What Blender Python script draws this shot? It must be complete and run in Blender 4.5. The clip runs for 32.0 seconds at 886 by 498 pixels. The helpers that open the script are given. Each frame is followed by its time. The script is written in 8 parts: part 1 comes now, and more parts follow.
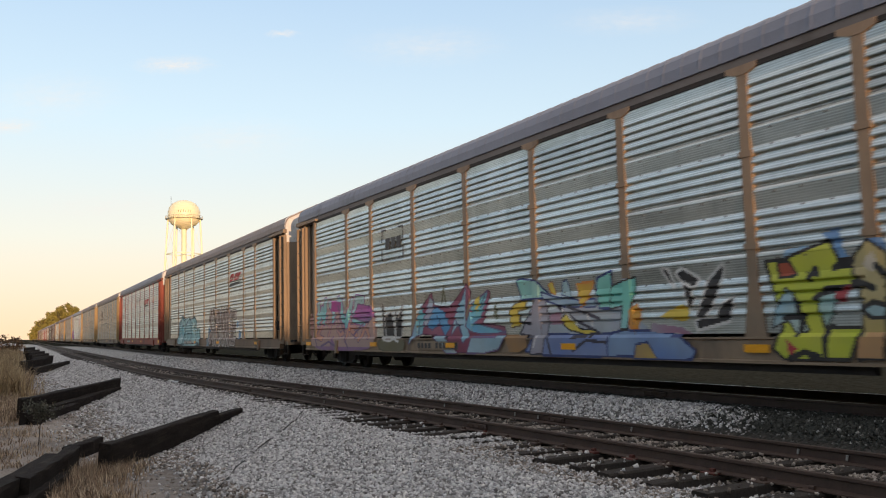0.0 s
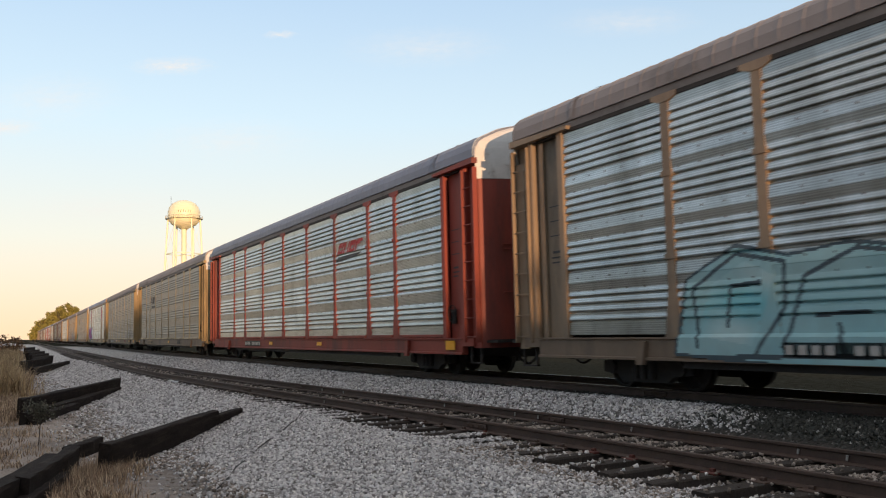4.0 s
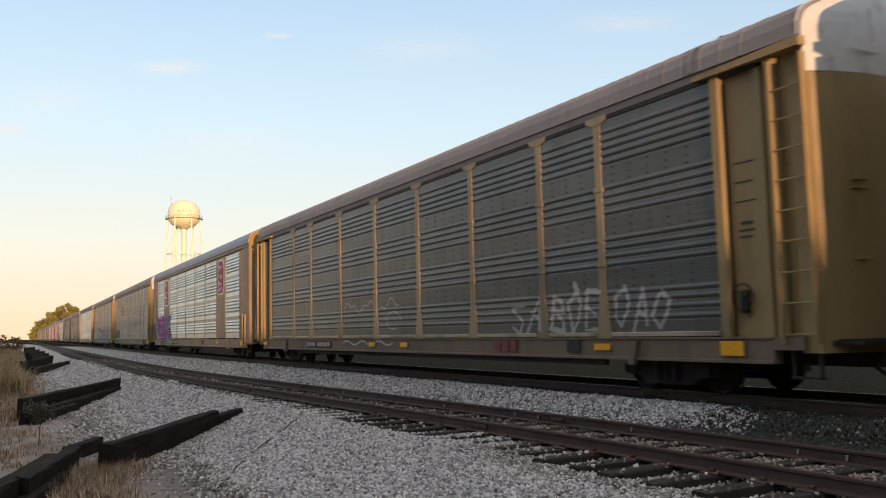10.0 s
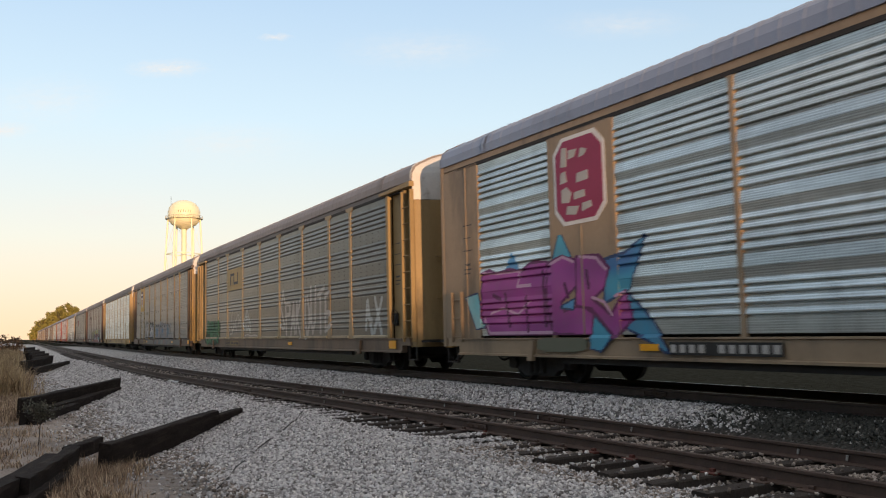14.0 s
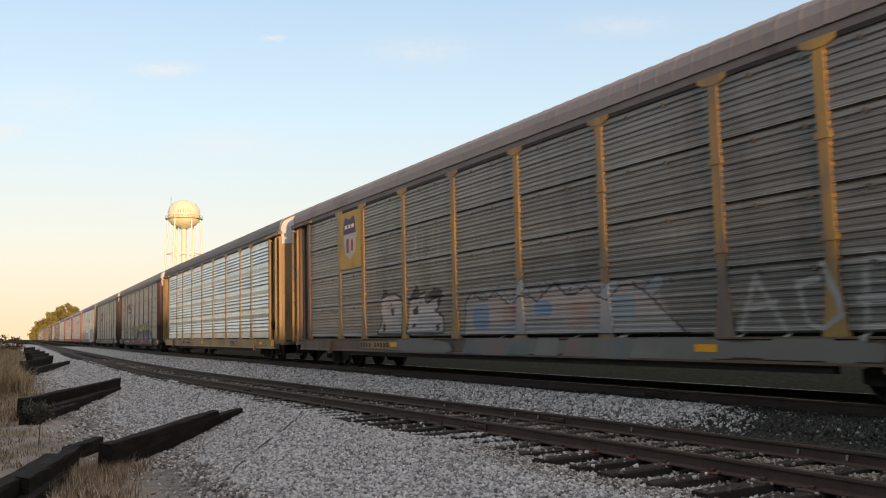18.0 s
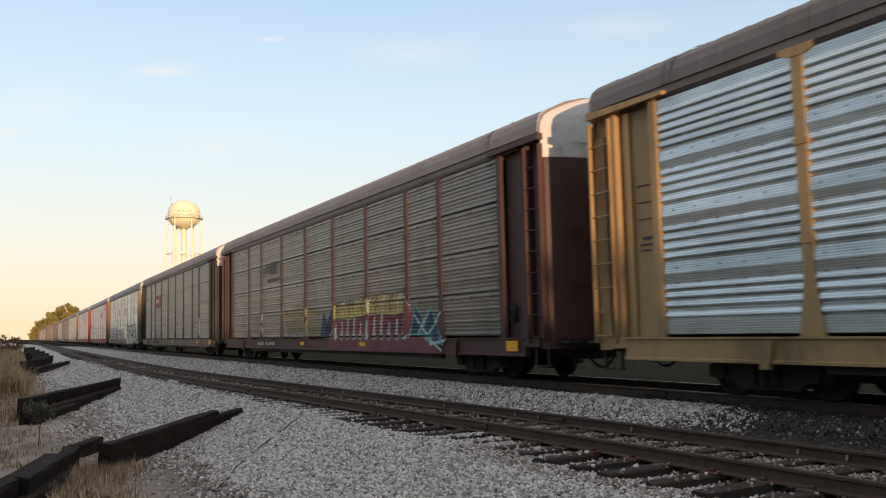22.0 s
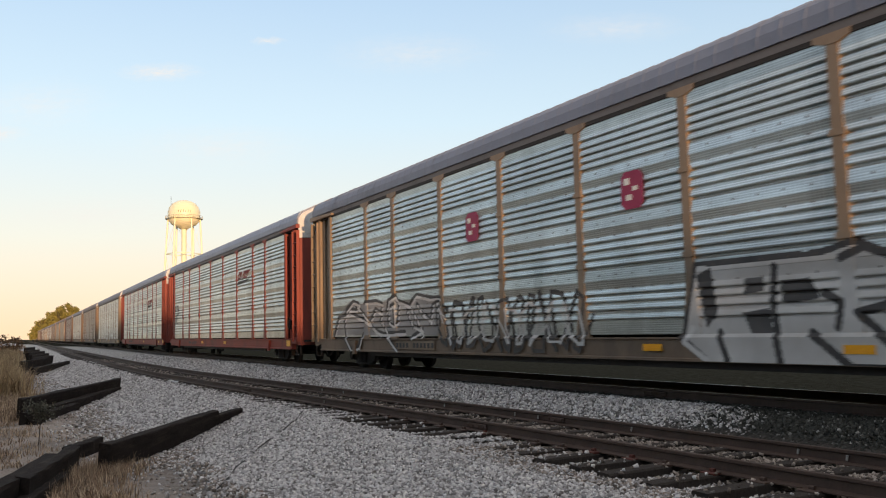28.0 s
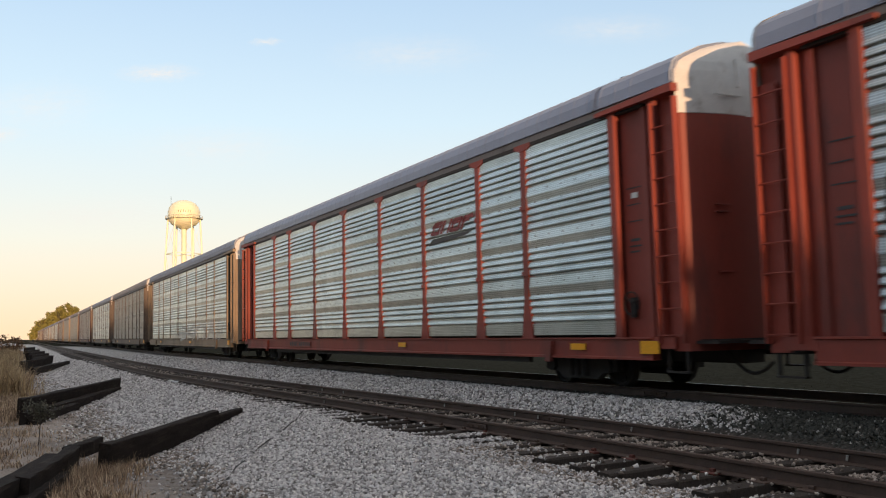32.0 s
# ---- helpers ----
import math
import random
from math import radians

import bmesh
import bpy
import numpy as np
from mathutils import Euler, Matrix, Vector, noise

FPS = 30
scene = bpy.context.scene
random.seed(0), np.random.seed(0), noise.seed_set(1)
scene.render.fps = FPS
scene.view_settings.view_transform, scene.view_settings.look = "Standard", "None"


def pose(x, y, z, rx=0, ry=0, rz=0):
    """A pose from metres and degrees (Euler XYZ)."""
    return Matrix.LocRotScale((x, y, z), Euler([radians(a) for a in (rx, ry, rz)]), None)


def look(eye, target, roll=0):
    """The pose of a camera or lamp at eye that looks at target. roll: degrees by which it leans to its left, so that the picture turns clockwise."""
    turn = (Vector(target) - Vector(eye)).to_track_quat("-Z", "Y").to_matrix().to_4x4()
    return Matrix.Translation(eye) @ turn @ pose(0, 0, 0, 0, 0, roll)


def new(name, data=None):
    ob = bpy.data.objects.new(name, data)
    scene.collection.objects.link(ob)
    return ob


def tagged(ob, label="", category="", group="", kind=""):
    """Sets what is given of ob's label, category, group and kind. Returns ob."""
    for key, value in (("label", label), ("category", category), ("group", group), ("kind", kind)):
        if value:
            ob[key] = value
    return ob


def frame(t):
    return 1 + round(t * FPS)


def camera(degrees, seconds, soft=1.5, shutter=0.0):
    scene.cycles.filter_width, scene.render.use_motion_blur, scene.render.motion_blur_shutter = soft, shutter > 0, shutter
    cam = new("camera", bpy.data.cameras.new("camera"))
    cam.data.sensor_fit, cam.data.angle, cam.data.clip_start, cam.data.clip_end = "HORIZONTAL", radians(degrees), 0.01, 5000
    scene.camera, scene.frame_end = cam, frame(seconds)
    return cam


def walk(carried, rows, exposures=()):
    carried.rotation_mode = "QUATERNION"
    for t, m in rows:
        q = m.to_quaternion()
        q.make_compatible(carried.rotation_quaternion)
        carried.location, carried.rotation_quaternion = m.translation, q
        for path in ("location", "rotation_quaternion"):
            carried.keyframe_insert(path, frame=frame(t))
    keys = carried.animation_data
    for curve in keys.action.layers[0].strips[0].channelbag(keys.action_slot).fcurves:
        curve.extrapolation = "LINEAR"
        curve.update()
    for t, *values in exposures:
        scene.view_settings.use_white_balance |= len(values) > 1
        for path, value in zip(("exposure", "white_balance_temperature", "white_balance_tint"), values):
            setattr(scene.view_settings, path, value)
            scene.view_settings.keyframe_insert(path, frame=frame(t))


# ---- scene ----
cam = camera(55.31, 32.0, soft=1.05, shutter=0.22)
EYE = (0.0, 0.0, 1.465)
VIEW = look(EYE, (-0.8740, 0.4764, 1.465 + 0.0948), -1.337)
walk(cam, [(0.0, VIEW), (32.0, VIEW)])

# ---- the line: train side, track centres, speed ----
SIDE = 10.07        # lateral place of the car sides near the camera
HALF = 1.50         # half width of a car
COUPLED = 29.065    # length of a car over its couplers
RAISED = 0.30       # the main line lies this much over the siding
FAR_BEND, FAR_TURN = -7.3, 63.0


def side_line(x):
    """Lateral place of the near car sides: straight, an easy bend, straight again."""
    u = max(0.0, FAR_BEND - x)
    k = 5.68e-4
    if u < FAR_TURN:
        return SIDE + k / 2 * u * u
    return SIDE + k / 2 * FAR_TURN ** 2 + k * FAR_TURN * (u - FAR_TURN)


def main_line(x):
    return side_line(x) + HALF


def smooth(a, b, x):
    t = min(1.0, max(0.0, (x - a) / (b - a)))
    return t * t * (3 - 2 * t)


def siding_line(x):
    """Centre of the empty track on the camera's side."""
    return side_line(x) - 4.1 + 1.2 * smooth(-42.0, -4.0, x) + 0.75


def car_place(k, t):
    """Where the middle of car k stands at t seconds, along the line."""
    return -15.996 + 10.7684 * t + 0.037692 * t ** 2 - 7.2829e-4 * t ** 3 + 1.0097e-5 * t ** 4 - COUPLED * k


def car_pose(k, t):
    x = car_place(k, t)
    ya, yb = main_line(x - 10.3), main_line(x + 10.3)
    return pose(x, (ya + yb) / 2, 0, 0, 0, math.degrees(math.atan2(yb - ya, 20.6)))


# ---- daylight ----
SUN_TURN, SUN_HEIGHT = radians(-8.5), radians(3.2)
world = bpy.data.worlds.new("world")
scene.world = world
world.use_nodes = True
wn, wl = world.node_tree.nodes, world.node_tree.links
sky = wn.new("ShaderNodeTexSky")
sky.sky_type = "NISHITA"
sky.sun_disc = False
sky.sun_elevation = SUN_HEIGHT
sky.sun_rotation = radians(90) - SUN_TURN
sky.air_density, sky.dust_density, sky.ozone_density = 1.0, 1.5, 1.0
wn["Background"].inputs["Strength"].default_value = 0.14
coord = wn.new("ShaderNodeTexCoord")
split = wn.new("ShaderNodeSeparateXYZ")
wl.new(coord.outputs["Generated"], split.inputs[0])
haze = wn.new("ShaderNodeValToRGB")
wl.new(split.outputs["Z"], haze.inputs[0])
for place, colour in zip((0.0, 0.05, 0.11, 0.24, 0.40, 0.7), ((8.2, 6.0, 3.8), (7.5, 6.35, 4.9), (6.75, 6.65, 5.95), (5.2, 6.45, 7.3), (3.7, 5.1, 6.8), (6.1, 5.65, 5.5))):
    el = haze.color_ramp.elements[0] if place == 0.0 else haze.color_ramp.elements.new(place)
    el.position, el.color = place, (*colour, 1)
haze.color_ramp.elements.remove(haze.color_ramp.elements[-1])
blend = wn.new("ShaderNodeMix")
blend.data_type = "RGBA"
blend.inputs["Factor"].default_value = 0.85
wl.new(sky.outputs[0], blend.inputs["A"])
# away from the glow, over the camera's side of the line, the low sky is cooler
cool = wn.new("ShaderNodeValToRGB")
wl.new(split.outputs["Z"], cool.inputs[0])
for place, colour in zip((0.0, 0.40, 0.7), ((3.2, 3.7, 4.3), (3.3, 4.5, 6.0), (6.1, 5.65, 5.5))):
    el = cool.color_ramp.elements[0] if place == 0.0 else cool.color_ramp.elements.new(place)
    el.position, el.color = place, (*colour, 1)
cool.color_ramp.elements.remove(cool.color_ramp.elements[-1])
turned = wn.new("ShaderNodeMapRange")
turned.inputs["From Min"].default_value, turned.inputs["From Max"].default_value = -0.52, -0.90
wl.new(split.outputs["Y"], turned.inputs[0])
both_skies = wn.new("ShaderNodeMix")
both_skies.data_type = "RGBA"
wl.new(turned.outputs[0], both_skies.inputs["Factor"])
wl.new(haze.outputs[0], both_skies.inputs["A"])
wl.new(cool.outputs[0], both_skies.inputs["B"])
wl.new(both_skies.outputs["Result"], blend.inputs["B"])
glow = wn.new("ShaderNodeMapRange")
glow.inputs["From Min"].default_value, glow.inputs["From Max"].default_value = -1.0, 1.0
glow.inputs["To Min"].default_value, glow.inputs["To Max"].default_value = 1.12, 0.62
wl.new(split.outputs["X"], glow.inputs[0])
scaled = wn.new("ShaderNodeVectorMath")
scaled.operation = "SCALE"
wl.new(blend.outputs["Result"], scaled.inputs[0])
wl.new(glow.outputs[0], scaled.inputs["Scale"])
wl.new(scaled.outputs[0], wn["Background"].inputs["Color"])

sun = new("sun", bpy.data.lights.new("sun", "SUN"))
sun.data.energy, sun.data.angle, sun.data.color = 4.2, radians(0.6), (1.0, 0.60, 0.33)
TO_SUN = Vector((math.cos(SUN_TURN) * math.cos(SUN_HEIGHT), math.sin(SUN_TURN) * math.cos(SUN_HEIGHT), math.sin(SUN_HEIGHT)))
sun.matrix_world = look(TO_SUN * 50, (0, 0, 0))
scene.view_settings.exposure = 0.0


# ---- materials ----
def material(name, colour, rough=0.6, metal=0.0, vary=0.25, scale=3.0, stretch=(1, 1, 1), bump=0.0, bump_scale=40.0,
             stain=None, stain_amount=0.0, per_object=0.0, spec=0.5, drips=None):
    """A surface with fine grain, broad stains and an optional second colour in patches."""
    m = bpy.data.materials.new(name)
    m.use_nodes = True
    n, l = m.node_tree.nodes, m.node_tree.links
    b = n["Principled BSDF"]
    b.inputs["Roughness"].default_value = rough
    b.inputs["Metallic"].default_value = metal
    b.inputs["Specular IOR Level"].default_value = spec
    tc = n.new("ShaderNodeTexCoord")
    mp = n.new("ShaderNodeMapping")
    mp.inputs["Scale"].default_value = stretch
    l.new(tc.outputs["Object"], mp.inputs[0])
    vec = mp.outputs[0]
    if per_object:
        info = n.new("ShaderNodeObjectInfo")
        add = n.new("ShaderNodeVectorMath")
        add.operation = "MULTIPLY_ADD"
        l.new(info.outputs["Random"], add.inputs[0])
        add.inputs[1].default_value = (37.0, 53.0, 71.0)
        l.new(vec, add.inputs[2])
        vec = add.outputs[0]
    broad = n.new("ShaderNodeTexNoise")
    broad.inputs["Scale"].default_value = scale
    broad.inputs["Detail"].default_value = 6
    broad.inputs["Roughness"].default_value = 0.65
    l.new(vec, broad.inputs["Vector"])
    fine = n.new("ShaderNodeTexNoise")
    fine.inputs["Scale"].default_value = bump_scale
    fine.inputs["Detail"].default_value = 4
    l.new(vec, fine.inputs["Vector"])
    ramp = n.new("ShaderNodeValToRGB")
    lo, hi = 1 - vary, 1 + vary
    ramp.color_ramp.elements[0].color = (*[c * lo for c in colour], 1)
    ramp.color_ramp.elements[1].color = (*[min(1, c * hi) for c in colour], 1)
    ramp.color_ramp.elements[0].position, ramp.color_ramp.elements[1].position = 0.3, 0.7
    mixf = n.new("ShaderNodeMath")
    mixf.operation = "MULTIPLY_ADD"
    l.new(fine.outputs[0], mixf.inputs[0])
    mixf.inputs[1].default_value = 0.35
    half = n.new("ShaderNodeMath")
    half.operation = "MULTIPLY"
    l.new(broad.outputs[0], half.inputs[0])
    half.inputs[1].default_value = 0.65
    l.new(half.outputs[0], mixf.inputs[2])
    l.new(mixf.outputs[0], ramp.inputs[0])
    out = ramp.outputs[0]
    if stain:
        sn = n.new("ShaderNodeTexNoise")
        sn.inputs["Scale"].default_value = scale * 0.6
        sn.inputs["Detail"].default_value = 8
        sn.inputs["Roughness"].default_value = 0.7
        off = n.new("ShaderNodeVectorMath")
        off.inputs[1].default_value = (11.3, 4.1, 7.7)
        if drips:
            dm = n.new("ShaderNodeMapping")
            dm.inputs["Scale"].default_value = [d / s for d, s in zip(drips, stretch)]
            l.new(vec, dm.inputs[0])
            l.new(dm.outputs[0], off.inputs[0])
        else:
            l.new(vec, off.inputs[0])
        l.new(off.outputs[0], sn.inputs["Vector"])
        sr = n.new("ShaderNodeValToRGB")
        sr.color_ramp.elements[0].position = 0.62 - 0.3 * stain_amount
        sr.color_ramp.elements[1].position = 0.80 - 0.3 * stain_amount
        l.new(sn.outputs[0], sr.inputs[0])
        mx = n.new("ShaderNodeMix")
        mx.data_type = "RGBA"
        l.new(sr.outputs[0], mx.inputs["Factor"])
        l.new(out, mx.inputs["A"])
        mx.inputs["B"].default_value = (*stain, 1)
        out = mx.outputs["Result"]
    l.new(out, b.inputs["Base Color"])
    if bump:
        bp = n.new("ShaderNodeBump")
        bp.inputs["Strength"].default_value = bump
        bp.inputs["Distance"].default_value = 0.02
        l.new(fine.outputs[0], bp.inputs["Height"])
        l.new(bp.outputs[0], b.inputs["Normal"])
    return m


STEEL_DARK = material("dark_steel", (0.022, 0.020, 0.019), 0.75, 0.0, 0.35, 4.0, bump=0.2, stain=(0.045, 0.032, 0.024), stain_amount=0.3)
RAIL_SIDE = material("rail_rust", (0.070, 0.044, 0.034), 0.7, 0.0, 0.35, 3.0, bump=0.2, stain=(0.07, 0.04, 0.027), stain_amount=0.35)
RAIL_TOP = material("rail_shine", (0.10, 0.09, 0.085), 0.4, 0.6, 0.2, 6.0)
TIE = material("old_tie", (0.042, 0.034, 0.029), 0.9, 0.0, 0.45, 6.0, (1, 6, 1), bump=0.5, per_object=1, stain=(0.07, 0.058, 0.05), stain_amount=0.3)
YELLOW_MARK = material("reflector_yellow", (0.95, 0.42, 0.015), 0.4, 0.0, 0.15, 20.0)
WHITE_MARK = material("white_paint", (0.75, 0.75, 0.73), 0.6, 0.0, 0.1, 5.0)
WHITE_CAP = material("white_cap", (0.66, 0.65, 0.63), 0.55, 0.0, 0.15, 3.0, stain=(0.30, 0.26, 0.22), stain_amount=0.15)


# ---- mesh tools ----
def mesh_of(name, verts, faces, smooth_shade=False):
    me = bpy.data.meshes.new(name)
    me.from_pydata(verts, [], faces)
    me.materials.append(None)
    if smooth_shade:
        me.polygons.foreach_set("use_smooth", [True] * len(me.polygons))
    me.update()
    return me


class Build:
    """Collects boxes, prisms, tubes and sweeps into one mesh."""

    def __init__(self):
        self.v, self.f = [], []

    def add(self, verts, faces):
        n = len(self.v)
        self.v.extend(verts)
        self.f.extend([tuple(i + n for i in f) for f in faces])
        return self

    def box(self, x0, x1, y0, y1, z0, z1, ch=0.0):
        """A box, its long edges chamfered by ch."""
        if ch <= 0:
            vs = [(x, y, z) for z in (z0, z1) for y in (y0, y1) for x in (x0, x1)]
            return self.add(vs, [(0, 2, 3, 1), (4, 5, 7, 6), (0, 1, 5, 4), (2, 6, 7, 3), (0, 4, 6, 2), (1, 3, 7, 5)])
        d = sorted(((x1 - x0, 0), (y1 - y0, 1), (z1 - z0, 2)))
        ax = d[2][1]
        lo, hi = (x0, y0, z0), (x1, y1, z1)
        a, b = [i for i in range(3) if i != ax]
        ch = min(ch, (hi[a] - lo[a]) * 0.45, (hi[b] - lo[b]) * 0.45)
        ring = [(lo[a] + ch, lo[b]), (hi[a] - ch, lo[b]), (hi[a], lo[b] + ch), (hi[a], hi[b] - ch),
                (hi[a] - ch, hi[b]), (lo[a] + ch, hi[b]), (lo[a], hi[b] - ch), (lo[a], lo[b] + ch)]
        vs = []
        for e in (lo[ax], hi[ax]):
            for p, q in ring:
                c = [0, 0, 0]
                c[ax], c[a], c[b] = e, p, q
                vs.append(tuple(c))
        fs = [(i, (i + 1) % 8, 8 + (i + 1) % 8, 8 + i) for i in range(8)] + [tuple(range(7, -1, -1)), tuple(range(8, 16))]
        if ax == 1:
            fs = [f[::-1] for f in fs]
        return self.add(vs, fs)

    def tube(self, a, b, r, n=8, r2=None):
        a, b = Vector(a), Vector(b)
        w = (b - a).normalized()
        u = w.orthogonal().normalized()
        t = w.cross(u)
        r2 = r if r2 is None else r2
        vs = []
        for c, rr in ((a, r), (b, r2)):
            vs += [tuple(c + (u * math.cos(2 * math.pi * i / n) + t * math.sin(2 * math.pi * i / n)) * rr) for i in range(n)]
        fs = [(i, (i + 1) % n, n + (i + 1) % n, n + i) for i in range(n)] + [tuple(range(n - 1, -1, -1)), tuple(range(n, 2 * n))]
        return self.add(vs, fs)

    def pipe(self, pts, r, n=7):
        """One bent tube through all the points."""
        pts = [Vector(p) for p in pts]
        vs, fs = [], []
        for i, p in enumerate(pts):
            w = (pts[min(i + 1, len(pts) - 1)] - pts[max(i - 1, 0)]).normalized()
            u = w.cross(Vector((0.13, 0.97, 0.2))).normalized()
            t = w.cross(u)
            vs += [tuple(p + (u * math.cos(2 * math.pi * k / n) + t * math.sin(2 * math.pi * k / n)) * r) for k in range(n)]
        for i in range(len(pts) - 1):
            fs += [(i * n + k, i * n + (k + 1) % n, (i + 1) * n + (k + 1) % n, (i + 1) * n + k) for k in range(n)]
        fs += [tuple(range(n - 1, -1, -1)), tuple(range(len(vs) - n, len(vs)))]
        return self.add(vs, fs)

    def sweep(self, profile, x0, x1, closed=True):
        """A profile of (y, z) drawn along x."""
        n = len(profile)
        vs = [(x, y, z) for x in (x0, x1) for y, z in profile]
        last = n if closed else n - 1
        fs = [(i, n + i, n + (i + 1) % n, (i + 1) % n) for i in range(last)]
        if closed:
            fs += [tuple(range(n)), tuple(range(2 * n - 1, n - 1, -1))]
        return self.add(vs, fs)

    def prism(self, outline, y0, y1):
        """An outline of (x, z), given thickness along y."""
        n = len(outline)
        vs = [(x, y, z) for y in (y0, y1) for x, z in outline]
        fs = [(i, (i + 1) % n, n + (i + 1) % n, n + i) for i in range(n)] + [tuple(range(n - 1, -1, -1)), tuple(range(n, 2 * n))]
        return self.add(vs, fs)

    def mesh(self, name, smooth_shade=False):
        return mesh_of(name, self.v, self.f, smooth_shade)


def put(name, me, mat, parent=None, at=None, label=""):
    """Links a mesh as one object, with its own material on a mesh that others may share."""
    ob = new(name, me)
    ob.material_slots[0].link = "OBJECT"
    ob.material_slots[0].material = mat
    if parent is not None:
        ob.parent = parent
    if at is not None:
        ob.matrix_basis = at
    return tagged(ob, label)


# ---- the ground ----
def ground_height(x, y):
    s, m = siding_line(x), main_line(x)
    edge = s - 1.55
    z = -0.17
    if y < edge:                                    # shoulder towards the camera
        z -= 0.27 * (1 - smooth(edge - 3.4, edge, y))
    # the ballast lies lower round the barest ties
    bare = 0.048 * smooth(-10.2, -8.7, x) + 0.03 * (smooth(-16.2, -15.2, x) - smooth(-11.9, -11.0, x))
    z -= bare * smooth(s - 2.7, s - 1.9, y) * (1 - smooth(s - 0.95, s - 0.80, y))
    z += 0.30 * smooth(s + 1.05, m - 1.25, y)       # up to the higher main line
    if y > m + 1.6:
        z -= 0.34 * smooth(m + 1.6, m + 4.0, y)
    if abs(y - s) < 1.8:
        z -= 0.055 * (1 - smooth(1.45, 1.8, abs(y - s)))
    if y < 3.2:
        z += 0.05 * noise.noise(Vector((x * 0.35, y * 0.35, 0))) + 0.03 * noise.noise(Vector((x * 1.3, y * 1.3, 3)))
    z += 0.015 * noise.noise(Vector((x * 0.9, y * 0.9, 5)))
    return z


def spread(a, b, near, step, growth):
    """Places from a to b, dense round near and wider apart away from it."""
    out, x, d = [near], near, step
    while x < b:
        x += d
        d *= growth
        out.append(min(x, b))
    x, d, low = near, step, []
    while x > a:
        x -= d
        d *= growth
        low.append(max(x, a))
    return low[::-1] + out


def make_ground():
    xs, ys = spread(-2600, 2600, -11.0, 0.35, 1.035), spread(-2600, 2600, 6.0, 0.3, 1.04)
    nx, ny = len(xs), len(ys)
    verts = [(x, y, ground_height(x, y)) for y in ys for x in xs]
    faces = [(j * nx + i, j * nx + i + 1, (j + 1) * nx + i + 1, (j + 1) * nx + i) for j in range(ny - 1) for i in range(nx - 1)]
    me = mesh_of("ground", verts, faces, True)
    bed = me.attributes.new("bed", "FLOAT", "POINT")
    bed.data.foreach_set("value", [max(1 - smooth(1.15, 1.55, abs(y - siding_line(x))), 1 - smooth(1.0, 1.4, abs(y - main_line(x)))) for y in ys for x in xs])
    g = put("ground", me, GROUND)
    tagged(g, "pale grey ballast and dry brown soil under both tracks", "ground", kind="structure")


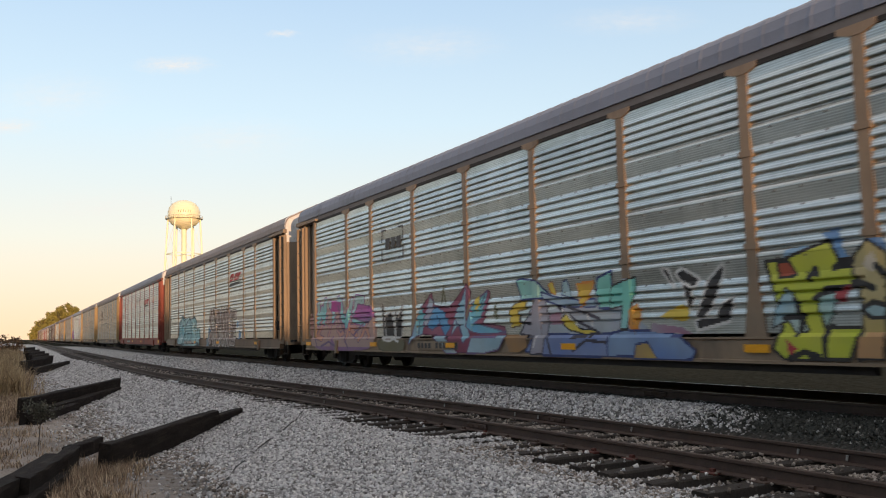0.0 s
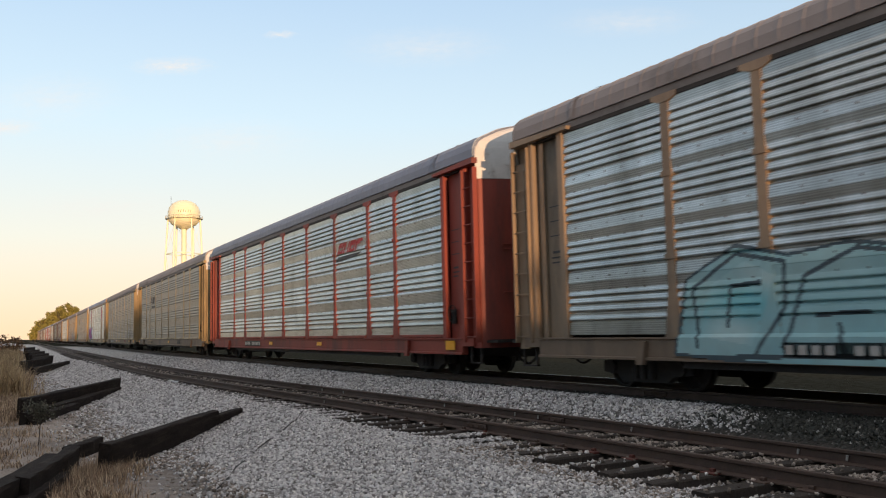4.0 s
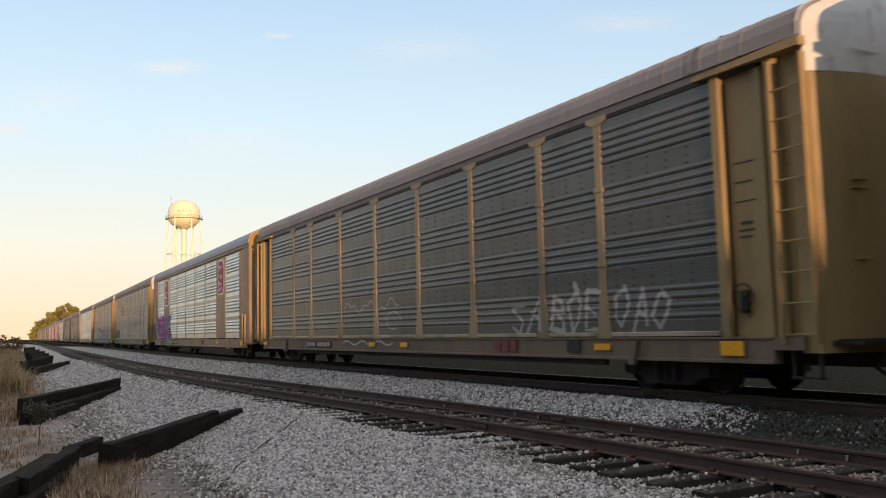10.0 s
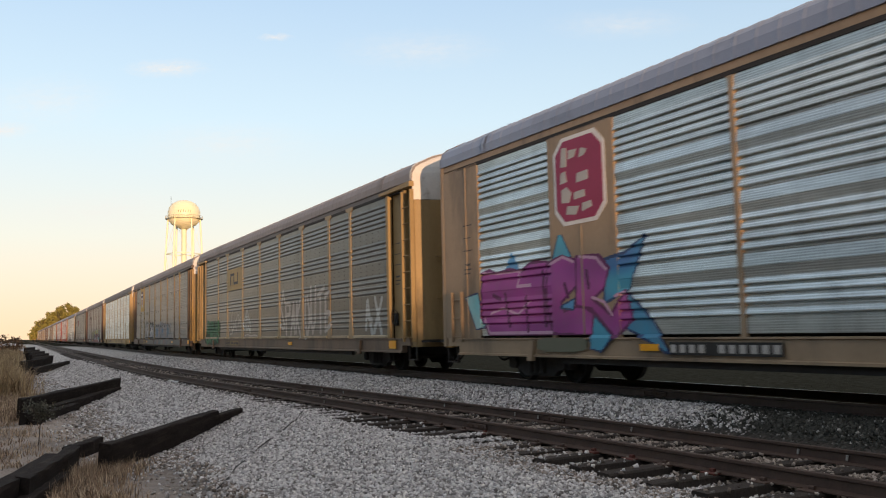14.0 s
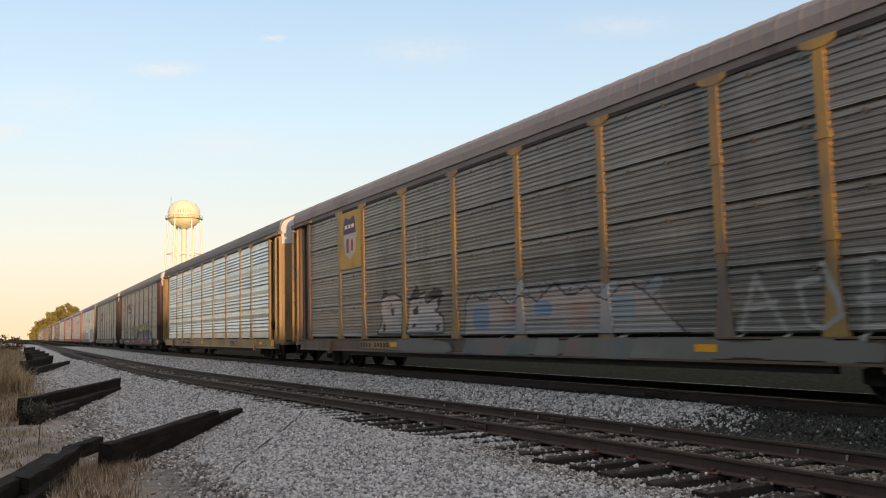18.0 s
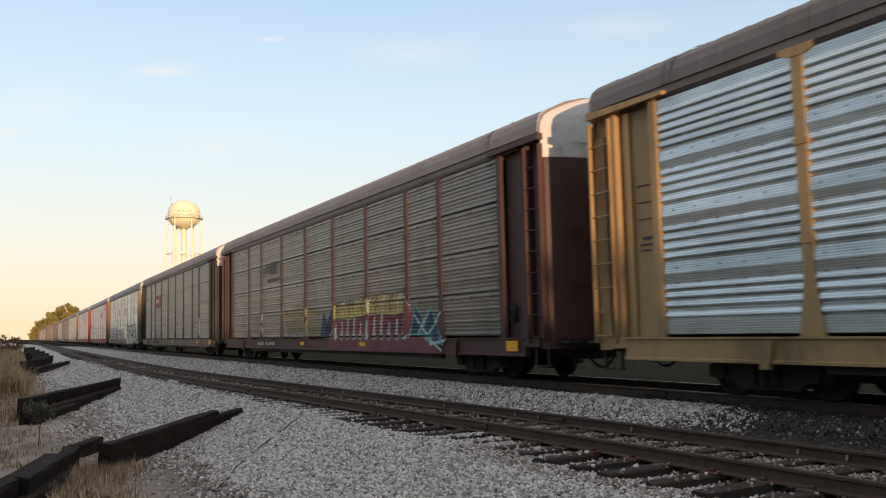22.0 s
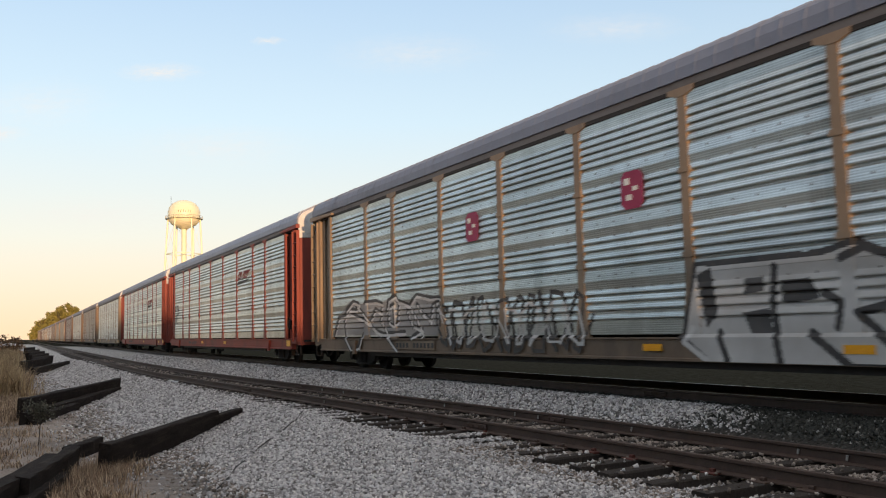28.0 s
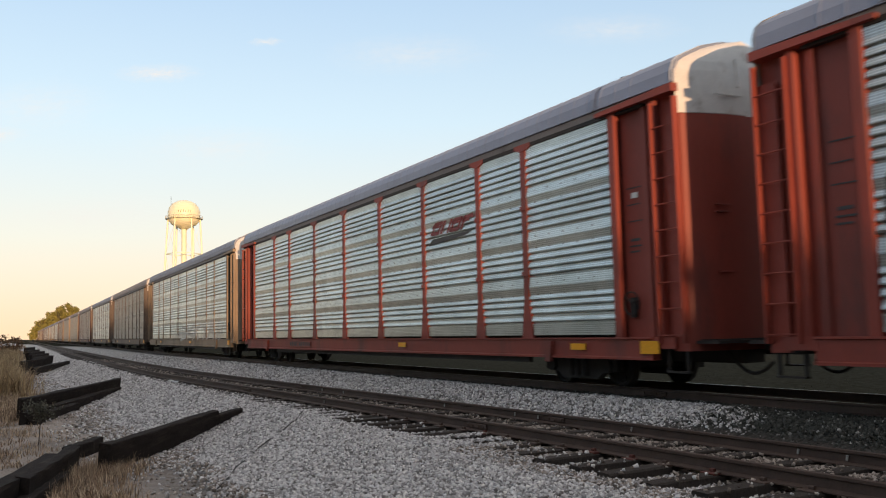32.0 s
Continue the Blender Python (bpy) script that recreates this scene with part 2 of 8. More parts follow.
def ground_material():
    m = bpy.data.materials.new("ballast_and_soil")
    m.use_nodes = True
    n, l = m.node_tree.nodes, m.node_tree.links
    b = n["Principled BSDF"]
    b.inputs["Roughness"].default_value = 0.95
    tc = n.new("ShaderNodeTexCoord")
    vor = n.new("ShaderNodeTexVoronoi")
    vor.inputs["Scale"].default_value = 17.0
    l.new(tc.outputs["Object"], vor.inputs["Vector"])
    tone = n.new("ShaderNodeValToRGB")
    tone.color_ramp.elements[0].color = (0.28, 0.27, 0.26, 1)
    tone.color_ramp.elements[1].color = (0.70, 0.68, 0.66, 1)
    sepc = n.new("ShaderNodeSeparateColor")
    l.new(vor.outputs["Color"], sepc.inputs[0])
    l.new(sepc.outputs[0], tone.inputs[0])
    soiln = n.new("ShaderNodeTexNoise")
    soiln.inputs["Scale"].default_value = 1.4
    soiln.inputs["Detail"].default_value = 8
    l.new(tc.outputs["Object"], soiln.inputs["Vector"])
    soil = n.new("ShaderNodeValToRGB")
    soil.color_ramp.elements[0].color, soil.color_ramp.elements[0].position = (0.20, 0.172, 0.15, 1), 0.3
    soil.color_ramp.elements[1].color, soil.color_ramp.elements[1].position = (0.41, 0.355, 0.31, 1), 0.7
    l.new(soiln.outputs[0], soil.inputs[0])
    # soil lies on the camera's side of the ballast, and beyond the main line
    sx = n.new("ShaderNodeSeparateXYZ")
    l.new(tc.outputs["Object"], sx.inputs[0])
    edge = n.new("ShaderNodeMath")
    edge.operation = "MULTIPLY_ADD"
    l.new(soiln.outputs[0], edge.inputs[0])
    edge.inputs[1].default_value = 2.4
    l.new(sx.outputs["Y"], edge.inputs[2])
    mask = n.new("ShaderNodeMapRange")
    mask.inputs["From Min"].default_value, mask.inputs["From Max"].default_value = 3.0, 4.0
    l.new(edge.outputs[0], mask.inputs[0])
    # the shade of gaps between loose stones is put into the near bed's tone
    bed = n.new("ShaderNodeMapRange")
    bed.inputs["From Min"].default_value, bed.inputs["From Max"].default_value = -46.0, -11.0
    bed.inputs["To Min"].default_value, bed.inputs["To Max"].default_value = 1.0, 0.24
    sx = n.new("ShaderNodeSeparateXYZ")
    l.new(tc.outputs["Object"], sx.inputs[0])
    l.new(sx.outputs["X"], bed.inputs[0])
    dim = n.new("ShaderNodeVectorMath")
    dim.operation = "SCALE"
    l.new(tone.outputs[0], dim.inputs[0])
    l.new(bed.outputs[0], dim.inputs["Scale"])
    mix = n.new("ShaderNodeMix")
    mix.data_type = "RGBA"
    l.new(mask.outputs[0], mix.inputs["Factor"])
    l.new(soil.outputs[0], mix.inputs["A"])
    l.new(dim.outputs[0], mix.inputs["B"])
    # older dark ballast where the tracks draw together, darkened further for the train's shade
    old = n.new("ShaderNodeMath")
    old.operation = "MULTIPLY_ADD"
    l.new(soiln.outputs[0], old.inputs[0])
    old.inputs[1].default_value = 2.0
    l.new(sx.outputs["X"], old.inputs[2])
    oldx = n.new("ShaderNodeMapRange")
    oldx.inputs["From Min"].default_value, oldx.inputs["From Max"].default_value = -9.6, -8.2
    l.new(old.outputs[0], oldx.inputs[0])
    oldy = n.new("ShaderNodeMapRange")
    oldy.inputs["From Min"].default_value, oldy.inputs["From Max"].default_value = 8.6, 8.9
    l.new(sx.outputs["Y"], oldy.inputs[0])
    both = n.new("ShaderNodeMath")
    both.operation = "MULTIPLY"
    l.new(oldx.outputs[0], both.inputs[0])
    l.new(oldy.outputs[0], both.inputs[1])
    dark = n.new("ShaderNodeMix")
    dark.data_type = "RGBA"
    l.new(both.outputs[0], dark.inputs["Factor"])
    l.new(mix.outputs["Result"], dark.inputs["A"])
    dark.inputs["B"].default_value = (0.03, 0.031, 0.028, 1)
    # dark oily dirt and timber along both tracks
    at, dirt, oily = n.new("ShaderNodeAttribute"), n.new("ShaderNodeValToRGB"), n.new("ShaderNodeMix")
    at.attribute_name = "bed"
    dirt.color_ramp.elements[0].color, dirt.color_ramp.elements[0].position = (0.035, 0.027, 0.023, 1), 0.2
    dirt.color_ramp.elements[1].color, dirt.color_ramp.elements[1].position = (0.17, 0.145, 0.13, 1), 1.0
    l.new(sepc.outputs[0], dirt.inputs[0])
    oily.data_type = "RGBA"
    l.new(at.outputs["Fac"], oily.inputs["Factor"])
    l.new(dark.outputs["Result"], oily.inputs["A"])
    l.new(dirt.outputs[0], oily.inputs["B"])
    # near-black grey-green field beyond the main line
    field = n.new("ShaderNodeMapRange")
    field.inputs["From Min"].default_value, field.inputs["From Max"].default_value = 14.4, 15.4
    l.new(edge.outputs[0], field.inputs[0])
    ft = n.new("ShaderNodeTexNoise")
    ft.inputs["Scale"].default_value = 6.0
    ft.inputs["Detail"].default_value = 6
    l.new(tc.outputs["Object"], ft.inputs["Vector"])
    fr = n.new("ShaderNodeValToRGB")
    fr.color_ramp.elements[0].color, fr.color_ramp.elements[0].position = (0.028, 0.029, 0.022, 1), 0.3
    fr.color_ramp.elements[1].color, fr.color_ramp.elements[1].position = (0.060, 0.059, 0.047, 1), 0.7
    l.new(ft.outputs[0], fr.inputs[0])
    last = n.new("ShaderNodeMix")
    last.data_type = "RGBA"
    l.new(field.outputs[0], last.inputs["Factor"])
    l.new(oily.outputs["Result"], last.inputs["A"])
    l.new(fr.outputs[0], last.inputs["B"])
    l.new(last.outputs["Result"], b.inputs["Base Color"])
    dull = n.new("ShaderNodeMapRange")
    dull.inputs["To Min"].default_value, dull.inputs["To Max"].default_value = 0.4, 0.0
    l.new(field.outputs[0], dull.inputs[0])
    l.new(dull.outputs[0], b.inputs["Specular IOR Level"])
    bp = n.new("ShaderNodeBump")
    bp.inputs["Distance"].default_value = 0.04
    bp.inputs["Strength"].default_value = 0.9
    inv = n.new("ShaderNodeMath")
    inv.operation = "MULTIPLY"
    inv.inputs[1].default_value = -1.0
    l.new(vor.outputs["Distance"], inv.inputs[0])
    l.new(inv.outputs[0], bp.inputs["Height"])
    l.new(bp.outputs[0], b.inputs["Normal"])
    return m


GROUND = ground_material()
make_ground()


# ---- rails and ties ----
RAIL = [(-0.07, -0.17), (0.07, -0.17), (0.07, -0.155), (0.012, -0.135), (0.009, -0.045), (0.036, -0.032), (0.036, -0.004),
        (0.03, 0.0), (-0.03, 0.0), (-0.036, -0.004), (-0.036, -0.032), (-0.009, -0.045), (-0.012, -0.135), (-0.07, -0.155)]


def make_rail(centre, off, label, top, lift):
    """A rail in bolted lengths, with joint bars over each joint."""
    rail = new("rail")
    tagged(rail, label, "rail", group="rails")
    cuts = [-640.0, -400.0, -240.0, -140.0, -90.0, -66.0, -47.6, -35.7, -23.8, -11.9, 0.0, 24.0, 90.0, 200.0, 420.0]
    n = len(RAIL)
    for a, c in zip(cuts, cuts[1:]):
        m = max(4, int((c - a) / 3.0))
        xs = [a + 0.004 + (c - a - 0.008) * i / m for i in range(m + 1)]
        verts, faces = [], []
        for x in xs:
            y0 = centre(x) + off
            verts += [(x, y0 + y, z + lift) for y, z in RAIL]
        for k in range(m):
            faces += [(k * n + i, k * n + (i + 1) % n, (k + 1) * n + (i + 1) % n, (k + 1) * n + i) for i in range(n)]
        faces += [tuple(range(n - 1, -1, -1)), tuple(range(m * n, m * n + n))]
        me = mesh_of("rail_length", verts, faces)
        me.materials.append(None)
        ob = put("rail_length", me, RAIL_SIDE, rail)
        ob.material_slots[1].link, ob.material_slots[1].material = "OBJECT", top
        me.polygons.foreach_set("material_index", [1 if i % n == 7 and i < m * n else 0 for i in range(len(me.polygons))])
        if -70 < c < 5:
            y0 = centre(c) + off
            b = Build()
            b.box(-0.32, 0.32, -0.034, -0.010, -0.125, -0.05, 0.008)
            for i in range(4):
                b.tube((-0.24 + 0.16 * i, -0.05, -0.088), (-0.24 + 0.16 * i, -0.03, -0.088), 0.018, 6)
            put("joint_bar", b.mesh("joint_bar"), RAIL_SIDE, rail, pose(c, y0, lift), "bolted joint bar")
    return rail


for off in (-0.7525, 0.7525):
    make_rail(siding_line, off, "rusty brown steel rail of the empty track", RAIL_SIDE, 0.0)
    make_rail(main_line, off, "worn steel rail under the moving train", RAIL_TOP, RAISED)


def tie_mesh(length, seed):
    rnd = random.Random(seed)
    b = Build()
    b.box(-0.115, 0.115, 0, length, -0.17, 0.0, 0.018)
    v = [(x + rnd.uniform(-0.012, 0.012), y + rnd.uniform(-0.02, 0.02), z + rnd.uniform(-0.008, 0.004)) for x, y, z in b.v]
    return mesh_of("tie", v, b.f)


def tie_place(i):
    return -4.28 - 0.662 * i + 0.05 * math.sin(i * 2.3)


def tie_top(x):
    """How far the ties stand out of the ballast, along the empty track."""
    if x > -9.0:
        return -0.172
    if x > -11.4:
        return -0.188
    return -0.178 if x > -15.6 else -0.2


def make_ties():
    """Long old timbers under the empty track; common ties under the main line."""
    bed = new("track_ties")
    tagged(bed, "dark weathered timber ties of the empty track", "railroad ties", kind="structure")
    kinds = [tie_mesh(3.1, i) for i in range(5)]
    for i in range(150):
        x = tie_place(i)
        y = max(5.97, siding_line(x) - 1.74) + random.uniform(-0.07, 0.07)
        put("tie", kinds[i % 5], TIE, bed, pose(x, y, tie_top(x), random.uniform(-0.3, 0.4), 0, random.uniform(-2, 2)))
    under = new("main_line_ties")
    tagged(under, "dark timber ties under the main line", "railroad ties", kind="structure")
    kinds = [tie_mesh(2.6, 20 + i) for i in range(4)]
    for i in range(130):
        x = -4.0 - 0.55 * i
        put("tie", kinds[i % 4], TIE, under, pose(x, main_line(x) - 1.3 + random.uniform(-0.05, 0.05), 0.128))


make_ties()
ANCHOR = material("red_rust", (0.10, 0.03, 0.022), 0.8, 0.0, 0.3, 8.0)
# rust-red anchors where the near rail crosses the barest ties
for i in range(2, 18):
    x = tie_place(i)
    y = siding_line(x) - 0.7525
    a = Build().box(-0.10, 0.10, -0.17, -0.06, 0.0, 0.022, 0.006).box(-0.03, 0.03, -0.10, -0.055, 0.02, 0.06, 0.01)
    tagged(put("rail_anchor", a.mesh("rail_anchor"), ANCHOR if i in (4, 6, 7, 11) else RAIL_SIDE, None, pose(x, y, tie_top(x) - 0.004)), "rusty steel anchor at the rail's foot", "rail anchor", group="rail anchors")


# ---- the cars ----
PANEL = 11.95           # half length of the panelled part
POSTS = [-9.10, -7.15, -4.29, -1.43, 1.43, 4.29, 7.15, 9.10]
Z_SILL0, Z_SILL1, Z_PAN0, Z_PAN1 = 0.86, 1.25, 1.30, 5.28


GROOVES = (0.24, 0.41, 0.56, 0.70, 1.22, 1.37, 1.53, 1.68, 2.18, 2.34, 2.49, 2.64, 3.12, 3.26, 3.40, 3.54, 3.69)
BANDS = (0.89, 1.86, 2.82)


def louvre_profile(kind):
    """(y, z) of a sheet with groups of louvres between wide seams, from the bottom up; outwards is negative."""
    lip = {"soft": ((0.016, 0.0), (0.018, 0.018), (-0.003, 0.045), (-0.009, 0.070), (0.001, 0.118))}.get(
        kind, ((0.046, 0.0), (0.046, 0.022), (-0.011, 0.042), (-0.013, 0.060), (-0.004, 0.098), (0.004, 0.128)))
    crest = {"louvre": 0.40, "dark_band": 0.80, "clean": 0.42, "soft": 0.0}[kind]
    out = [(0.0, Z_PAN0), (0.002, Z_PAN0 + 0.09)]
    for z, following in zip(GROOVES, GROOVES[1:] + (9.0,)):
        out.append((0.006 if kind != "soft" else 0.002, Z_PAN0 + z - 0.004))
        out += [(y, Z_PAN0 + z + h) for y, h in lip]
        if crest and 0.3 < following - z < 1.0:         # the seam: its lower part leans under, its upper part back
            a, c = z + 0.150, following - 0.02
            m = a + (c - a) * crest
            out += [(0.012 if kind == "dark_band" else 0.004, Z_PAN0 + a), (-0.008, Z_PAN0 + m - 0.006), (-0.014, Z_PAN0 + m), (-0.013, Z_PAN0 + m + 0.02), (0.010, Z_PAN0 + c)]
    return out + [(0.0, Z_PAN1)]


def row_profile():
    """(y, z) of a panel in four rows of fine trapezoid ribs with open joints between."""
    out, rows, ribs = [], 4, 10
    h = (Z_PAN1 - Z_PAN0) / rows
    for r in range(rows):
        z0 = Z_PAN0 + r * h
        out += [(0.09, z0), (0.09, z0 + 0.036), (-0.004, z0 + 0.038)]
        p = (h - 0.05) / ribs
        for k in range(ribs):
            z = z0 + 0.042 + k * p
            dip = 0.010 + 0.012 * (k % 3)
            out += [(0.0, z + 0.008), (0.0, z + p * 0.40), (dip, z + p * 0.55), (dip, z + p * 0.88)]
        out += [(0.0, z0 + h - 0.004)]
    return out + [(0.05, Z_PAN1)]


PROFILES = {k: louvre_profile(k) for k in ("louvre", "dark_band", "clean", "soft")}
PROFILES["row"] = row_profile()
MESH = {}


def shared(key, maker):
    if key not in MESH:
        MESH[key] = maker()
    return MESH[key]


def panel_mesh(kind, width):
    def make():
        b = Build()
        p = [(y - HALF, z) for y, z in PROFILES[kind]]
        b.sweep(p[::-1], -width / 2, width / 2, False)
        return b.mesh("panel")
    return shared(("panel", kind, round(width, 2)), make)


def rivets_mesh(kind):
    """Rows of rust-edged rivets along the flat strips of one whole side."""
    def make():
        b = Build()
        rows = [Z_PAN0 + 0.995 * (i + 1) - 0.09 for i in range(4)] if kind == "row" else [Z_PAN0 + z + d for z in BANDS for d in ((-0.02, 0.10, 0.24) if kind == "soft" else (-0.05, 0.20))]
        w, h = (0.020, 0.014) if kind == "soft" else (0.014, 0.014)
        for z in rows:
            y = -HALF + np.interp(z, [p[1] for p in PROFILES[kind]], [p[0] for p in PROFILES[kind]])
            x = -PANEL + 0.3
            while x < PANEL - 0.2:
                if min(abs(x - p) for p in POSTS) > 0.25:
                    if kind == "row":
                        b.box(x - 0.03, x + 0.03, y - 0.012, y + 0.01, z - 0.045, z + 0.03)
                    b.box(x - w, x + w, y - 0.010, y + 0.01, z - h, z + h)
                x += 0.47 if kind != "row" else 0.93
        return b.mesh("rivets")
    return shared(("rivets", kind), make)


def plate_panel_mesh(width):
    def make():
        b = Build()
        b.box(-width / 2, width / 2, -HALF - 0.02, -HALF + 0.03, Z_PAN0, 5.30)
        b.box(-0.02, 0.02, -HALF - 0.03, -HALF - 0.02, Z_PAN0, 3.4)
        return b.mesh("plate_panel")
    return shared(("platepanel", width), make)


def post_mesh(kind):
    def make():
        b = Build()
        w = 0.095 if kind != "slim" else 0.05
        y0, y1 = -HALF - 0.018, -HALF + 0.05
        f = 0.21 if kind != "slim" else 0.06
        top = 1.25 + (0.8 if kind != "slim" else 0.2)
        b.prism([(-f, Z_SILL1), (f, Z_SILL1), (w, top), (w, 5.22), (-w, 5.22), (-w, top)], y0, y1)
        if kind == "tee":
            b.prism([(-w, 5.22), (w, 5.22), (0.30, 5.29), (0.30, 5.37), (-0.30, 5.37), (-0.30, 5.29)], y0 - 0.012, y1)
        else:
            b.prism([(-w, 5.22), (w, 5.22), (w + 0.06, 5.36), (-w - 0.06, 5.36)], y0, y1)
        if kind != "slim":
            for z in (2.55, 3.95):
                b.box(-w - 0.035, w + 0.035, y0 - 0.018, y1, z, z + 0.09)
        return b.mesh("post")
    return shared(("post", kind), make)


ROOF = [(-1.50, 5.50), (-1.542, 5.50), (-1.535, 5.70), (-1.47, 5.87), (-1.36, 5.965), (-0.85, 6.21), (-0.4, 6.33), (0.0, 6.37)]
ROOF = ROOF + [(-y, z) for y, z in ROOF[-2::-1]]


def roof_mesh():
    def make():
        b = Build()
        steps = [-13.72, -12.6]
        x = -12.6
        while x < 12.55:
            x += 0.42
            steps.append(min(x, 12.6))
        steps += [13.72]
        n = len(ROOF)
        verts, faces, rings = [], [], []
        for i, x in enumerate(steps):
            base = [(x, y, z) for y, z in ROOF]
            rings.append(base)
            if 0 < i < len(steps) - 1:
                rings.append([(x + 0.015, y * 1.004, z + 0.010) for _, y, z in base])
                rings.append([(x + 0.045, y * 1.004, z + 0.010) for _, y, z in base])
                rings.append([(x + 0.06, y, z) for _, y, z in base])
        for r in rings:
            verts += r
        for k in range(len(rings) - 1):
            faces += [(k * n + i, k * n + i + 1, (k + 1) * n + i + 1, (k + 1) * n + i) for i in range(n - 1)]
        faces += [tuple(range(n)), tuple(range(len(verts) - 1, len(verts) - n - 1, -1))]
        b.add(verts, [f[::-1] for f in faces])
        for x in (-11.6, 11.6):                       # wide seams where the end hoods meet the roof
            ring = []
            for dx in (-0.06, 0.06):
                ring += [(x + dx, y * 1.012, z + 0.022) for y, z in ROOF]
            b.add(ring, [(i + 1, i, n + i, n + i + 1) for i in range(n - 1)])
        return b.mesh("roof")
    return shared("roof", make)


CAP_LOW = 4.97


def end_wall_mesh(cap):
    """The rounded end: coloured doors below, a light cap above; built for the +x end."""
    def make():
        b = Build()
        if cap:
            rows = [(CAP_LOW, 1.50, 0), (5.20, 1.51, 0.0), (5.45, 1.52, 0.0), (5.70, 1.52, 0.01), (5.87, 1.46, 0.03), (5.965, 1.35, 0.05), (6.14, 1.03, 0.09), (6.25, 0.72, 0.13), (6.33, 0.4, 0.17), (6.37, 0.05, 0.20)]
        else:
            rows = [(1.02, 1.46, 0), (1.25, 1.46, 0), (2.2, 1.46, 0), (3.2, 1.46, 0), (4.2, 1.46, 0), (CAP_LOW - 0.004, 1.46, 0)]
        cols = 16
        verts, faces = [], []
        for z, w, lean in rows:
            for i in range(cols + 1):
                a = -1 + 2 * i / cols
                bulge = 0.30 * (1 - abs(a) ** 2.2)
                verts.append((13.72 + bulge - lean, w * a, z))
        for k in range(len(rows) - 1):
            faces += [(k * (cols + 1) + i, k * (cols + 1) + i + 1, (k + 1) * (cols + 1) + i + 1, (k + 1) * (cols + 1) + i) for i in range(cols)]
        b.add(verts, faces)
        if cap:
            edge = [(y, z) for y, z in ROOF]
            n = len(edge)
            ring = [(13.66, y * 1.006, z + 0.012) for y, z in edge] + [(13.73, y * 0.99, z - 0.004) for y, z in edge]
            b.add(ring, [(i + 1, i, n + i, n + i + 1) for i in range(n - 1)])
            b.tube((14.02, -0.35, 5.45), (13.98, -0.35, 5.95), 0.018, 6)
            b.box(14.0, 14.03, -0.9, -0.3, 5.28, 5.30)
        return b.mesh("end_cap" if cap else "end_door", False)
    return shared(("end", cap), make)


END_BITS = [("end_return", 13.4, 13.74, -1.47, -1.44, 1.02, CAP_LOW), ("end_return", 13.4, 13.74, 1.44, 1.47, 1.02, CAP_LOW), ("centre_post", 14.0, 14.03, -0.02, 0.02, 1.1, 4.95)]
END_BITS += [("grab_iron", 13.93, 13.975, -0.95, -0.45, z, z + 0.025) for z in (2.3, 3.3, 3.42)]


def end_bay(car, paint, flush, m):
    """The plain steel side of a car's end bay, part by part; drawn for the +x end."""
    def box(key, *boxes):
        def make():
            b = Build()
            for x in boxes:
                b.box(*x)
            return b.mesh(key)
        return shared((key, boxes[0]), make)
    if flush:
        put("end_plate", box("end_plate", (PANEL + 0.01, 13.60, -HALF - 0.02, -HALF + 0.05, Z_SILL1, 5.34)), paint, car, m)
        put("plate_seam", box("plate_seam", (PANEL + 0.55, PANEL + 0.58, -HALF - 0.035, -HALF - 0.02, Z_SILL1, 5.30)), paint, car, m)
        put("corner_post", box("corner_post", (13.60, 13.76, -HALF - 0.03, -HALF + 0.16, Z_SILL1 - 0.2, 5.5, 0.03)), paint, car, m)
    else:
        put("door_post", box("door_post", (PANEL + 0.01, PANEL + 0.20, -HALF - 0.04, -HALF + 0.10, Z_SILL1, 5.34, 0.02)), paint, car, m)
        put("end_plate", box("end_plate", (PANEL + 0.20, 13.72, -HALF + 0.12, -HALF + 0.16, Z_SILL1, 5.34)), paint, car, m)
        put("door_track", box("door_track", (PANEL + 0.80, PANEL + 0.95, -HALF + 0.05, -HALF + 0.13, Z_SILL1, 5.30, 0.02)), paint, car, m)
        put("corner_post", box("corner_post", (13.02, 13.20, -HALF - 0.03, -HALF + 0.14, Z_SILL1, 5.34, 0.03)), paint, car, m)

        def header():
            return Build().prism([(PANEL - 0.25, 5.33), (13.74, 5.33), (13.74, 5.47), (PANEL - 0.25, 5.40)], -HALF - 0.12, -HALF + 0.14).mesh("header_flange")
        put("header_flange", shared("header", header), paint, car, m)

        def brake():
            b = Build()
            c = (PANEL + 0.42, -HALF + 0.02, 1.85)
            n = 16
            for i in range(n):
                a, e = 2 * math.pi * i / n, 2 * math.pi * (i + 1) / n
                b.tube((c[0] + 0.2 * math.cos(a), c[1], c[2] + 0.2 * math.sin(a)), (c[0] + 0.2 * math.cos(e), c[1], c[2] + 0.2 * math.sin(e)), 0.014, 5)
            for i in range(3):
                a = 2 * math.pi * i / 3 + 0.4
                b.tube(c, (c[0] + 0.2 * math.cos(a), c[1], c[2] + 0.2 * math.sin(a)), 0.012, 5)
            b.box(c[0] - 0.08, c[0] + 0.08, -HALF + 0.03, -HALF + 0.12, 1.6, 1.95, 0.03)
            return b.mesh("hand_brake")
        if m == Matrix.Identity(4):
            put("hand_brake", shared("brake", brake), UNDER, car, m, "dark hand-brake wheel and housing")


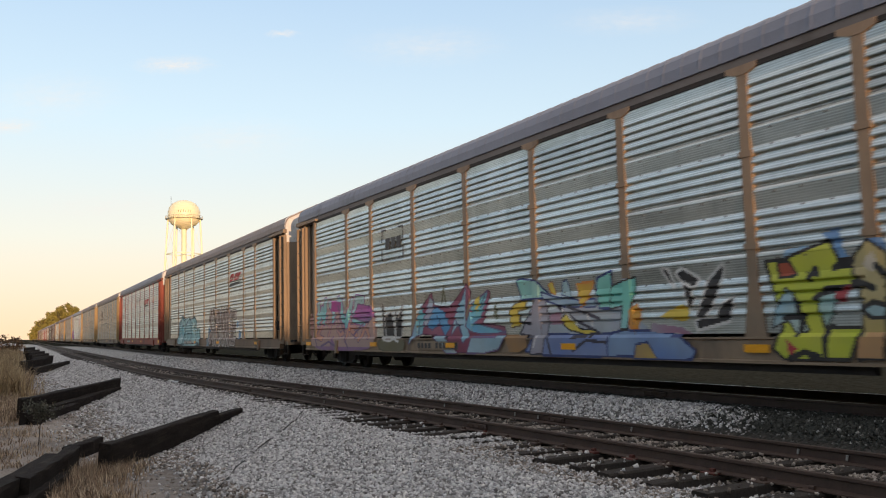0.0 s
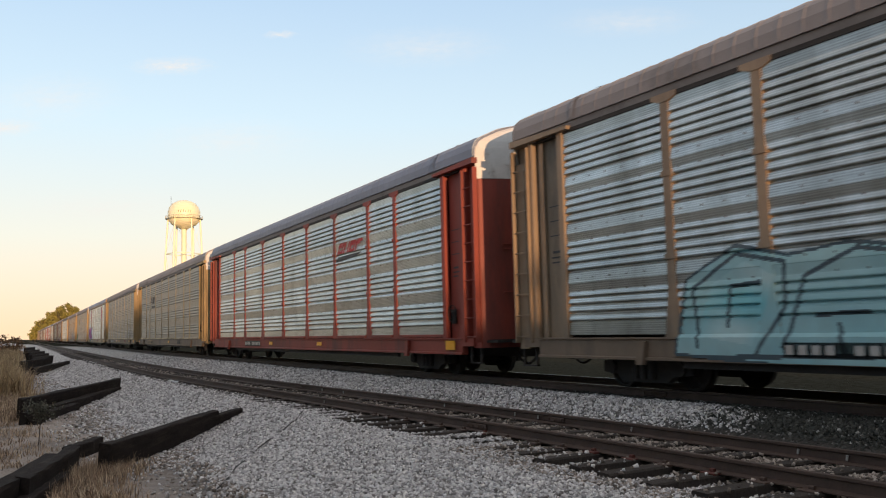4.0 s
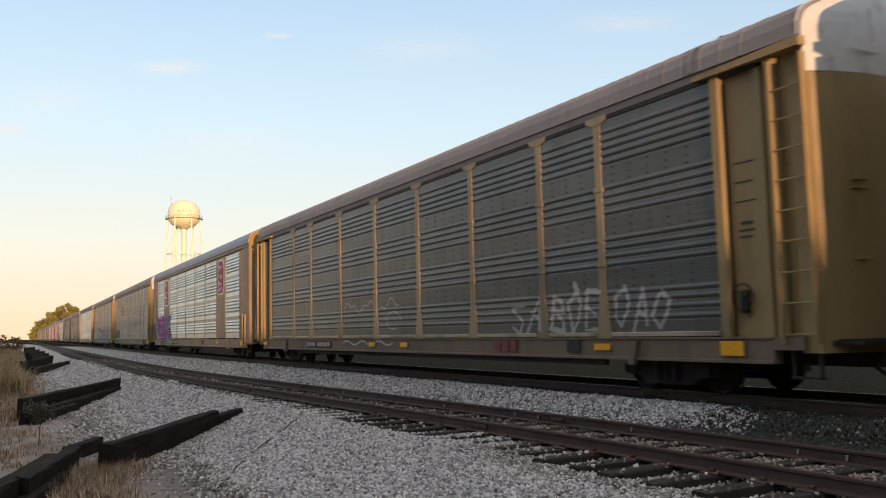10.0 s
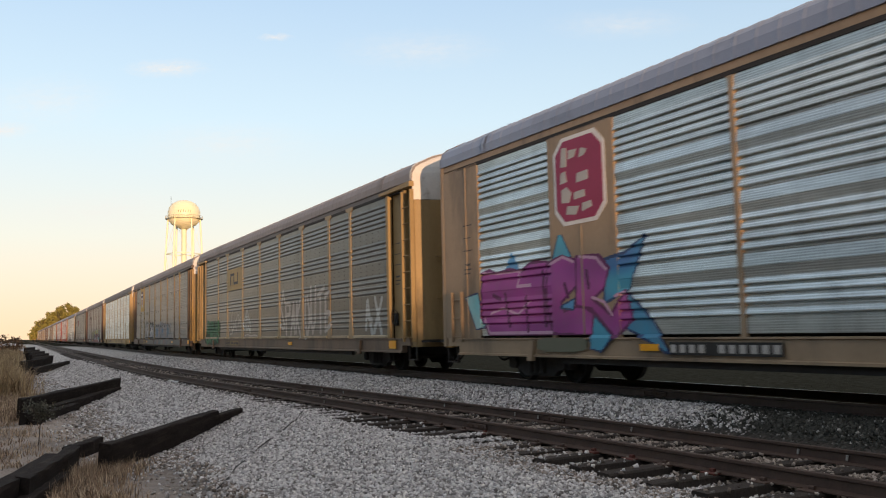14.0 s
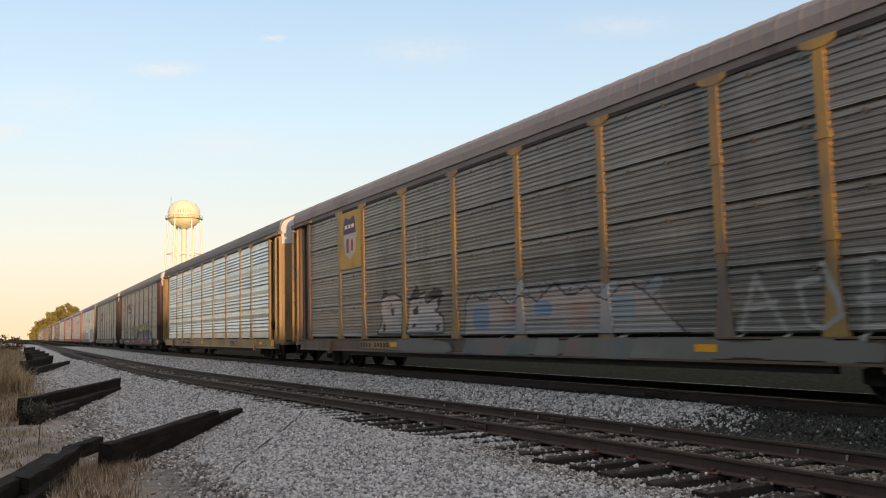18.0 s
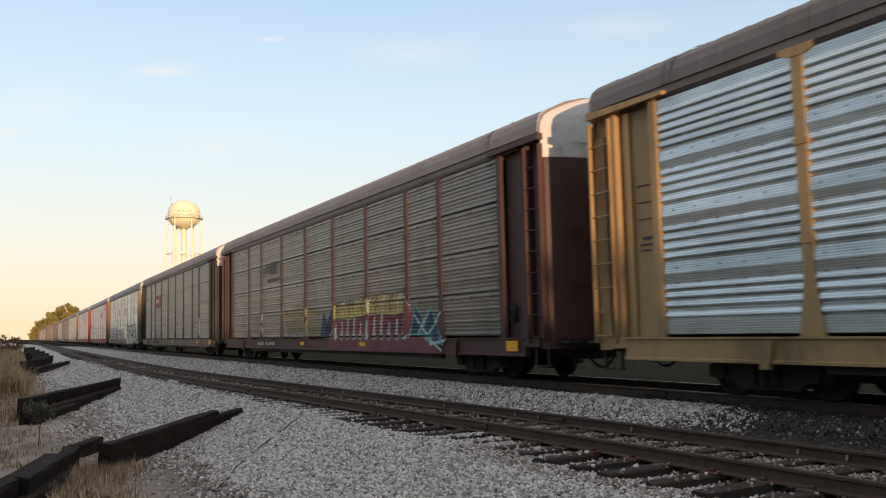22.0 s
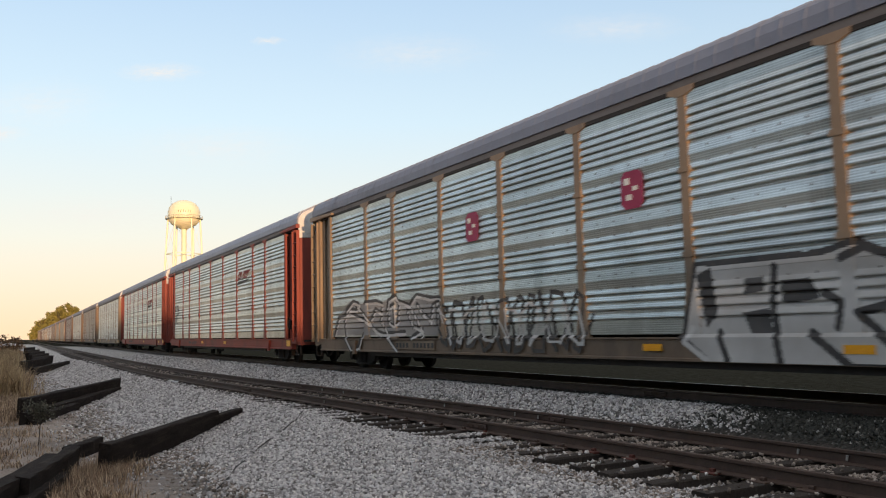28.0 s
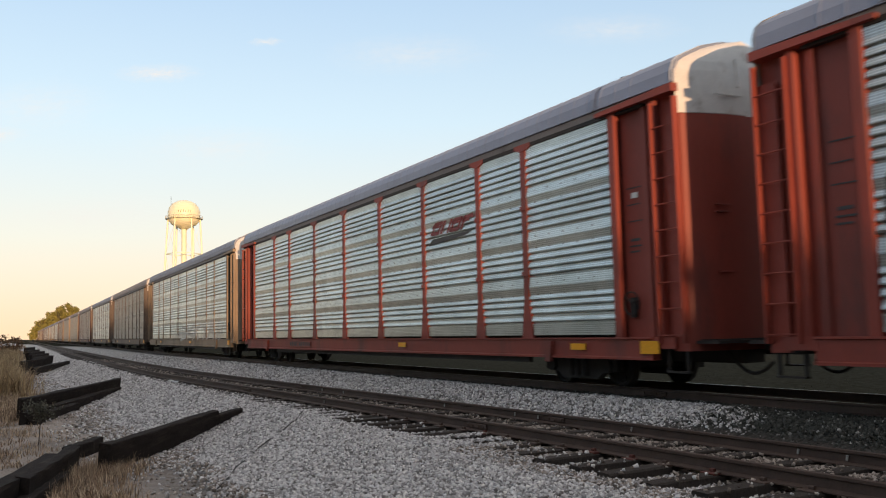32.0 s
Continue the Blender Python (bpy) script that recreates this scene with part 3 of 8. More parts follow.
def ladder_mesh(short):
    def make():
        b = Build()
        x0, x1 = (13.16, 13.72) if not short else (12.75, 13.2)
        top = 5.25 if not short else 2.35
        for x in (x0, x1):
            b.box(x - 0.014, x + 0.014, -HALF - 0.10, -HALF + 0.02, 1.15, top)
        z = 1.28
        while z < top - 0.05:
            b.tube((x0, -HALF - 0.06, z), (x1, -HALF - 0.06, z), 0.014, 6)
            z += 0.44
        return b.mesh("ladder")
    return shared(("ladder", short), make)


def sill_mesh():
    def make():
        b = Build()
        p = [(-HALF - 0.07, Z_SILL0), (-HALF + 0.12, Z_SILL0), (-HALF + 0.12, Z_SILL1), (-HALF - 0.07, Z_SILL1), (-HALF - 0.07, Z_SILL1 - 0.03),
             (-HALF - 0.035, Z_SILL1 - 0.045), (-HALF - 0.035, Z_SILL0 + 0.055), (-HALF - 0.07, Z_SILL0 + 0.04)]
        b.sweep(p[::-1], -12.95, 12.95)
        for x in (-9.9, 9.9):
            b.prism([(x - 0.07, 0.78), (x + 0.10, 0.78), (x + 0.18, Z_SILL1 - 0.06), (x - 0.02, Z_SILL1 - 0.06)], -HALF - 0.12, -HALF - 0.03)
        for s in (-1, 1):
            b.box(s * 13.2 - 0.28, s * 13.2 + 0.28, -HALF - 0.04, -HALF + 0.1, 1.06, Z_SILL1)
        return b.mesh("side_sill")
    return shared("sill", make)


def underframe_mesh():
    def make():
        b = Build()
        b.box(-13.4, 13.4, -1.36, 1.36, 1.08, 1.20)
        b.box(-13.7, 13.7, -0.28, 0.28, 0.78, 1.08)
        for k in range(-4, 5):
            b.box(k * 1.9 - 0.08, k * 1.9 + 0.08, -1.36, 1.36, 0.88, 1.08)
        b.box(-2.4, -0.6, -0.9, -0.4, 0.72, 1.0, 0.05)
        b.tube((1.0, -0.75, 0.86), (2.6, -0.75, 0.86), 0.16, 10)
        b.box(-9.0, 9.0, -1.44, -1.34, 0.74, 0.95)
        return b.mesh("underframe")
    return shared("under", make)


def far_wall_mesh():
    def make():
        b = Build()
        b.box(-13.1, 13.1, HALF - 0.06, HALF, Z_SILL0, 5.38)
        for x in POSTS:
            b.box(x - 0.1, x + 0.1, HALF, HALF + 0.05, Z_SILL0, 5.36)
        b.box(-13.0, 13.0, -HALF + 0.18, -HALF + 0.20, 1.15, 5.38)
        return b.mesh("far_side")
    return shared("farwall", make)


def eave_mesh():
    def make():
        b = Build()
        b.sweep([(-HALF - 0.02, 5.285), (-HALF + 0.1, 5.285), (-HALF + 0.1, 5.36), (-HALF - 0.02, 5.36)], -12.9, 12.9)
        return b.mesh("top_chord")
    return shared("eave", make)


def fascia_mesh():
    def make():
        return Build().sweep([(-HALF - 0.012, 5.365), (-HALF + 0.06, 5.365), (-HALF + 0.06, 5.51), (-HALF - 0.005, 5.51)], -13.7, 13.7).mesh("fascia")
    return shared("fascia", make)


def foot_rail_mesh(width):
    def make():
        return Build().box(-width / 2, width / 2, -HALF - 0.036, -HALF + 0.03, 1.262, 1.345, 0.012).mesh("foot_rail")
    return shared(("foot", round(width, 2)), make)


def truck_frame_mesh():
    """Cast side frame of a truck, drawn for the near side about its own centre."""
    def make():
        b = Build()
        out = [(-1.15, 0.80), (-1.15, 0.60), (-0.72, 0.56), (-0.55, 0.44), (0.55, 0.44), (0.72, 0.56), (1.15, 0.60), (1.15, 0.80), (0.75, 0.88), (0.4, 0.98), (-0.4, 0.98), (-0.75, 0.88)]
        b.prism(out, -1.10, -0.96)
        for x in (-0.89, 0.89):
            b.tube((x, -1.16, 0.70), (x, -0.94, 0.70), 0.13, 10)
        for x in (-0.2, 0.0, 0.2):
            b.tube((x, -1.13, 0.50), (x, -1.13, 0.82), 0.075, 8)
        b.box(-0.3, 0.3, -1.05, 1.05, 0.62, 0.80, 0.04)
        return b.mesh("side_frame")
    return shared("truck", make)


WHEEL_R, WHEEL_Z = 0.40, 0.70


def wheelset_mesh():
    def make():
        b = Build()
        b.tube((0, -0.95, 0), (0, 0.95, 0), 0.08, 10)
        for s in (-1, 1):
            n = 24
            prof = ((0.68, 0.425), (0.71, 0.425), (0.72, 0.40), (0.82, 0.395), (0.82, 0.35), (0.78, 0.32), (0.77, 0.17), (0.82, 0.15), (0.82, 0.09),
                    (0.68, 0.12), (0.70, 0.32), (0.68, 0.36))
            verts, faces = [], []
            for y, r in prof:
                verts += [(r * math.cos(2 * math.pi * i / n), s * y, r * math.sin(2 * math.pi * i / n)) for i in range(n)]
            m = len(prof)
            for k in range(m):
                for i in range(n):
                    f = (k * n + i, k * n + (i + 1) % n, ((k + 1) % m) * n + (i + 1) % n, ((k + 1) % m) * n + i)
                    faces.append(f if s > 0 else f[::-1])
            b.add(verts, faces)
            for a in range(4):
                c, d = math.cos(a * math.pi / 2) * 0.25, math.sin(a * math.pi / 2) * 0.25
                b.tube((c, s * 0.765, d), (c, s * 0.80, d), 0.035, 6)
        return b.mesh("wheelset")
    return shared("wheelset", make)


def coupler_mesh():
    def make():
        b = Build()
        b.box(13.7, 14.25, -0.09, 0.09, 1.0, 1.18, 0.03)
        b.box(14.22, 14.54, -0.20, 0.20, 0.94, 1.24, 0.06)
        return b.mesh("coupler")
    return shared("coupler", make)


def hose_mesh():
    def make():
        b = Build()
        pts = [(13.6 + 0.95 * i / 10, -0.5, 1.0 - 0.36 * math.sin(math.pi * i / 10 * 0.85)) for i in range(11)]
        b.pipe(pts, 0.03)
        return b.mesh("brake_hose")
    return shared("hose", make)


def platform_mesh():
    """End crossover platform with stirrup steps."""
    def make():
        b = Build()
        b.box(13.5, 14.25, -1.35, 1.35, 1.14, 1.19)
        for i in range(5):
            b.box(13.6 + i * 0.13, 13.63 + i * 0.13, -1.35, 1.35, 1.19, 1.21)
        for y in (-1.45, 1.40):
            for x in (13.2, 13.65):
                b.box(x - 0.02, x + 0.02, y, y + 0.05, 0.68, 1.18)
            b.box(13.18, 13.67, y - 0.03, y + 0.08, 0.66, 0.69)
        return b.mesh("end_platform")
    return shared("platform", make)


def plate_mesh(w, h):
    return shared(("plate", w, h), lambda: Build().box(-w / 2, w / 2, -0.006, 0.006, -h / 2, h / 2).mesh("plate"))


COLOURS = {"tan": (0.275, 0.205, 0.14), "red": (0.27, 0.05, 0.033), "yellow": (0.30, 0.205, 0.10), "maroon": (0.078, 0.036, 0.032),
           "black": (0.020, 0.022, 0.022), "brown": (0.15, 0.105, 0.078), "gold": (0.40, 0.25, 0.065), "ochre": (0.40, 0.275, 0.125), "end_gold": (0.36, 0.20, 0.045),
           "dull_tan": (0.33, 0.245, 0.16), "sandy": (0.34, 0.24, 0.11), "worn_sand": (0.34, 0.265, 0.16), "pale_sand": (0.42, 0.36, 0.25), "rusty_sill": (0.185, 0.135, 0.095)}
PAINT = {k: material("paint_" + k, c, 0.6, 0.0, 0.18, 1.3, (0.6, 1, 0.25), bump=0.05, stain=tuple(v * 0.4 + 0.02 for v in c) if k != "gold" else (0.15, 0.125, 0.112),
                     stain_amount=0.72 if k == "gold" else 0.42, per_object=1, drips=(0.9, 1.0, 0.25))
         for k, c in COLOURS.items()}
SHEETS = {"bright": ((0.58, 0.615, 0.60), 0.36, (0.72, 0.75, 0.73)), "silver": ((0.60, 0.635, 0.625), 0.36, (0.43, 0.45, 0.44)),
          "grey": ((0.52, 0.545, 0.535), 0.34, (0.35, 0.36, 0.34)), "dark": ((0.245, 0.24, 0.222), 0.34, (0.155, 0.147, 0.132)),
          "new": ((0.66, 0.71, 0.715), 0.36, (0.80, 0.83, 0.82)), "soot": ((0.132, 0.132, 0.122), 0.34, (0.10, 0.094, 0.083))}
PANELS = {k: material("sheet_" + k, c, 0.36, 0.85 if k in ("bright", "silver", "grey", "new") else 0.35, v, 0.9, (0.14, 1, 2.2), bump=0.12, bump_scale=15.0, drips=(1.3, 1.0, 0.3), stain=s, stain_amount=0.38, per_object=1)
          for k, (c, v, s) in SHEETS.items()}


def perforate(m):
    """Rows of small punched holes over a sheet, open in some places and clogged in others."""
    n, l = m.node_tree.nodes, m.node_tree.links
    b = n["Principled BSDF"]
    tc, mp, vor = n.new("ShaderNodeTexCoord"), n.new("ShaderNodeMapping"), n.new("ShaderNodeTexVoronoi")
    mp.inputs["Scale"].default_value = (13.0, 0.0, 26.0)
    vor.inputs["Scale"].default_value, vor.inputs["Randomness"].default_value = 1.0, 0.0
    l.new(tc.outputs["Object"], mp.inputs[0])
    l.new(mp.outputs[0], vor.inputs["Vector"])
    hole, patch, amount = n.new("ShaderNodeMapRange"), n.new("ShaderNodeTexNoise"), n.new("ShaderNodeMath")
    hole.inputs["From Min"].default_value, hole.inputs["From Max"].default_value = 0.40, 0.28
    hole.inputs["To Max"].default_value = 0.88
    l.new(vor.outputs["Distance"], hole.inputs[0])
    patch.inputs["Scale"].default_value = 1.6
    l.new(tc.outputs["Object"], patch.inputs["Vector"])
    amount.operation = "MULTIPLY"
    l.new(hole.outputs[0], amount.inputs[0])
    l.new(patch.outputs[0], amount.inputs[1])
    mx = n.new("ShaderNodeMix")
    mx.data_type = "RGBA"
    l.new(amount.outputs[0], mx.inputs["Factor"])
    l.new(b.inputs["Base Color"].links[0].from_socket, mx.inputs["A"])
    mx.inputs["B"].default_value = (0.07, 0.075, 0.07, 1)
    l.new(mx.outputs["Result"], b.inputs["Base Color"])


for sheet in PANELS.values():
    perforate(sheet)
ROOFS = {"grey": material("roof_grey", (0.205, 0.228, 0.29), 0.55, 0.2, 0.12, 0.9, (1, 1, 1), stain=(0.145, 0.16, 0.20), stain_amount=0.2),
         "dark": material("roof_dark", (0.15, 0.145, 0.15), 0.6, 0.1, 0.12, 0.9, stain=(0.11, 0.105, 0.105), stain_amount=0.2),
         "brown": material("roof_brown", (0.25, 0.228, 0.228), 0.6, 0.1, 0.12, 0.9, stain=(0.15, 0.135, 0.13), stain_amount=0.2),
         # roof grey made darker: shade below the roof's lip is put into this colour
         "fascia": material("fascia_shade_grey", (0.15, 0.145, 0.145), 0.65, 0.1, 0.2, 1.2, stain=(0.09, 0.085, 0.08), stain_amount=0.3),
         "blue": material("roof_blue", (0.26, 0.295, 0.38), 0.5, 0.25, 0.10, 0.9, stain=(0.20, 0.225, 0.285), stain_amount=0.2)}
SILVER_BOX = material("worn_aluminium", (0.60, 0.60, 0.58), 0.45, 0.3, 0.3, 2.2, (1, 1, 0.25), stain=(0.13, 0.12, 0.11), stain_amount=0.55)
UNDER = STEEL_DARK
RUST_DOT = material("rust_dots", (0.10, 0.085, 0.07), 0.8, 0.0, 0.4, 8.0)

# frame colour, panel form, sheet, roof, post form, label
CARS = [
    ("tan", "dark_band", "bright", "grey", "tee", "tan-framed autorack car with galvanised louvred panels and large graffiti"),
    ("tan", "louvre", "grey", "brown", "tee", "tan-framed autorack car with weathered panels and blue bubble-letter graffiti"),
    ("red", "dark_band", "grey", "grey", "tee", "red-framed autorack car with clean galvanised louvred panels"),
    ("sandy", "soft", "soot", "brown", "tee", "yellow-framed autorack car with dirty dark panels"),
    ("sandy", "soft", "soot", "brown", "tee", "yellow-framed autorack car with dark panels and chalky white scrawl"),
    ("dull_tan", "clean", "silver", "blue", "slim", "tan autorack car with crimson octagon emblems and pink graffiti"),
    ("sandy", "soft", "soot", "brown", "tee", "yellow-framed autorack car with dark panels and green graffiti"),
    ("gold", "row", "dark", "brown", "tee", "worn yellow-framed autorack car with dark ribbed panels in four rows"),
    ("ochre", "louvre", "new", "dark", "tee", "yellow-framed autorack car with bright new panels"),
    ("maroon", "row", "dark", "brown", "plain", "maroon-framed autorack car with dark ribbed panels and yellow graffiti"),
    ("black", "row", "dark", "brown", "plain", "black-framed autorack car with dark ribbed panels"),
    ("tan", "louvre", "silver", "grey", "tee", "tan-framed autorack car with white block-letter graffiti"),
    ("red", "louvre", "silver", "blue", "tee", "red-framed autorack car with galvanised panels and black scrawl"),
    ("red", "louvre", "bright", "blue", "tee", "red-framed autorack car with bright galvanised panels"),
    ("tan", "louvre", "silver", "grey", "plain", "tan-framed autorack car with pale scrawl along the foot"),
    ("brown", "row", "dark", "brown", "plain", "brown-framed autorack car with dark ribbed panels"),
]
FAR = [("brown", "louvre", "grey", "grey", "plain"), ("dull_tan", "louvre", "grey", "grey", "plain"), ("brown", "louvre", "silver", "grey", "plain"),
       ("brown", "row", "dark", "brown", "plain"), ("tan", "soft", "soot", "brown", "plain"), ("maroon", "row", "dark", "brown", "plain")]
for k in range(18):
    f = FAR[(k * 5 + k // 3) % len(FAR)]
    CARS.append((*f, f"{f[0].replace('_', ' ')}-framed autorack car with {f[2]} panels far down the line"))
WHEELS = []
TRUCK = 10.30


def make_car(k):
    frame_name, form, sheet, roof, posts, label = CARS[k]
    paint, panel = PAINT[frame_name], PANELS[sheet]
    flush = posts == "slim"
    frame_paint = PAINT["worn_sand"] if frame_name == "sandy" else paint
    car = new("autorack_car")
    car.matrix_basis = car_pose(k, 0)
    tagged(car, label, "railroad car", group="cars of the train")
    turn = pose(0, 0, 0, 0, 0, 180)
    flip = Matrix.Diagonal((-1, 1, 1, 1))
    put("roof", roof_mesh(), ROOFS[roof], car)
    # chord in near-black colour stands for the shadow gap below the header
    put("top_chord", eave_mesh(), paint if k in (9, 10) else UNDER, car)
    put("fascia", fascia_mesh(), paint if flush else ROOFS["fascia"], car)
    put("side_sill", sill_mesh(), PAINT["brown"] if k in (7, 10) else PAINT["rusty_sill"] if k in (1, 3, 4, 6, 11) else frame_paint, car)
    put("far_side", far_wall_mesh(), UNDER, car)
    put("underframe", underframe_mesh(), UNDER, car)
    edges = [-PANEL] + POSTS + [PANEL]
    for i, (a, c) in enumerate(zip(edges, edges[1:])):
        at = pose((a + c) / 2, 0, 0)
        if flush and i in (1, 7):
            put("plate_panel", plate_panel_mesh(round(c - a, 2)), paint, car, at, "plain tan steel plate")
        else:
            put("panel", panel_mesh(form, c - a), panel, car, at)
        if k in (2, 3, 4, 6):
            inset = [0.23 if abs(e) < PANEL else 0.02 for e in (a, c)]
            put("foot_rail", foot_rail_mesh(c - a - sum(inset)), PAINT["pale_sand"] if k != 2 else paint, car, pose((a + inset[0] + c - inset[1]) / 2, 0, 0))
    if k < 16 and not flush:
        tagged(put("rivets", rivets_mesh(form), UNDER if form == "soft" else RUST_DOT, car), kind="stuff")
    for x in POSTS:
        put("post", post_mesh(posts), frame_paint, car, pose(x, 0, 0))
    for m in (Matrix.Identity(4), flip):
        end_bay(car, PAINT["brown"] if k == 7 else paint, flush, m)
        put("ladder", ladder_mesh(flush), paint, car, m)
    for m in (Matrix.Identity(4), turn):
        put("end_door", end_wall_mesh(False), PAINT["end_gold"] if flush else paint, car, m)
        for name, *x in END_BITS if k < 16 else END_BITS[:2]:
            put(name, shared((name, *x), lambda: Build().box(*x).mesh(name)), PAINT["end_gold"] if flush else paint, car, m)
        if flush:
            put("end_cap", end_wall_mesh(True), PAINT["end_gold"], car, m)
            put("equipment_box", shared("equip", lambda: Build().box(13.8, 14.20, -1.30, -0.1, 1.25, 4.55, 0.05).box(14.19, 14.23, -0.75, -0.70, 1.3, 4.5).mesh("equipment_box")), SILVER_BOX, car, m, "worn aluminium end box")
        else:
            put("end_cap", end_wall_mesh(True), WHITE_CAP, car, m, "white end cap under the roof")
        put("coupler", coupler_mesh(), UNDER, car, m)
        put("brake_hose", hose_mesh(), UNDER, car, m)
        put("end_platform", platform_mesh(), UNDER, car, m)
    for c in (-TRUCK, TRUCK):
        for m in (pose(c, 0, 0), pose(c, 0, 0, 0, 0, 180)):
            put("side_frame", truck_frame_mesh(), UNDER, car, m)
        for w in (-0.89, 0.89):
            wheel = put("wheelset", wheelset_mesh(), UNDER, car, pose(c + w, 0, WHEEL_Z))
            WHEELS.append((k, wheel, c + w))
    return car


TRAIN = [make_car(k) for k in range(len(CARS))]


# ---- lettering, emblems and spray paint on the cars ----
def paint_material():
    """Spray paint whose colours lie on the mesh, dusty and a little uneven."""
    m = bpy.data.materials.new("spray_paint")
    m.use_nodes = True
    n, l = m.node_tree.nodes, m.node_tree.links
    b = n["Principled BSDF"]
    b.inputs["Roughness"].default_value = 0.65
    at = n.new("ShaderNodeAttribute")
    at.attribute_name = "paint"
    b.inputs["Specular IOR Level"].default_value = 0.35
    tc = n.new("ShaderNodeTexCoord")
    no = n.new("ShaderNodeTexNoise")
    no.inputs["Scale"].default_value = 3.5
    no.inputs["Detail"].default_value = 7
    l.new(tc.outputs["Object"], no.inputs["Vector"])
    mr = n.new("ShaderNodeMapRange")
    mr.inputs["From Min"].default_value, mr.inputs["From Max"].default_value = 0.3, 0.75
    mr.inputs["To Min"].default_value, mr.inputs["To Max"].default_value = 0.0, 0.22
    l.new(no.outputs[0], mr.inputs[0])
    mx = n.new("ShaderNodeMix")
    mx.data_type = "RGBA"
    l.new(mr.outputs[0], mx.inputs["Factor"])
    l.new(at.outputs["Color"], mx.inputs["A"])
    mx.inputs["B"].default_value = (0.20, 0.18, 0.16, 1)
    l.new(mx.outputs["Result"], b.inputs["Base Color"])
    return m


SPRAY = paint_material()
GLYPHS = {
    "P": [[(0, 0), (0, 1), (0.8, 0.95), (0.8, 0.55), (0, 0.5)]], "E": [[(0.9, 1), (0, 1), (0, 0), (0.9, 0)], [(0, 0.5), (0.7, 0.5)]],
    "R": [[(0, 0), (0, 1), (0.8, 0.95), (0.8, 0.55), (0, 0.5), (0.9, 0)]], "C": [[(0.9, 0.85), (0.5, 1), (0, 0.7), (0, 0.3), (0.5, 0), (0.9, 0.15)]],
    "K": [[(0, 0), (0, 1)], [(0.9, 1), (0.1, 0.5), (0.9, 0)]], "S": [[(0.9, 0.85), (0.4, 1), (0, 0.75), (0.9, 0.3), (0.5, 0), (0, 0.15)]],
    "O": [[(0.45, 1), (0, 0.7), (0, 0.3), (0.45, 0), (0.9, 0.3), (0.9, 0.7), (0.45, 1)]], "N": [[(0, 0), (0, 1), (0.9, 0), (0.9, 1)]],
    "U": [[(0, 1), (0, 0.25), (0.45, 0), (0.9, 0.25), (0.9, 1)]], "A": [[(0, 0), (0.45, 1), (0.9, 0)], [(0.2, 0.4), (0.7, 0.4)]],
    "W": [[(0, 1), (0.2, 0), (0.45, 0.6), (0.7, 0), (0.9, 1)]], "I": [[(0.45, 0), (0.45, 1)]], "Z": [[(0, 1), (0.9, 0.9), (0, 0.1), (0.9, 0)]],
    "B": [[(0, 0), (0, 1), (0.75, 0.9), (0.7, 0.55), (0, 0.5), (0.85, 0.4), (0.8, 0.05), (0, 0)]], "L": [[(0, 1), (0, 0), (0.8, 0)]],
    "T": [[(0, 1), (0.9, 1)], [(0.45, 1), (0.45, 0)]], "G": [[(0.9, 0.85), (0.5, 1), (0, 0.7), (0, 0.3), (0.5, 0), (0.9, 0.2), (0.9, 0.45), (0.5, 0.45)]],
    "Y": [[(0, 1), (0.45, 0.5), (0.9, 1)], [(0.45, 0.5), (0.45, 0)]], "X": [[(0, 1), (0.9, 0)], [(0.9, 1), (0, 0)]], "V": [[(0, 1), (0.45, 0), (0.9, 1)]],
}
LOOSE = "SWRZBEKAOUXYN"


def stroke_distance(px, pz, lines):
    """Distance of each cell from the lines, worked out close to them only."""
    d = np.full(px.shape, 1e3)
    col, row = px[0], pz[:, 0]
    for line in lines:
        for (ax, az), (bx, bz) in zip(line, line[1:]):
            i0, i1 = np.searchsorted(col, (min(ax, bx) - 0.8, max(ax, bx) + 0.8))
            j0, j1 = np.searchsorted(row, (min(az, bz) - 0.8, max(az, bz) + 0.8))
            qx, qz = px[j0:j1, i0:i1], pz[j0:j1, i0:i1]
            vx, vz = bx - ax, bz - az
            t = np.clip(((qx - ax) * vx + (qz - az) * vz) / (vx * vx + vz * vz + 1e-9), 0, 1)
            d[j0:j1, i0:i1] = np.minimum(d[j0:j1, i0:i1], np.hypot(qx - ax - t * vx, qz - az - t * vz))
    return d


def ripple(px, pz, seed):
    r = np.random.RandomState(seed)
    out = np.zeros(px.shape)
    for _ in range(7):
        a, b, c = r.uniform(-4, 4), r.uniform(-5, 5), r.uniform(0, 6.3)
        out += np.sin(a * px + b * pz + c)
    return out / 4.0


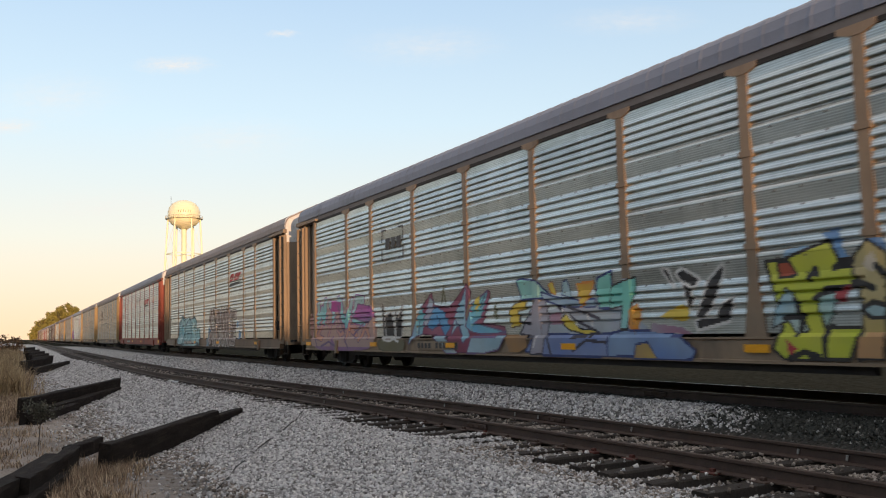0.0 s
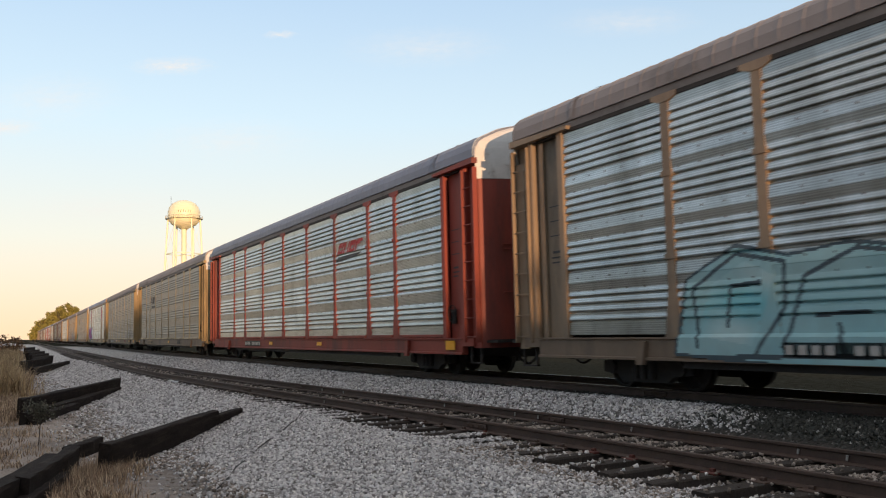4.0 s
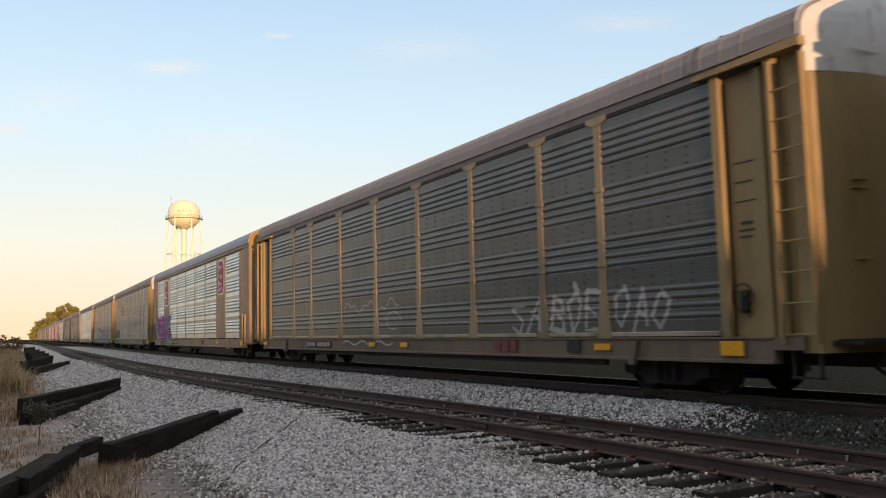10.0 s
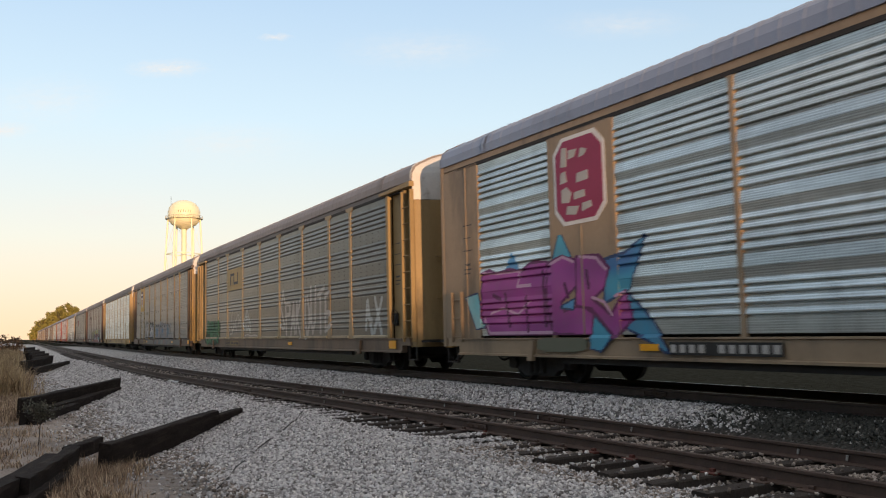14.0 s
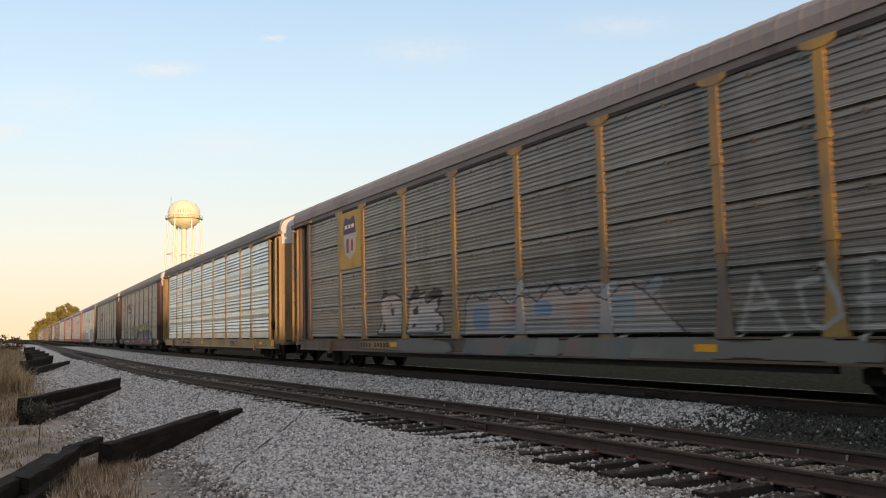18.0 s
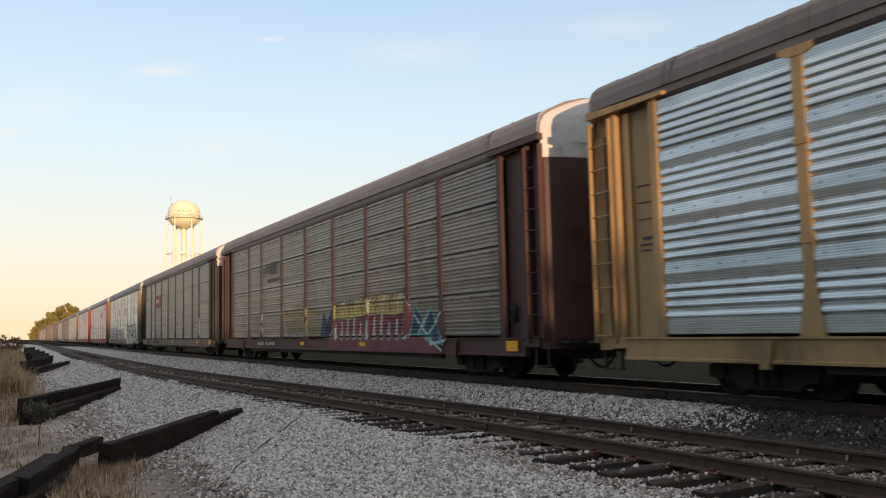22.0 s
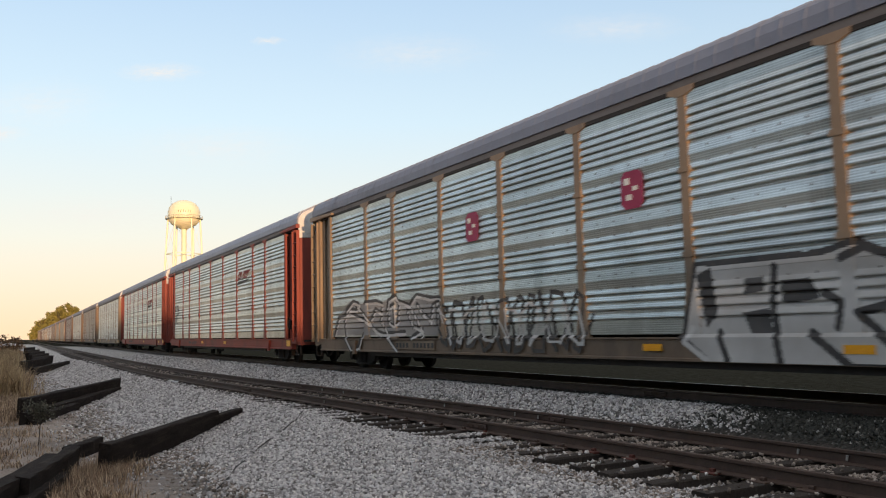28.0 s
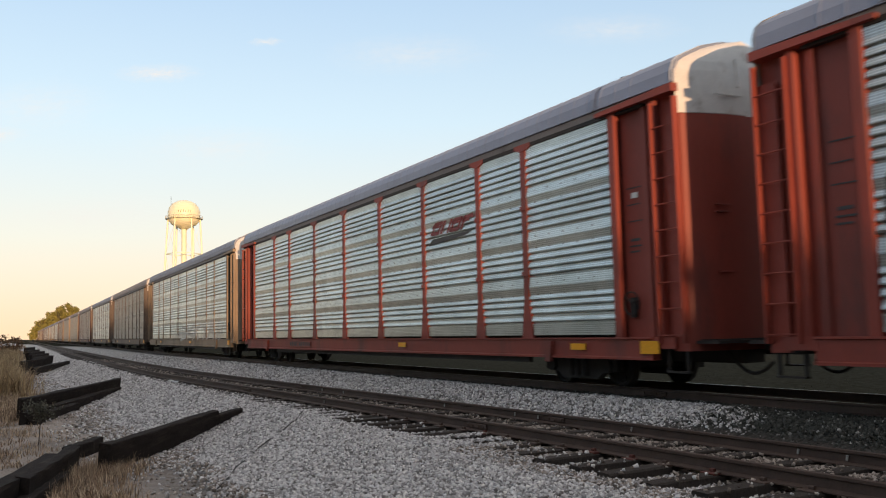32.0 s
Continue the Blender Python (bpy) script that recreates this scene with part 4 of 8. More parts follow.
def piece(px, pz, rgb, box, letters, fill, edge=None, glow=None, cloud=None, weight=0.5, slant=0.15, seed=1, outline=0.05, wobble=0.19):
    """Lays one painted piece over rgb (nan where bare). box: x0, x1, z0, z1."""
    x0, x1, z0, z1 = box
    r = random.Random(seed)
    n = len(letters)
    step = (x1 - x0) / n
    h = z1 - z0
    lines = []
    for i, ch in enumerate(letters):
        g = GLYPHS[ch if ch in GLYPHS else r.choice(LOOSE)]
        w = step * 0.78
        gx = x0 + i * step + step * 0.12
        hh, lift = h * r.uniform(0.72, 0.92), h * r.uniform(0.04, 0.12)
        for line in g:
            pts = [(gx + (p + r.uniform(-wobble, wobble)) * w + slant * q * h, z0 + lift + (q + r.uniform(-wobble, wobble) * 0.7) * hh) for p, q in line]
            lines.append(pts)
    th = min(step * 0.9, h) * 0.15 * weight
    wav = ripple(px, pz, seed)
    d = stroke_distance(px, pz, lines) - th + 0.02 * wav
    inside = (px > x0 - 0.5) & (px < x1 + 0.7) & (pz > z0 - 0.25) & (pz < z1 + 0.3)
    if cloud is not None:
        m = inside & (d + 0.10 * wav < 0.42) & (d > 0)
        rgb[m] = cloud
    if glow is not None:
        m = inside & (d < outline * 2.2)
        rgb[m] = glow
    if edge is not None:
        m = inside & (d < outline)
        rgb[m] = edge
    if fill is not None:
        m = inside & (d < 0)
        mix = np.clip((pz - z0) / h + 0.35 * wav, 0, 1)[..., None]
        col = (1 - mix) * np.array(fill[0]) + mix * np.array(fill[1])
        if len(fill) > 2:
            s = (np.abs(ripple(px * 1.7, pz * 1.7, seed + 9)) < 0.22)[..., None]
            col = np.where(s, np.array(fill[2]), col)
        rgb[m] = col[m]


def shape(px, pz, rgb, pts, fill, edge=None, outline=0.05, fade=None, seed=3):
    """A painted patch with a hard outline: corners (x, z), two tones, an edge colour."""
    inside = np.zeros(px.shape, dtype=bool)
    for (ax, az), (bx, bz) in zip(pts, pts[1:] + pts[:1]):
        if az != bz:
            cross = (pz > min(az, bz)) & (pz <= max(az, bz)) & (px < ax + (pz - az) / (bz - az) * (bx - ax))
            inside ^= cross
    wav = ripple(px * 1.5, pz * 1.5, seed)[..., None]
    mix = np.clip(0.5 + 0.7 * wav, 0, 1)
    col = (1 - mix) * np.array(fill) + mix * np.array(fade or fill)
    if edge is not None:
        d = stroke_distance(px, pz, [pts + pts[:1]])
        rgb[d < outline * (0.9 + 0.35 * wav[..., 0])] = edge
        inside &= d > outline * 0.25
    rgb[inside] = col[inside]


def scrawl(px, pz, rgb, box, colour, seed, loops=9, width=0.035):
    """A thin hand-drawn line that loops through a box."""
    x0, x1, z0, z1 = box
    r = random.Random(seed)
    pts = []
    for i in range(loops * 6 + 1):
        u = i / (loops * 6)
        pts.append((x0 + (x1 - x0) * u + 0.25 * math.sin(i * 1.3 + seed), (z0 + z1) / 2 + (z1 - z0) / 2 * math.sin(i * 1.05 + r.uniform(-0.4, 0.4))))
    d = stroke_distance(px, pz, [pts])
    m = d < width + 0.012 * ripple(px, pz, seed)
    rgb[m] = colour


def blob(px, pz, rgb, box, colour, seed, rough=0.35):
    """An uneven rolled or faded patch."""
    x0, x1, z0, z1 = box
    e = ((px - (x0 + x1) / 2) / ((x1 - x0) / 2)) ** 4 + ((pz - (z0 + z1) / 2) / ((z1 - z0) / 2)) ** 4
    m = e + rough * ripple(px, pz, seed) < 0.8
    rgb[m] = colour


def spray(k, box, art, label):
    """Paint that follows the ribs, posts and sill of car k over a box of its side."""
    x0, x1, z0, z1 = box
    form, posts = CARS[k][1], CARS[k][4]
    prof = [(y, z) for y, z in PROFILES[form]]
    zs = set()
    for (_, a), (_, c) in zip(prof, prof[1:]):
        n = max(1, math.ceil((c - a) / 0.025))
        for i in range(n):
            zs.add(round(a + (c - a) * i / n, 4))
    z = 0.87
    while z < 1.245:
        zs.add(round(z, 4))
        z += 0.025
    zs = np.array(sorted(v for v in zs if z0 <= v <= z1))
    xs = np.arange(x0, x1 + 0.001, 0.021)
    py = np.interp(zs, [p[1] for p in prof], [p[0] for p in prof])
    yy = np.tile((-HALF - 0.004 + py)[:, None], (1, len(xs)))
    for p in POSTS:
        w = 0.11 if posts != "slim" else 0.06
        w = w + 0.10 * np.clip((2.05 - zs) / 0.8, 0, 1)[:, None] * (posts != "slim")
        yy = np.where(np.abs(xs[None, :] - p) < w, -HALF - 0.023, yy)
    if posts == "slim":
        for a, c in ((POSTS[0], POSTS[1]), (POSTS[6], POSTS[7])):
            yy = np.where((xs[None, :] > a) & (xs[None, :] < c), np.minimum(yy, -HALF - 0.026), yy)
        yy = np.where(np.abs(xs[None, :]) > PANEL, -HALF - 0.026, yy)
    yy[zs < Z_SILL1 + 0.001] = -HALF - 0.076
    nx, nz = len(xs), len(zs)
    cx, cz = np.meshgrid((xs[:-1] + xs[1:]) / 2, (zs[:-1] + zs[1:]) / 2)
    rgb = np.full((nz - 1, nx - 1, 3), np.nan)
    art(cx, cz, rgb)
    keep = ~np.isnan(rgb[..., 0])
    verts = np.stack([np.tile(xs, (nz, 1)), yy, np.tile(zs[:, None], (1, nx))], -1).reshape(-1, 3)
    j, i = np.nonzero(keep)
    quads = np.stack([j * nx + i, j * nx + i + 1, (j + 1) * nx + i + 1, (j + 1) * nx + i], 1)
    used, inv = np.unique(quads, return_inverse=True)
    me = mesh_of("graffiti", verts[used], inv.reshape(-1, 4))
    col = me.color_attributes.new("paint", "FLOAT_COLOR", "CORNER")
    data = np.ones((len(quads), 4, 4), dtype=np.float32)
    data[:, :, :3] = np.minimum(0.85, 1.22 * rgb[keep])[:, None, :]
    col.data.foreach_set("color", data.ravel())
    tagged(put("graffiti", me, SPRAY, TRAIN[k], None, label), kind="stuff")


WHITE, GREYW, BLACK = (0.62, 0.62, 0.60), (0.40, 0.40, 0.39), (0.02, 0.02, 0.022)
CYAN, BLUE, NAVY = (0.20, 0.46, 0.52), (0.09, 0.17, 0.42), (0.03, 0.05, 0.16)
PINK, MAGENTA, PURPLE = (0.55, 0.16, 0.32), (0.42, 0.05, 0.28), (0.22, 0.10, 0.28)
LIME, YELLOW, ORANGE, RED = (0.42, 0.50, 0.05), (0.62, 0.50, 0.08), (0.55, 0.22, 0.05), (0.40, 0.04, 0.05)
GREEN, TEAL, WINE = (0.02, 0.11, 0.055), (0.10, 0.42, 0.36), (0.13, 0.03, 0.05)


ICE, AQUA, SKY = (0.34, 0.50, 0.52), (0.16, 0.44, 0.50), (0.08, 0.27, 0.50)
LILAC, DUSK, SALMON = (0.22, 0.13, 0.25), (0.14, 0.10, 0.20), (0.46, 0.25, 0.17)


def art_first(x, z, c):
    # oldest layer: aqua tops, salmon middle, lilac foot
    blob(x, z, c, (-12.3, -7.0, 0.86, 1.36), LILAC, 4, 0.25)
    piece(x, z, c, (-12.1, -7.2, 1.25, 1.95), "?????", (SALMON, (0.36, 0.22, 0.26)), DUSK, None, (0.36, 0.26, 0.24), 0.7, 0.1, 3, 0.03)
    piece(x, z, c, (-11.9, -7.6, 1.70, 2.45), "W?UE", (AQUA, ICE), (0.22, 0.08, 0.26), None, None, 1.0, 0.1, 6, 0.04)
    shape(x, z, c, [(-10.6, 2.15), (-10.4, 2.5), (-9.6, 2.42), (-9.7, 2.1)], MAGENTA, None, 0.04, PURPLE)
    shape(x, z, c, [(-8.6, 1.9), (-8.2, 2.3), (-7.2, 2.2), (-6.9, 1.9), (-7.5, 1.75)], (0.34, 0.09, 0.32), DUSK, 0.04, PURPLE)
    for p in ([(-12.6, 1.9), (-12.1, 1.5), (-11.7, 0.95)], [(-9.9, 2.3), (-9.6, 1.7), (-8.9, 0.95)], [(-8.6, 1.35), (-7.7, 1.75), (-7.1, 1.9)], [(-11.3, 1.0), (-10.6, 1.15), (-9.9, 0.98)]):
        c[stroke_distance(x, z, [p]) < 0.035] = DUSK
    shape(x, z, c, [(-12.75, 1.55), (-12.45, 2.1), (-12.2, 1.75), (-12.35, 1.3)], (0.30, 0.15, 0.13), (0.36, 0.20, 0.20), 0.03)
    # black lettering rimmed with white
    blob(x, z, c, (-6.6, -4.8, 0.88, 1.24), (0.13, 0.12, 0.07), 13, 0.4)
    for pts in ([(-6.42, 2.34), (-6.25, 2.1), (-6.1, 1.3), (-6.3, 1.3)], [(-6.2, 1.85), (-5.75, 2.0), (-5.6, 1.6), (-5.55, 1.3), (-6.1, 1.3)], [(-5.5, 2.05), (-5.3, 1.8), (-5.02, 2.15), (-5.1, 1.3), (-5.42, 1.28)]):
        shape(x, z, c, pts, BLACK, GREYW, 0.05)
    c[stroke_distance(x, z, [[(-6.2, 1.22), (-5.8, 1.17), (-5.5, 1.24), (-5.2, 1.16)]]) < 0.035] = WHITE
    # blue letters on a wine ground
    shape(x, z, c, [(-4.27, 1.38), (-3.77, 2.11), (-3.27, 2.38), (-3.13, 2.08), (-2.35, 1.98), (-1.96, 2.2), (-1.42, 2.52), (-1.26, 2.34), (-1.55, 1.76), (-1.27, 1.58), (-0.51, 2.34), (-0.38, 2.28), (-0.74, 1.57), (0.19, 1.49), (0.26, 1.34), (0.02, 0.99), (-2.05, 0.89), (-2.39, 1.3)], (0.20, 0.045, 0.085), (0.10, 0.03, 0.06), 0.03, (0.28, 0.10, 0.16))
    shape(x, z, c, [(-4.54, 1.1), (-4.07, 1.85), (-3.86, 2.08), (-3.7, 1.84), (-3.82, 1.37), (-4.16, 1.31)], AQUA, DUSK, 0.03, (0.30, 0.42, 0.55))
    shape(x, z, c, [(-3.74, 1.67), (-3.38, 2.29), (-3.17, 2.18), (-3.26, 1.63), (-3.59, 1.54)], (0.34, 0.36, 0.46), DUSK, 0.025, ICE)
    shape(x, z, c, [(-3.56, 1.54), (-3.13, 2.05), (-2.64, 1.93), (-2.31, 1.51), (-2.58, 1.31), (-2.86, 1.62), (-3.27, 1.47)], (0.12, 0.34, 0.58), DUSK, 0.03, SKY)
    shape(x, z, c, [(-3.13, 1.29), (-2.58, 1.3), (-1.86, 0.9), (-2.42, 0.89)], (0.33, 0.40, 0.44), DUSK, 0.025, (0.28, 0.44, 0.50))
    shape(x, z, c, [(-2.25, 1.33), (-1.98, 1.9), (-1.46, 2.42), (-1.52, 1.76), (-1.32, 1.28), (-1.58, 1.14), (-1.87, 1.6)], (0.20, 0.46, 0.58), DUSK, 0.03, (0.36, 0.48, 0.56))
    shape(x, z, c, [(-1.5, 1.53), (-1.2, 2.04), (-0.49, 2.32), (-0.8, 1.74), (-1.13, 1.59), (0.25, 1.38), (-0.83, 1.35), (-1.24, 1.4)], (0.14, 0.40, 0.62), DUSK, 0.03, AQUA)
    shape(x, z, c, [(-1.08, 2.15), (-0.88, 2.23), (-0.84, 2.05), (-1.03, 1.83)], YELLOW, None, 0.035, None)
    shape(x, z, c, [(-1.39, 0.9), (-1.17, 1.25), (0.26, 1.29), (0.03, 1.01), (-0.64, 0.91)], (0.34, 0.46, 0.52), DUSK, 0.03, (0.24, 0.38, 0.46))
    c[stroke_distance(x, z, [[(-3.96, 1.71), (-4.04, 1.38)], [(-2.99, 1.81), (-2.76, 1.55)], [(-2.0, 1.66), (-1.75, 1.35)], [(-0.8, 1.96), (-0.63, 2.24)]]) < 0.02] = NAVY
    c[stroke_distance(x, z, [[(-2.73, 2.12), (-2.6, 2.53), (-2.53, 2.14)], [(-0.22, 1.72), (-0.16, 2.01), (-0.11, 1.69)]]) < 0.03] = (0.15, 0.16, 0.10)
    # teal and blue letters with yellow between
    shape(x, z, c, [(0.42, 1.84), (0.66, 1.97), (1.04, 2.09), (1.07, 1.87), (0.75, 1.83), (0.82, 1.52), (0.46, 1.48)], YELLOW, (0.16, 0.12, 0.05), 0.03, (0.55, 0.42, 0.06))
    shape(x, z, c, [(0.25, 1.33), (1.11, 1.3), (1.18, 1.07), (0.87, 0.95), (0.48, 0.94)], (0.34, 0.19, 0.07), None, 0.03, (0.22, 0.14, 0.08))
    shape(x, z, c, [(1.29, 1.38), (1.43, 1.74), (2.43, 1.88), (3.33, 1.93), (3.86, 1.95), (3.81, 1.28), (2.75, 1.24)], (0.30, 0.31, 0.38), None, 0.03, (0.36, 0.42, 0.46))
    shape(x, z, c, [(3.87, 2.18), (4.18, 2.29), (4.54, 2.3), (4.51, 2.02), (4.37, 1.73), (4.84, 1.38), (3.82, 1.4)], (0.28, 0.36, 0.44), None, 0.03, (0.36, 0.40, 0.46))
    shape(x, z, c, [(1.1, 0.97), (1.49, 1.31), (2.75, 1.3), (3.81, 1.3), (3.79, 0.92), (1.85, 0.9)], (0.13, 0.19, 0.40), NAVY, 0.035, (0.22, 0.28, 0.44))
    shape(x, z, c, [(3.81, 1.31), (4.21, 1.37), (5.07, 1.34), (5.63, 1.24), (5.96, 1.03), (5.88, 0.9), (4.98, 0.89), (4.44, 0.93), (3.79, 0.92)], (0.12, 0.20, 0.42), NAVY, 0.035, (0.20, 0.30, 0.46))
    shape(x, z, c, [(4.57, 1.12), (4.85, 1.16), (5.07, 0.9), (4.5, 0.89)], (0.42, 0.30, 0.08), NAVY, 0.03, (0.30, 0.20, 0.10))
    shape(x, z, c, [(0.83, 1.34), (1.45, 2.06), (1.77, 2.07), (1.89, 1.59), (1.7, 0.93), (1.26, 0.92), (1.41, 1.29)], (0.27, 0.25, 0.30), (0.05, 0.05, 0.07), 0.03, (0.33, 0.33, 0.38))
    shape(x, z, c, [(2.27, 1.59), (2.46, 1.71), (2.9, 1.41), (3.4, 1.38), (3.29, 1.28), (2.55, 1.41)], YELLOW, BLACK, 0.025, None)
    shape(x, z, c, [(1.9, 1.73), (2.28, 1.76), (2.34, 1.52), (1.96, 1.5)], (0.30, 0.07, 0.16), None, 0.03, (0.36, 0.22, 0.30))
    shape(x, z, c, [(0.73, 2.47), (0.86, 2.5), (1.47, 2.42), (1.7, 2.25), (2.0, 2.06), (1.53, 2.08), (0.92, 2.06)], (0.20, 0.50, 0.46), NAVY, 0.035, (0.36, 0.56, 0.52))
    shape(x, z, c, [(1.62, 2.18), (2.07, 2.07), (2.86, 1.97), (3.4, 1.97), (3.39, 1.83), (2.43, 1.86), (1.76, 2.02)], (0.24, 0.36, 0.48), NAVY, 0.03, (0.36, 0.46, 0.52))
    shape(x, z, c, [(2.34, 2.11), (2.39, 2.34), (2.53, 2.38), (2.69, 2.02)], (0.34, 0.50, 0.54), NAVY, 0.025, ICE)
    shape(x, z, c, [(2.85, 2.27), (3.36, 2.3), (3.2, 2.0), (2.96, 1.84)], (0.58, 0.42, 0.06), ORANGE, 0.03, (0.50, 0.26, 0.05))
    shape(x, z, c, [(1.9, 2.33), (2.05, 2.36), (2.15, 2.11), (1.97, 2.17)], YELLOW, ORANGE, 0.02, None)
    shape(x, z, c, [(3.48, 2.34), (3.89, 2.45), (3.85, 1.79), (3.52, 1.8), (3.44, 2.09)], (0.16, 0.48, 0.42), NAVY, 0.035, (0.26, 0.56, 0.50))
    shape(x, z, c, [(4.14, 2.24), (4.54, 2.3), (4.54, 2.08), (4.41, 1.84), (4.29, 1.41), (4.11, 1.41), (4.19, 1.82), (3.84, 1.78), (3.87, 2.18)], (0.16, 0.50, 0.44), BLACK, 0.03, (0.26, 0.52, 0.54))
    shape(x, z, c, [(4.38, 1.43), (4.38, 1.73), (4.56, 1.83), (4.64, 1.64), (4.54, 1.41)], (0.55, 0.36, 0.06), ORANGE, 0.03, ORANGE)
    c[stroke_distance(x, z, [[(0.77, 1.76), (0.89, 1.57), (1.26, 1.54)], [(2.14, 1.9), (2.77, 1.58), (3.3, 1.4)], [(2.5, 1.86), (3.51, 1.6)], [(2.68, 1.24), (2.99, 1.28), (3.49, 1.34)], [(1.87, 1.28), (2.0, 0.93)], [(2.73, 0.99), (3.15, 1.2), (3.73, 1.16)]]) < 0.03] = (0.04, 0.04, 0.06)
    c[stroke_distance(x, z, [[(1.49, 1.29), (1.39, 1.06)], [(2.35, 1.8), (2.83, 1.49)], [(3.12, 1.69), (3.3, 1.48)]]) < 0.018] = WHITE
    # black spiked figure with white rims
    shape(x, z, c, [(5.12, 1.58), (5.33, 1.7), (5.68, 1.79), (5.83, 1.64), (5.71, 1.5), (5.32, 1.56)], YELLOW, None, 0.03, (0.58, 0.40, 0.05))
    shape(x, z, c, [(4.87, 1.34), (4.91, 1.49), (5.64, 1.41), (5.85, 1.3)], (0.30, 0.42, 0.46), None, 0.03, (0.30, 0.15, 0.22))
    shape(x, z, c, [(5.23, 2.38), (5.36, 2.37), (5.5, 2.08), (5.36, 2.2)], BLACK, WHITE, 0.04, None)
    shape(x, z, c, [(5.55, 2.3), (5.71, 2.36), (6.05, 2.18), (5.96, 2.06), (5.69, 2.11)], BLACK, WHITE, 0.04, None)
    shape(x, z, c, [(5.69, 2.12), (5.82, 2.07), (5.92, 1.83), (5.83, 1.67), (5.74, 1.88)], BLACK, WHITE, 0.04, None)
    shape(x, z, c, [(6.26, 2.15), (6.55, 2.36), (6.59, 2.31), (6.42, 1.93), (6.25, 1.66), (5.96, 1.41), (5.93, 1.53), (6.13, 1.9)], BLACK, WHITE, 0.04, None)
    shape(x, z, c, [(5.93, 1.53), (6.38, 1.55), (6.47, 1.74), (6.77, 1.88), (6.65, 1.5), (5.98, 1.37)], BLACK, WHITE, 0.04, None)
    # lime letters with blue flames
    shape(x, z, c, [(7.69, 2.34), (7.76, 2.49), (8.15, 2.52), (8.04, 2.36)], (0.30, 0.45, 0.56), None, 0.04, (0.20, 0.36, 0.54))
    shape(x, z, c, [(8.37, 2.67), (8.63, 2.7), (8.67, 2.46), (8.78, 2.26), (8.6, 2.26), (8.48, 2.54)], (0.10, 0.22, 0.46), None, 0.04, (0.16, 0.32, 0.54))
    shape(x, z, c, [(9.06, 2.51), (9.24, 2.51), (9.31, 2.42), (9.3, 2.29), (9.13, 2.38)], (0.10, 0.20, 0.42), None, 0.04, (0.14, 0.28, 0.48))
    shape(x, z, c, [(7.41, 2.33), (7.71, 2.34), (8.47, 2.54), (8.59, 2.27), (8.53, 2.15), (8.85, 2.17), (8.81, 2.03), (8.87, 1.93), (8.39, 1.93), (8.21, 1.77), (8.25, 1.61), (8.31, 1.37), (8.89, 1.35), (8.72, 0.96), (7.7, 0.94), (7.52, 1.08), (7.65, 1.39), (7.54, 1.8)], (0.40, 0.48, 0.04), BLACK, 0.04, (0.50, 0.52, 0.06))
    shape(x, z, c, [(8.79, 2.25), (9.04, 2.5), (9.3, 2.3), (9.2, 0.97), (8.86, 0.96), (8.92, 1.34), (8.9, 1.93), (8.81, 2.09)], (0.44, 0.35, 0.13), BLACK, 0.035, (0.50, 0.42, 0.22))
    # white glare on the tan letter, put in as a pale colour patch
    shape(x, z, c, [(8.94, 2.19), (9.1, 2.35), (9.19, 2.16), (9.1, 2.07)], (0.60, 0.56, 0.48), None, 0.03, (0.54, 0.46, 0.34))
    shape(x, z, c, [(8.83, 0.97), (8.88, 1.26), (9.22, 1.31), (9.2, 0.97)], (0.46, 0.27, 0.12), None, 0.03, (0.40, 0.22, 0.12))
    shape(x, z, c, [(7.45, 1.39), (7.53, 1.66), (7.73, 1.94), (7.88, 1.79), (8.05, 1.34), (7.88, 1.28), (7.74, 1.49)], (0.26, 0.44, 0.54), BLACK, 0.025, (0.42, 0.52, 0.48))
    shape(x, z, c, [(8.23, 1.79), (8.53, 1.84), (8.48, 1.6), (8.36, 1.37), (8.26, 1.61)], ICE, BLACK, 0.025, (0.34, 0.50, 0.42))
    shape(x, z, c, [(7.62, 2.3), (7.79, 2.32), (7.91, 2.12), (7.63, 2.1)], (0.28, 0.05, 0.04), BLACK, 0.03, (0.36, 0.08, 0.04))
    shape(x, z, c, [(8.53, 1.85), (8.76, 1.94), (8.67, 1.72), (8.54, 1.69)], (0.34, 0.05, 0.06), None, 0.03, (0.42, 0.08, 0.08))
    shape(x, z, c, [(7.73, 1.22), (7.91, 1.08), (7.77, 0.97)], RED, None, 0.03, None)
    shape(x, z, c, [(8.93, 1.6), (9.08, 1.67), (9.25, 1.62), (9.24, 1.5), (9.03, 1.51)], (0.30, 0.46, 0.50), BLACK, 0.06, ICE)
    c[stroke_distance(x, z, [[(8.2, 1.77), (8.39, 1.89), (8.57, 1.9)], [(8.11, 2.04), (8.22, 2.19), (8.26, 2.1)], [(8.52, 2.17), (8.64, 2.25), (8.79, 2.25)], [(7.67, 1.52), (8.0, 1.53)], [(7.87, 1.77), (7.97, 1.48), (7.94, 1.32)], [(7.77, 0.94), (8.03, 1.04), (8.25, 0.98)], [(8.37, 1.35), (8.36, 0.96)], [(8.81, 1.97), (8.96, 1.93), (9.1, 1.87)], [(9.15, 2.16), (9.28, 2.0)]]) < 0.045] = BLACK
    shape(x, z, c, [(9.9, 0.9), (9.95, 2.3), (10.6, 2.5), (11.0, 1.9), (11.6, 2.3), (11.8, 1.3), (11.2, 0.9)], LIME, BLACK, 0.05, (0.2, 0.4, 0.3))
    shape(x, z, c, [(10.2, 1.3), (10.5, 1.9), (10.9, 1.4)], SKY, BLACK, 0.04)


